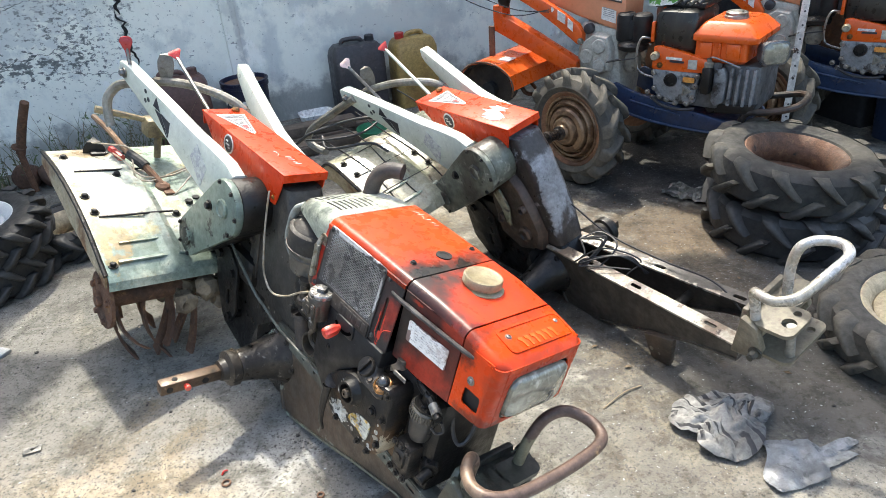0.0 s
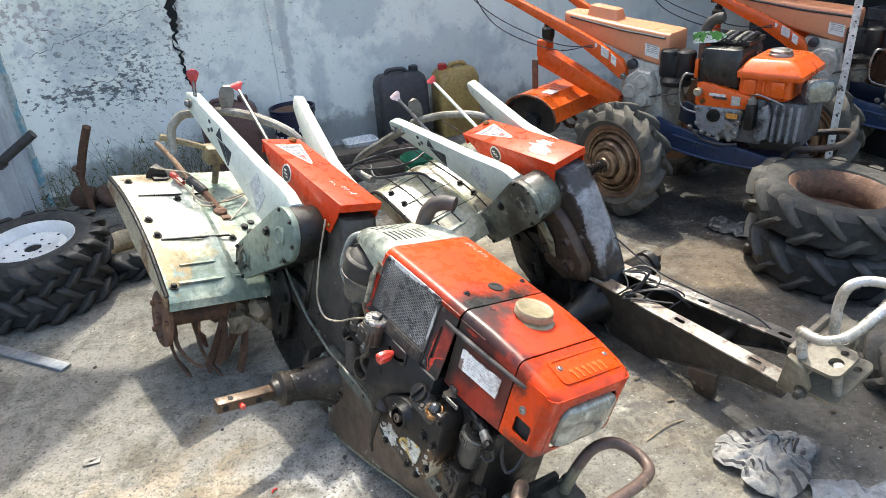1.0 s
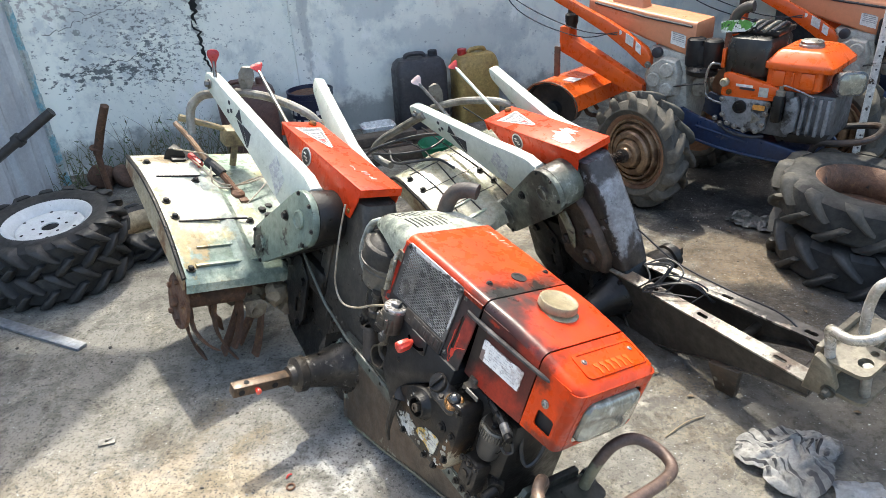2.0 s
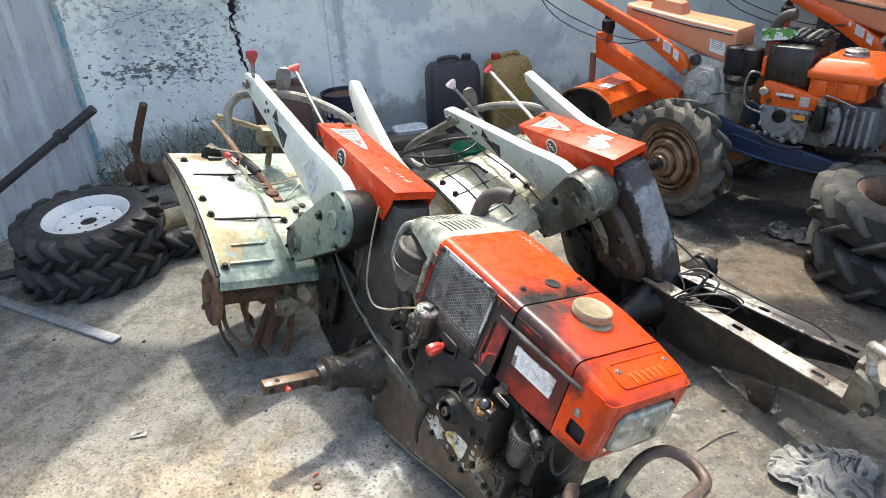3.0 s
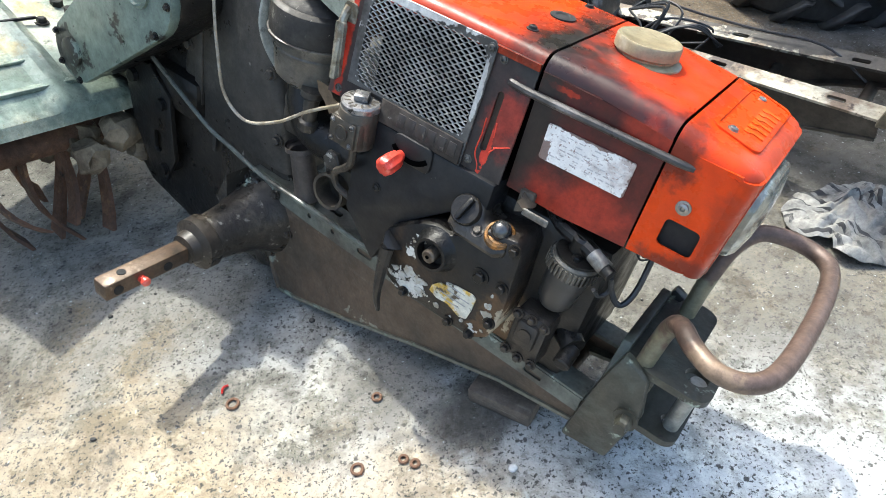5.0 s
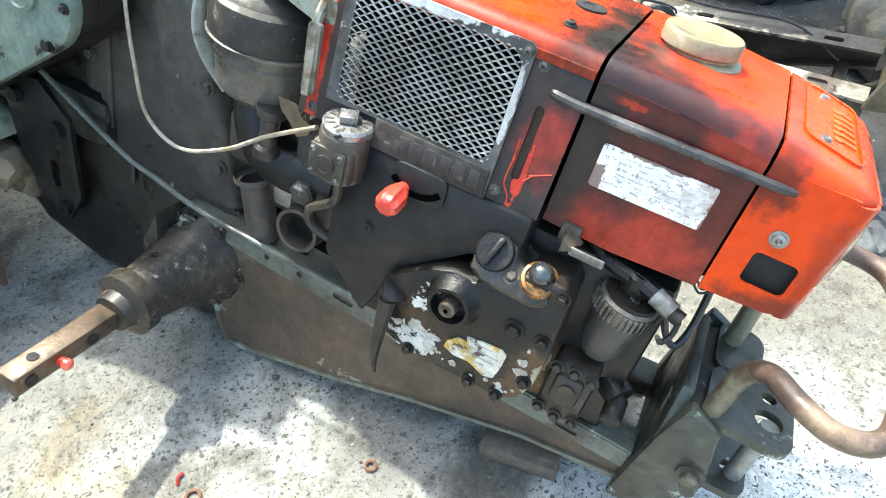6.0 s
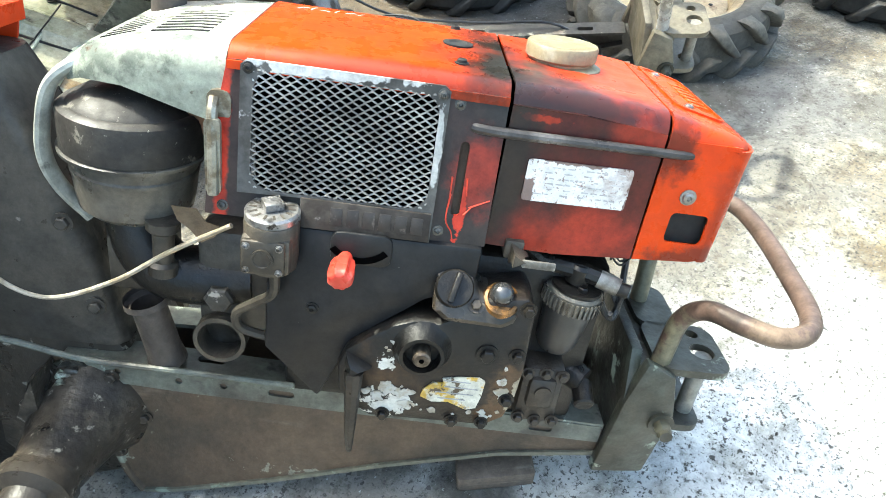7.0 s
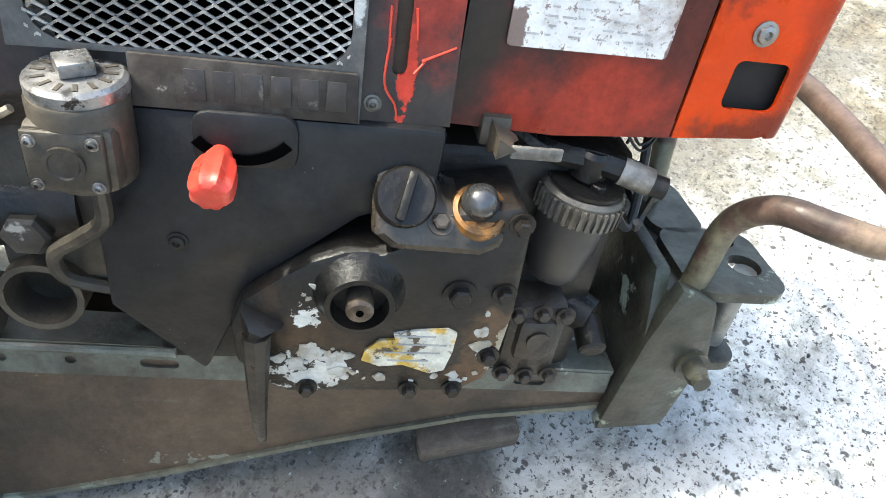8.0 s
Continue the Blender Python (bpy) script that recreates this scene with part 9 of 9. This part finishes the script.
    for k in range(10):
        y = -0.25 + 0.045 * k
        a = k * 1.3
        bm = B()
        tube(bm, [(-0.516, y, 0.355), (-0.516 + 0.08 * math.cos(a), y, 0.355 + 0.08 * math.sin(a)), (-0.516 + 0.12 * math.cos(a + 0.3), y + 0.03, 0.355 + 0.12 * math.sin(a + 0.3))], 0.010, 6, 3)
        part("tine", bm, M_RUST, rt)
    bm = B()
    loft(bm, [[Vector((x, -0.10 + u, z + v)) for u, v in rrect(-0.03, 0.03, -h, h, 0.006, 2)] for x, z, h in ((-0.605, 0.622, 0.046), (-0.40, 0.538, 0.042), (-0.17, 0.440, 0.034))])
    ra = part("rotary_arm", bm, M_ORANGE, root, "orange box-section rotary arm")
    bm = B()
    box(bm, -0.610, -0.555, -0.132, -0.068, 0.61, 0.690, 0.006)
    part("arm_bracket", bm, M_ORANGE, ra)
    bm = B()
    lathe(bm, (-0.566, -0.10, 0.68), (0, 0, 1), [(0.022, 0), (0.030, 0.03), (0.030, 0.06), (0.018, 0.07), (0.018, 0.085), (0, 0.085)], 14)
    tube(bm, [(-0.566, -0.10, 0.765), (-0.57, -0.115, 0.785), (-0.59, -0.14, 0.790)], 0.008, 8, 4)
    part("depth_screw", bm, M_OILY, ra)
    bm = B()
    box(bm, -0.625, -0.597, -0.150, -0.136, 0.44, 0.60, 0.003)
    part("drop_bar", bm, M_RUST, ra)
    # engine
    bm = B()
    box(bm, 0.20, 0.46, -0.135, 0.13, 0.350, 0.535, 0.014)
    box(bm, 0.44, 0.600, -0.120, 0.12, 0.350, 0.530, 0.018)
    eng = part("engine_block", bm, M_BLOCK_DARK, root, "grey cast alloy diesel engine block")
    bm = B()
    slab(bm, "xz", [(0.192, 0.490), (0.200, 0.420), (0.212, 0.392), (0.29, 0.366), (0.350, 0.360), (0.372, 0.375), (0.385, 0.490)], -0.162, -0.132, bev=0.006)
    tc = part("timing_cover", bm, M_BLOCK, eng, "pale blue-grey cast timing cover")
    bm = B()
    for x, z in ((0.200, 0.478), (0.208, 0.415), (0.232, 0.383), (0.262, 0.374), (0.300, 0.365), (0.345, 0.368), (0.366, 0.395), (0.374, 0.440), (0.378, 0.480), (0.175, 0.392), (0.198, 0.372)):
        bolt(bm, (x, -0.162 if x > 0.199 else -0.15, z), (0, -1, 0), 0.0075, 0.010)
    part("bolt", bm, M_STEEL, tc)
    bm = B()
    lathe(bm, (0.272, -0.162, 0.455), (0, -1, 0), [(0.027, 0), (0.025, 0.010), (0.017, 0.011), (0.015, 0.002), (0, 0.002)], 20)
    part("crank_boss", bm, M_OILY, tc)
    bm = B()
    lathe(bm, (0.338, -0.162, 0.418), (0, -1, 0), [(0.026, 0), (0.024, 0.010), (0.012, 0.011), (0.010, 0.005), (0, 0.005)], 3)
    part("starter_boss", bm, M_GEAR_GREY, tc)
    bm = B()
    slab(bm, "xz", rrect(0.322, 0.368, 0.452, 0.472, 0.003, 2), -0.1645, -0.161)
    part("sticker", bm, M_ORANGE_LABEL, tc)
    bm = B()
    box(bm, 0.395, 0.432, -0.178, -0.130, 0.415, 0.520, 0.010)
    pump = part("injection_pump", bm, M_OILY, eng, "black injection pump")
    bm = B()
    lathe(bm, (0.414, -0.155, 0.518), (0, 0, 1), [(0.017, 0), (0.017, 0.018), (0.009, 0.022), (0.009, 0.034), (0, 0.034)], 12)
    part("delivery_valve", bm, M_GEAR_GREY, pump)
    bm = B()
    tube(bm, [(0.414, -0.155, 0.545), (0.43, -0.168, 0.560), (0.48, -0.160, 0.545), (0.53, -0.150, 0.525)], 0.0035, 6, 6)
    part("fuel_pipe", bm, M_STEEL, eng)
    bm = B()
    slab(bm, "xz", [(0.435, 0.505), (0.470, 0.520), (0.485, 0.480), (0.480, 0.385), (0.450, 0.365), (0.432, 0.385)], -0.150, -0.118, bev=0.006)
    part("side_casting", bm, M_BLOCK, eng, "pale casting beside the pump")
    for k in range(4):
        bm = B()
        slab(bm, "xz", [(0.492 + 0.027 * k, 0.515), (0.505 + 0.027 * k, 0.518), (0.502 + 0.027 * k, 0.372), (0.489 + 0.027 * k, 0.372)], -0.140 + 0.004 * k, -0.112, bev=0.003)
        part("fin", bm, M_BLOCK, eng)
    bm = B()
    tube(bm, [(0.20, -0.16, 0.372), (0.25, -0.172, 0.350), (0.32, -0.172, 0.343), (0.38, -0.165, 0.352)], 0.006, 8, 5)
    part("oil_hose", bm, M_WIRE_BLACK, eng)
    bm = B()
    slab(bm, "xz", [(0.40, 0.362), (0.60, 0.385), (0.585, 0.345), (0.42, 0.330)], -0.128, -0.10, bev=0.004)
    part("sump", bm, M_OILY, eng)
    bm = B()
    slab(bm, "xz", [(0.191, 0.578), (0.215, 0.582), (0.30, 0.566), (0.414, 0.542), (0.418, 0.515), (0.400, 0.492), (0.24, 0.486), (0.205, 0.482), (0.187, 0.495)], -0.158, -0.125, bev=0.004)
    pn = part("control_panel", bm, M_ORANGE, root, "orange engine control panel")
    bm = B()
    box(bm, 0.245, 0.310, -0.1605, -0.1575, 0.533, 0.543)
    part("sticker", bm, M_LABEL_CLEAN, pn)
    bm = B()
    box(bm, 0.262, 0.318, -0.164, -0.1575, 0.524, 0.531)
    part("slot", bm, M_INK, pn)
    bm = B()
    box(bm, 0.335, 0.370, -0.1605, -0.1575, 0.504, 0.540)
    part("sticker", bm, M_GEAR_PALE, pn)
    bm = B()
    lathe(bm, (0.203, -0.158, 0.545), (0, -1, 0), [(0.016, 0), (0.017, 0.020), (0.012, 0.026), (0, 0.026)], 14)
    part("brass_knob", bm, M_CAP, pn)
    bm = B()
    lathe(bm, (0.222, -0.158, 0.508), (0, -1, 0), [(0.011, 0), (0.011, 0.008), (0, 0.009)], 12)
    part("plug", bm, M_BRASS, pn)
    bm = B()
    loft(bm, [[Vector((u, v, z)) for u, v in rrect(0.178 + f, 0.345 - f, -0.138 + f, 0.11 - f, 0.022, 4)] for z, f in ((0.572, 0.004), (0.580, 0.0), (0.690, 0.0), (0.708, 0.008), (0.716, 0.024))])
    part("radiator_box", bm, M_RAD, root, "matt black radiator box")
    bm = B()
    box(bm, 0.164, 0.178, -0.135, -0.10, 0.590, 0.665, 0.003)
    part("box_clip", bm, M_ORANGE, root)
    bm = B()
    box(bm, 0.190, 0.350, -0.08, 0.10, 0.714, 0.735, 0.006)
    tp = part("radiator_top", bm, M_OILY, root, "oily black cover with hoses")
    for k in range(5):
        bm = B()
        tube(bm, [(0.205 + 0.03 * k, -0.09, 0.735), (0.215 + 0.03 * k, 0.0, 0.752), (0.205 + 0.03 * k, 0.09, 0.735)], 0.008, 8, 4)
        part("hose", bm, M_GEAR_GREY if k % 2 else M_INK, tp)
    bm = B()
    loft(bm, [[Vector((u, v, z)) for u, v in rrect(0.345 + f, 0.545 - f, -0.140 + f, 0.12 - f, 0.018, 3)] for z, f in ((0.530, 0.016), (0.545, 0.0), (0.632, 0.0))])
    tk = part("fuel_tank", bm, M_ORANGE, root, "bright orange fuel tank with stepped lid")
    bm = B()
    loft(bm, [[Vector((u, v, z)) for u, v in rrect(0.336 + f, 0.580 - f * 1.5, -0.152 + f, 0.13 - f, 0.016, 3)] for z, f in ((0.612, 0.002), (0.616, 0.0), (0.634, 0.0), (0.640, 0.004), (0.676, 0.030), (0.682, 0.042))])
    part("tank_lid", bm, M_ORANGE, tk)
    for x0, x1 in ((0.370, 0.415), (0.438, 0.448), (0.470, 0.520)):
        bm = B()
        box(bm, x0, x1, -0.148, -0.136, 0.548, 0.608, 0.005)
        part("rib", bm, M_ORANGE, tk)
    bm = B()
    lathe(bm, (0.455, -0.03, 0.680), (0, 0, 1), [(0.044, 0), (0.044, 0.010), (0.040, 0.014), (0.040, 0.022), (0.034, 0.026), (0, 0.026)], 26)
    part("fuel_cap", bm, M_CAN_CAP, tk, "dull metal fuel cap")
    bm = B()
    lm = Matrix.Translation((0.628, -0.098, 0.578)) @ Matrix.Rotation(radians(-42), 4, "Z")
    loft(bm, [[lm @ Vector((x, u * f, v * f)) for u, v in rrect(-0.056, 0.056, -0.044, 0.044, 0.030, 5)] for x, f in ((-0.075, 0.35), (-0.05, 0.72), (-0.02, 0.95), (0.0, 1.0), (0.010, 1.0), (0.012, 0.92))], True)
    lp = part("headlamp", bm, M_LAMP_SHELL, root, "rounded headlamp with bright rim")
    bm = B()
    loft(bm, [[lm @ Vector((x, u * f, v * f)) for u, v in rrect(-0.050, 0.050, -0.038, 0.038, 0.026, 5)] for x, f in ((0.011, 1.0), (0.016, 0.9), (0.020, 0.5))], True)
    part("glass", bm, M_GLASS_LAMP, lp)
    bm = B()
    for x in (0.035, 0.105):
        lathe(bm, (x, -0.085, 0.575), (0, 0, 1), [(0.036, 0), (0.040, 0.006), (0.040, 0.095), (0.038, 0.105), (0.030, 0.112), (0, 0.113)], 26)
    box(bm, 0.020, 0.120, -0.115, -0.055, 0.580, 0.665, 0.01)
    ac = part("air_cleaner", bm, M_COVER_DARK, root, "black twin air cleaner")
    bm = B()
    lathe(bm, (0.070, -0.088, 0.540), (0, 0, 1), [(0.052, 0), (0.062, 0.006), (0.064, 0.022), (0.052, 0.036), (0.045, 0.040)], 28)
    part("rim", bm, M_OILY, ac)
    bm = B()
    lathe(bm, (0.075, -0.09, 0.455), (0, 0, 1), [(0.028, 0), (0.034, 0.01), (0.034, 0.055), (0.026, 0.075), (0.026, 0.09)], 20)
    part("bowl", bm, M_GEAR_GREY, ac)
    bm = B()
    tube(bm, [(0.165, -0.125, 0.60), (0.135, -0.15, 0.605), (0.120, -0.155, 0.56), (0.124, -0.155, 0.49), (0.150, -0.155, 0.465), (0.195, -0.155, 0.455)], 0.0048, 8, 6)
    part("breather_pipe", bm, M_STEEL, root, "thin bright breather pipe")
    bm = B()
    tube(bm, [(0.02, -0.11, 0.50), (-0.02, -0.14, 0.49), (0.05, -0.15, 0.51), (0.12, -0.14, 0.52)], 0.003, 6, 5)
    part("control_cable", bm, M_WIRE_BLACK, root)
    bm = B()
    tube(bm, [(0.140, 0.0, 0.700), (0.142, 0.0, 0.750), (0.158, 0.0, 0.785), (0.185, 0.0, 0.803), (0.212, 0.0, 0.808)], 0.021, 14, 5)
    part("muffler", bm, M_EXHAUST, root)
    bm = B()
    lathe(bm, (0.12, 0.16, 0.44), (0, 1, 0), [(0.10, 0), (0.10, 0.03), (0.085, 0.04), (0.10, 0.05), (0.10, 0.08)], 28)
    part("flywheel", bm, M_RUST, root)
    return root


orange_a = build_orange(pose(0.83, 3.09, 0, 0, 0, -34), "orange power tiller with grey engine and navy chassis")
# drink can lying on the radiator box
bm = B()
lathe(bm, (0, 0, 0), (1, 0, 0), [(0.022, 0), (0.026, 0.006), (0.026, 0.09), (0.020, 0.10), (0.010, 0.115), (0.010, 0.125), (0, 0.125)], 3)
can = part("bottle", bm, M_CAN)
can.matrix_world = pose(0.83, 3.09, 0, 0, 0, -34) @ pose(0.135, -0.10, 0.742, 0, -6, 8)
tagged(can, "small green and white printed bottle lying on the engine", "bottle")
orange_b = copy_thing(orange_a, pose(1.66, 3.40, 0, 0, 0, -30))
tagged(orange_b, "second orange power tiller standing in shade behind a post")


# hoses and control cables dropped over the stripped tiller's rotary hood
bm = B()
tube(bm, [(-1.42, -0.36, 0.42), (-1.36, -0.31, 0.455), (-1.28, -0.18, 0.462), (-1.18, -0.10, 0.455), (-1.06, -0.05, 0.425), (-0.95, -0.07, 0.39)], 0.0055, 8, 6)
tube(bm, [(-1.36, -0.34, 0.44), (-1.24, -0.30, 0.452), (-1.16, -0.20, 0.452), (-1.20, -0.08, 0.46), (-1.30, -0.02, 0.46)], 0.0045, 8, 6)
tube(bm, [(-1.30, -0.30, 0.45), (-1.20, -0.33, 0.44), (-1.10, -0.22, 0.432), (-1.02, -0.20, 0.41)], 0.005, 6, 6)
part("hose", bm, M_WIRE_BLACK, tiller_b, "black hoses and cables on the hood")
bm = B()
tube(bm, [(-1.10, -0.06, 0.437), (-1.04, -0.045, 0.425), (-0.99, -0.055, 0.408)], 0.016, 10, 3)
part("grip", bm, M_RUBBER, tiller_b)
for y in (-0.30, -0.22, -0.12, -0.02, 0.08, 0.18):
    bm = B()
    pts = []
    for k in range(7):
        x = -1.36 + 0.085 * k
        pts.append((x, y + 0.01 * math.sin(k + y * 30), 0.287 - (x + 0.82) * 0.275 + 0.046 * math.sin(math.pi * min(max((x + 1.40) / 0.58, 0), 1)) ** 0.8))
    tube(bm, pts, 0.0026, 6, 2)
    part("seam", bm, M_OILY, tiller_b)
# loose cables in the empty frame
bm = B()
rnd = random.Random(15)
for k in range(6):
    a = rnd.uniform(0, 6.28)
    pts = [(-0.33, -0.02, 0.20)]
    for q in range(1, 6):
        f = q / 5
        pts.append((-0.33 + 0.15 * f + 0.05 * math.sin(a + q * 1.7), -0.02 + 0.06 * math.cos(a + q * 1.3), 0.20 - 0.06 * f + 0.03 * math.sin(q * 2.1 + a)))
    tube(bm, pts, 0.0026, 6, 6)
    part("loose_cable", bm, M_WIRE_BLACK, tiller_b, "loose black cable in the empty frame")
    bm = B()
tube(bm, [(-0.40, 0.03, 0.27), (-0.28, 0.05, 0.19), (-0.10, 0.06, 0.165), (0.06, 0.065, 0.16), (0.16, 0.05, 0.11)], 0.0028, 6, 6)
part("loose_cable", bm, M_WIRE_BLACK, tiller_b, "long loose black cable along the frame")
# stand foot under the rail
bm = B()
slab(bm, "xz", [(-0.055, 0.030), (0.045, 0.055), (0.025, -0.055), (-0.035, -0.055)], -0.094, -0.074, bev=0.004)
part("stand_foot", bm, M_FRAME, tiller_b, "rusty plate stand foot")


# ---- post, unseen shade canopies, dark-coloured back of the shed ----
def build_shed():
    root = thing("post", "flaking white steel post with rows of dark chips", "post", pose(1.52, 3.03, 0, 0, 0, -20))
    bm = B()
    slab(bm, "xy", [(-0.014, -0.014), (0.014, -0.014), (0.014, -0.010), (-0.010, -0.010), (-0.010, 0.014), (-0.014, 0.014)], 0.0, 2.42)
    part("angle_bar", bm, M_POST, root)
    bm = B()
    for k in range(40):
        z = 0.1 + 0.055 * k
        slab(bm, "xz", circle(0.002, z, 0.0042, 8), -0.0148, -0.0141)
    part("hole", bm, M_INK, root)
    # added sheets above the view; they only cast shade
    roof = thing("roof", "unseen corrugated sheets added to shade the yard and machines", "roof", kind="structure")
    bm = B()
    rows = []
    for i in range(60):
        u = i / 59
        x = 0.62 + 5.2 * u
        y0 = 4.15
        rows.append([(x, y0 + (6.4 - y0) * j / 5, 2.42 + 0.02 * math.sin(u * 2 * math.pi * 46) + 0.10 * j / 5) for j in range(6)])
    sheet(bm, rows, 0.003)
    part("sheet", bm, M_SHEET, roof)
    # added strip shading the floor round the rag and bumper wheel
    bm = B()
    rows = []
    for i in range(40):
        u = i / 39
        rows.append([(0.45 + 3.67 * u, 2.45 + 0.95 * j / 3, 2.40 + 0.02 * math.sin(u * 2 * math.pi * 32) + 0.02 * j / 3) for j in range(4)])
    sheet(bm, rows, 0.003)
    part("unseen_shade_awning", bm, M_SHEET, roof)
    # added sheets on the left, shaped to the edge of the floor shade
    for x0, e0, e1, y0, y1 in ((-2.42, -1.60, -1.385, 1.2, 2.86), (-2.42, -1.74, -1.74, 2.86, 3.35)):
        bm = B()
        rows = []
        for i in range(40):
            u = i / 39
            y = y0 + (y1 - y0) * u
            edge = e0 + (e1 - e0) * u
            rows.append([(x0 + (edge - x0) * j / 4, y, 2.52 - 0.03 * j + 0.014 * math.sin(y * 2 * math.pi / 0.09)) for j in range(5)])
        sheet(bm, rows, 0.003)
        part("unseen_shade_eaves", bm, M_SHEET, roof)
    # dark walls put the gloom of the shed interior into the colour
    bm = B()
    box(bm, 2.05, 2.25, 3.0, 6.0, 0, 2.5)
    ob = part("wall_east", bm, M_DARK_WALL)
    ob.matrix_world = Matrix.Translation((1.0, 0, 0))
    tagged(ob, "shed wall coloured dark for the dim interior", "wall", kind="structure")
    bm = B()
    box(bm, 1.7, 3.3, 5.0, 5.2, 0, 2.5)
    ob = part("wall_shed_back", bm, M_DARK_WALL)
    tagged(ob, "shed wall coloured dark for the dim interior", "wall", kind="structure")


M_DARK_WALL = shade("shed_gloom_block_wall", (0.035, 0.035, 0.038), 0.9, second=(0.06, 0.058, 0.055), bump=0.4, bump_scale=30)
build_shed()
# tyres and crates in the shed
tyre_at("large black tyre hanging at the back of the shed", pose(1.75, 4.35, 0.95, 80, 0, 20), 0.36, 0.18, 0.20, M_RUBBER, None, "", 16, 9, "tyres in the shed")
tyre_at("large black tyre hanging at the back of the shed", pose(2.35, 4.25, 0.95, 80, 0, 10), 0.36, 0.18, 0.20, M_RUBBER, None, "", 16, 10, "tyres in the shed")
for x, y, z, w, h, lab in ((2.25, 3.25, 0, 0.42, 0.42, "dark blue plastic crate in the shed"), (2.15, 3.65, 0, 0.5, 0.7, "black plastic bin in the shed"), (2.75, 3.0, 0, 0.5, 0.55, "black plastic crate in the shed")):
    bm = B()
    loft(bm, [[Vector((u, v, q)) for u, v in rrect(-w / 2 * f, w / 2 * f, -w / 2.6 * f, w / 2.6 * f, 0.03, 3)] for q, f in ((0, 0.88), (h * 0.92, 1.0), (h * 0.93, 1.04), (h, 1.04), (h, 0.95), (h * 0.2, 0.8))])
    ob = part("crate", bm, M_BLUE if "blue" in lab else M_INK)
    ob.matrix_world = pose(x, y, z, 0, 0, 25)
    tagged(ob, lab, "crate")
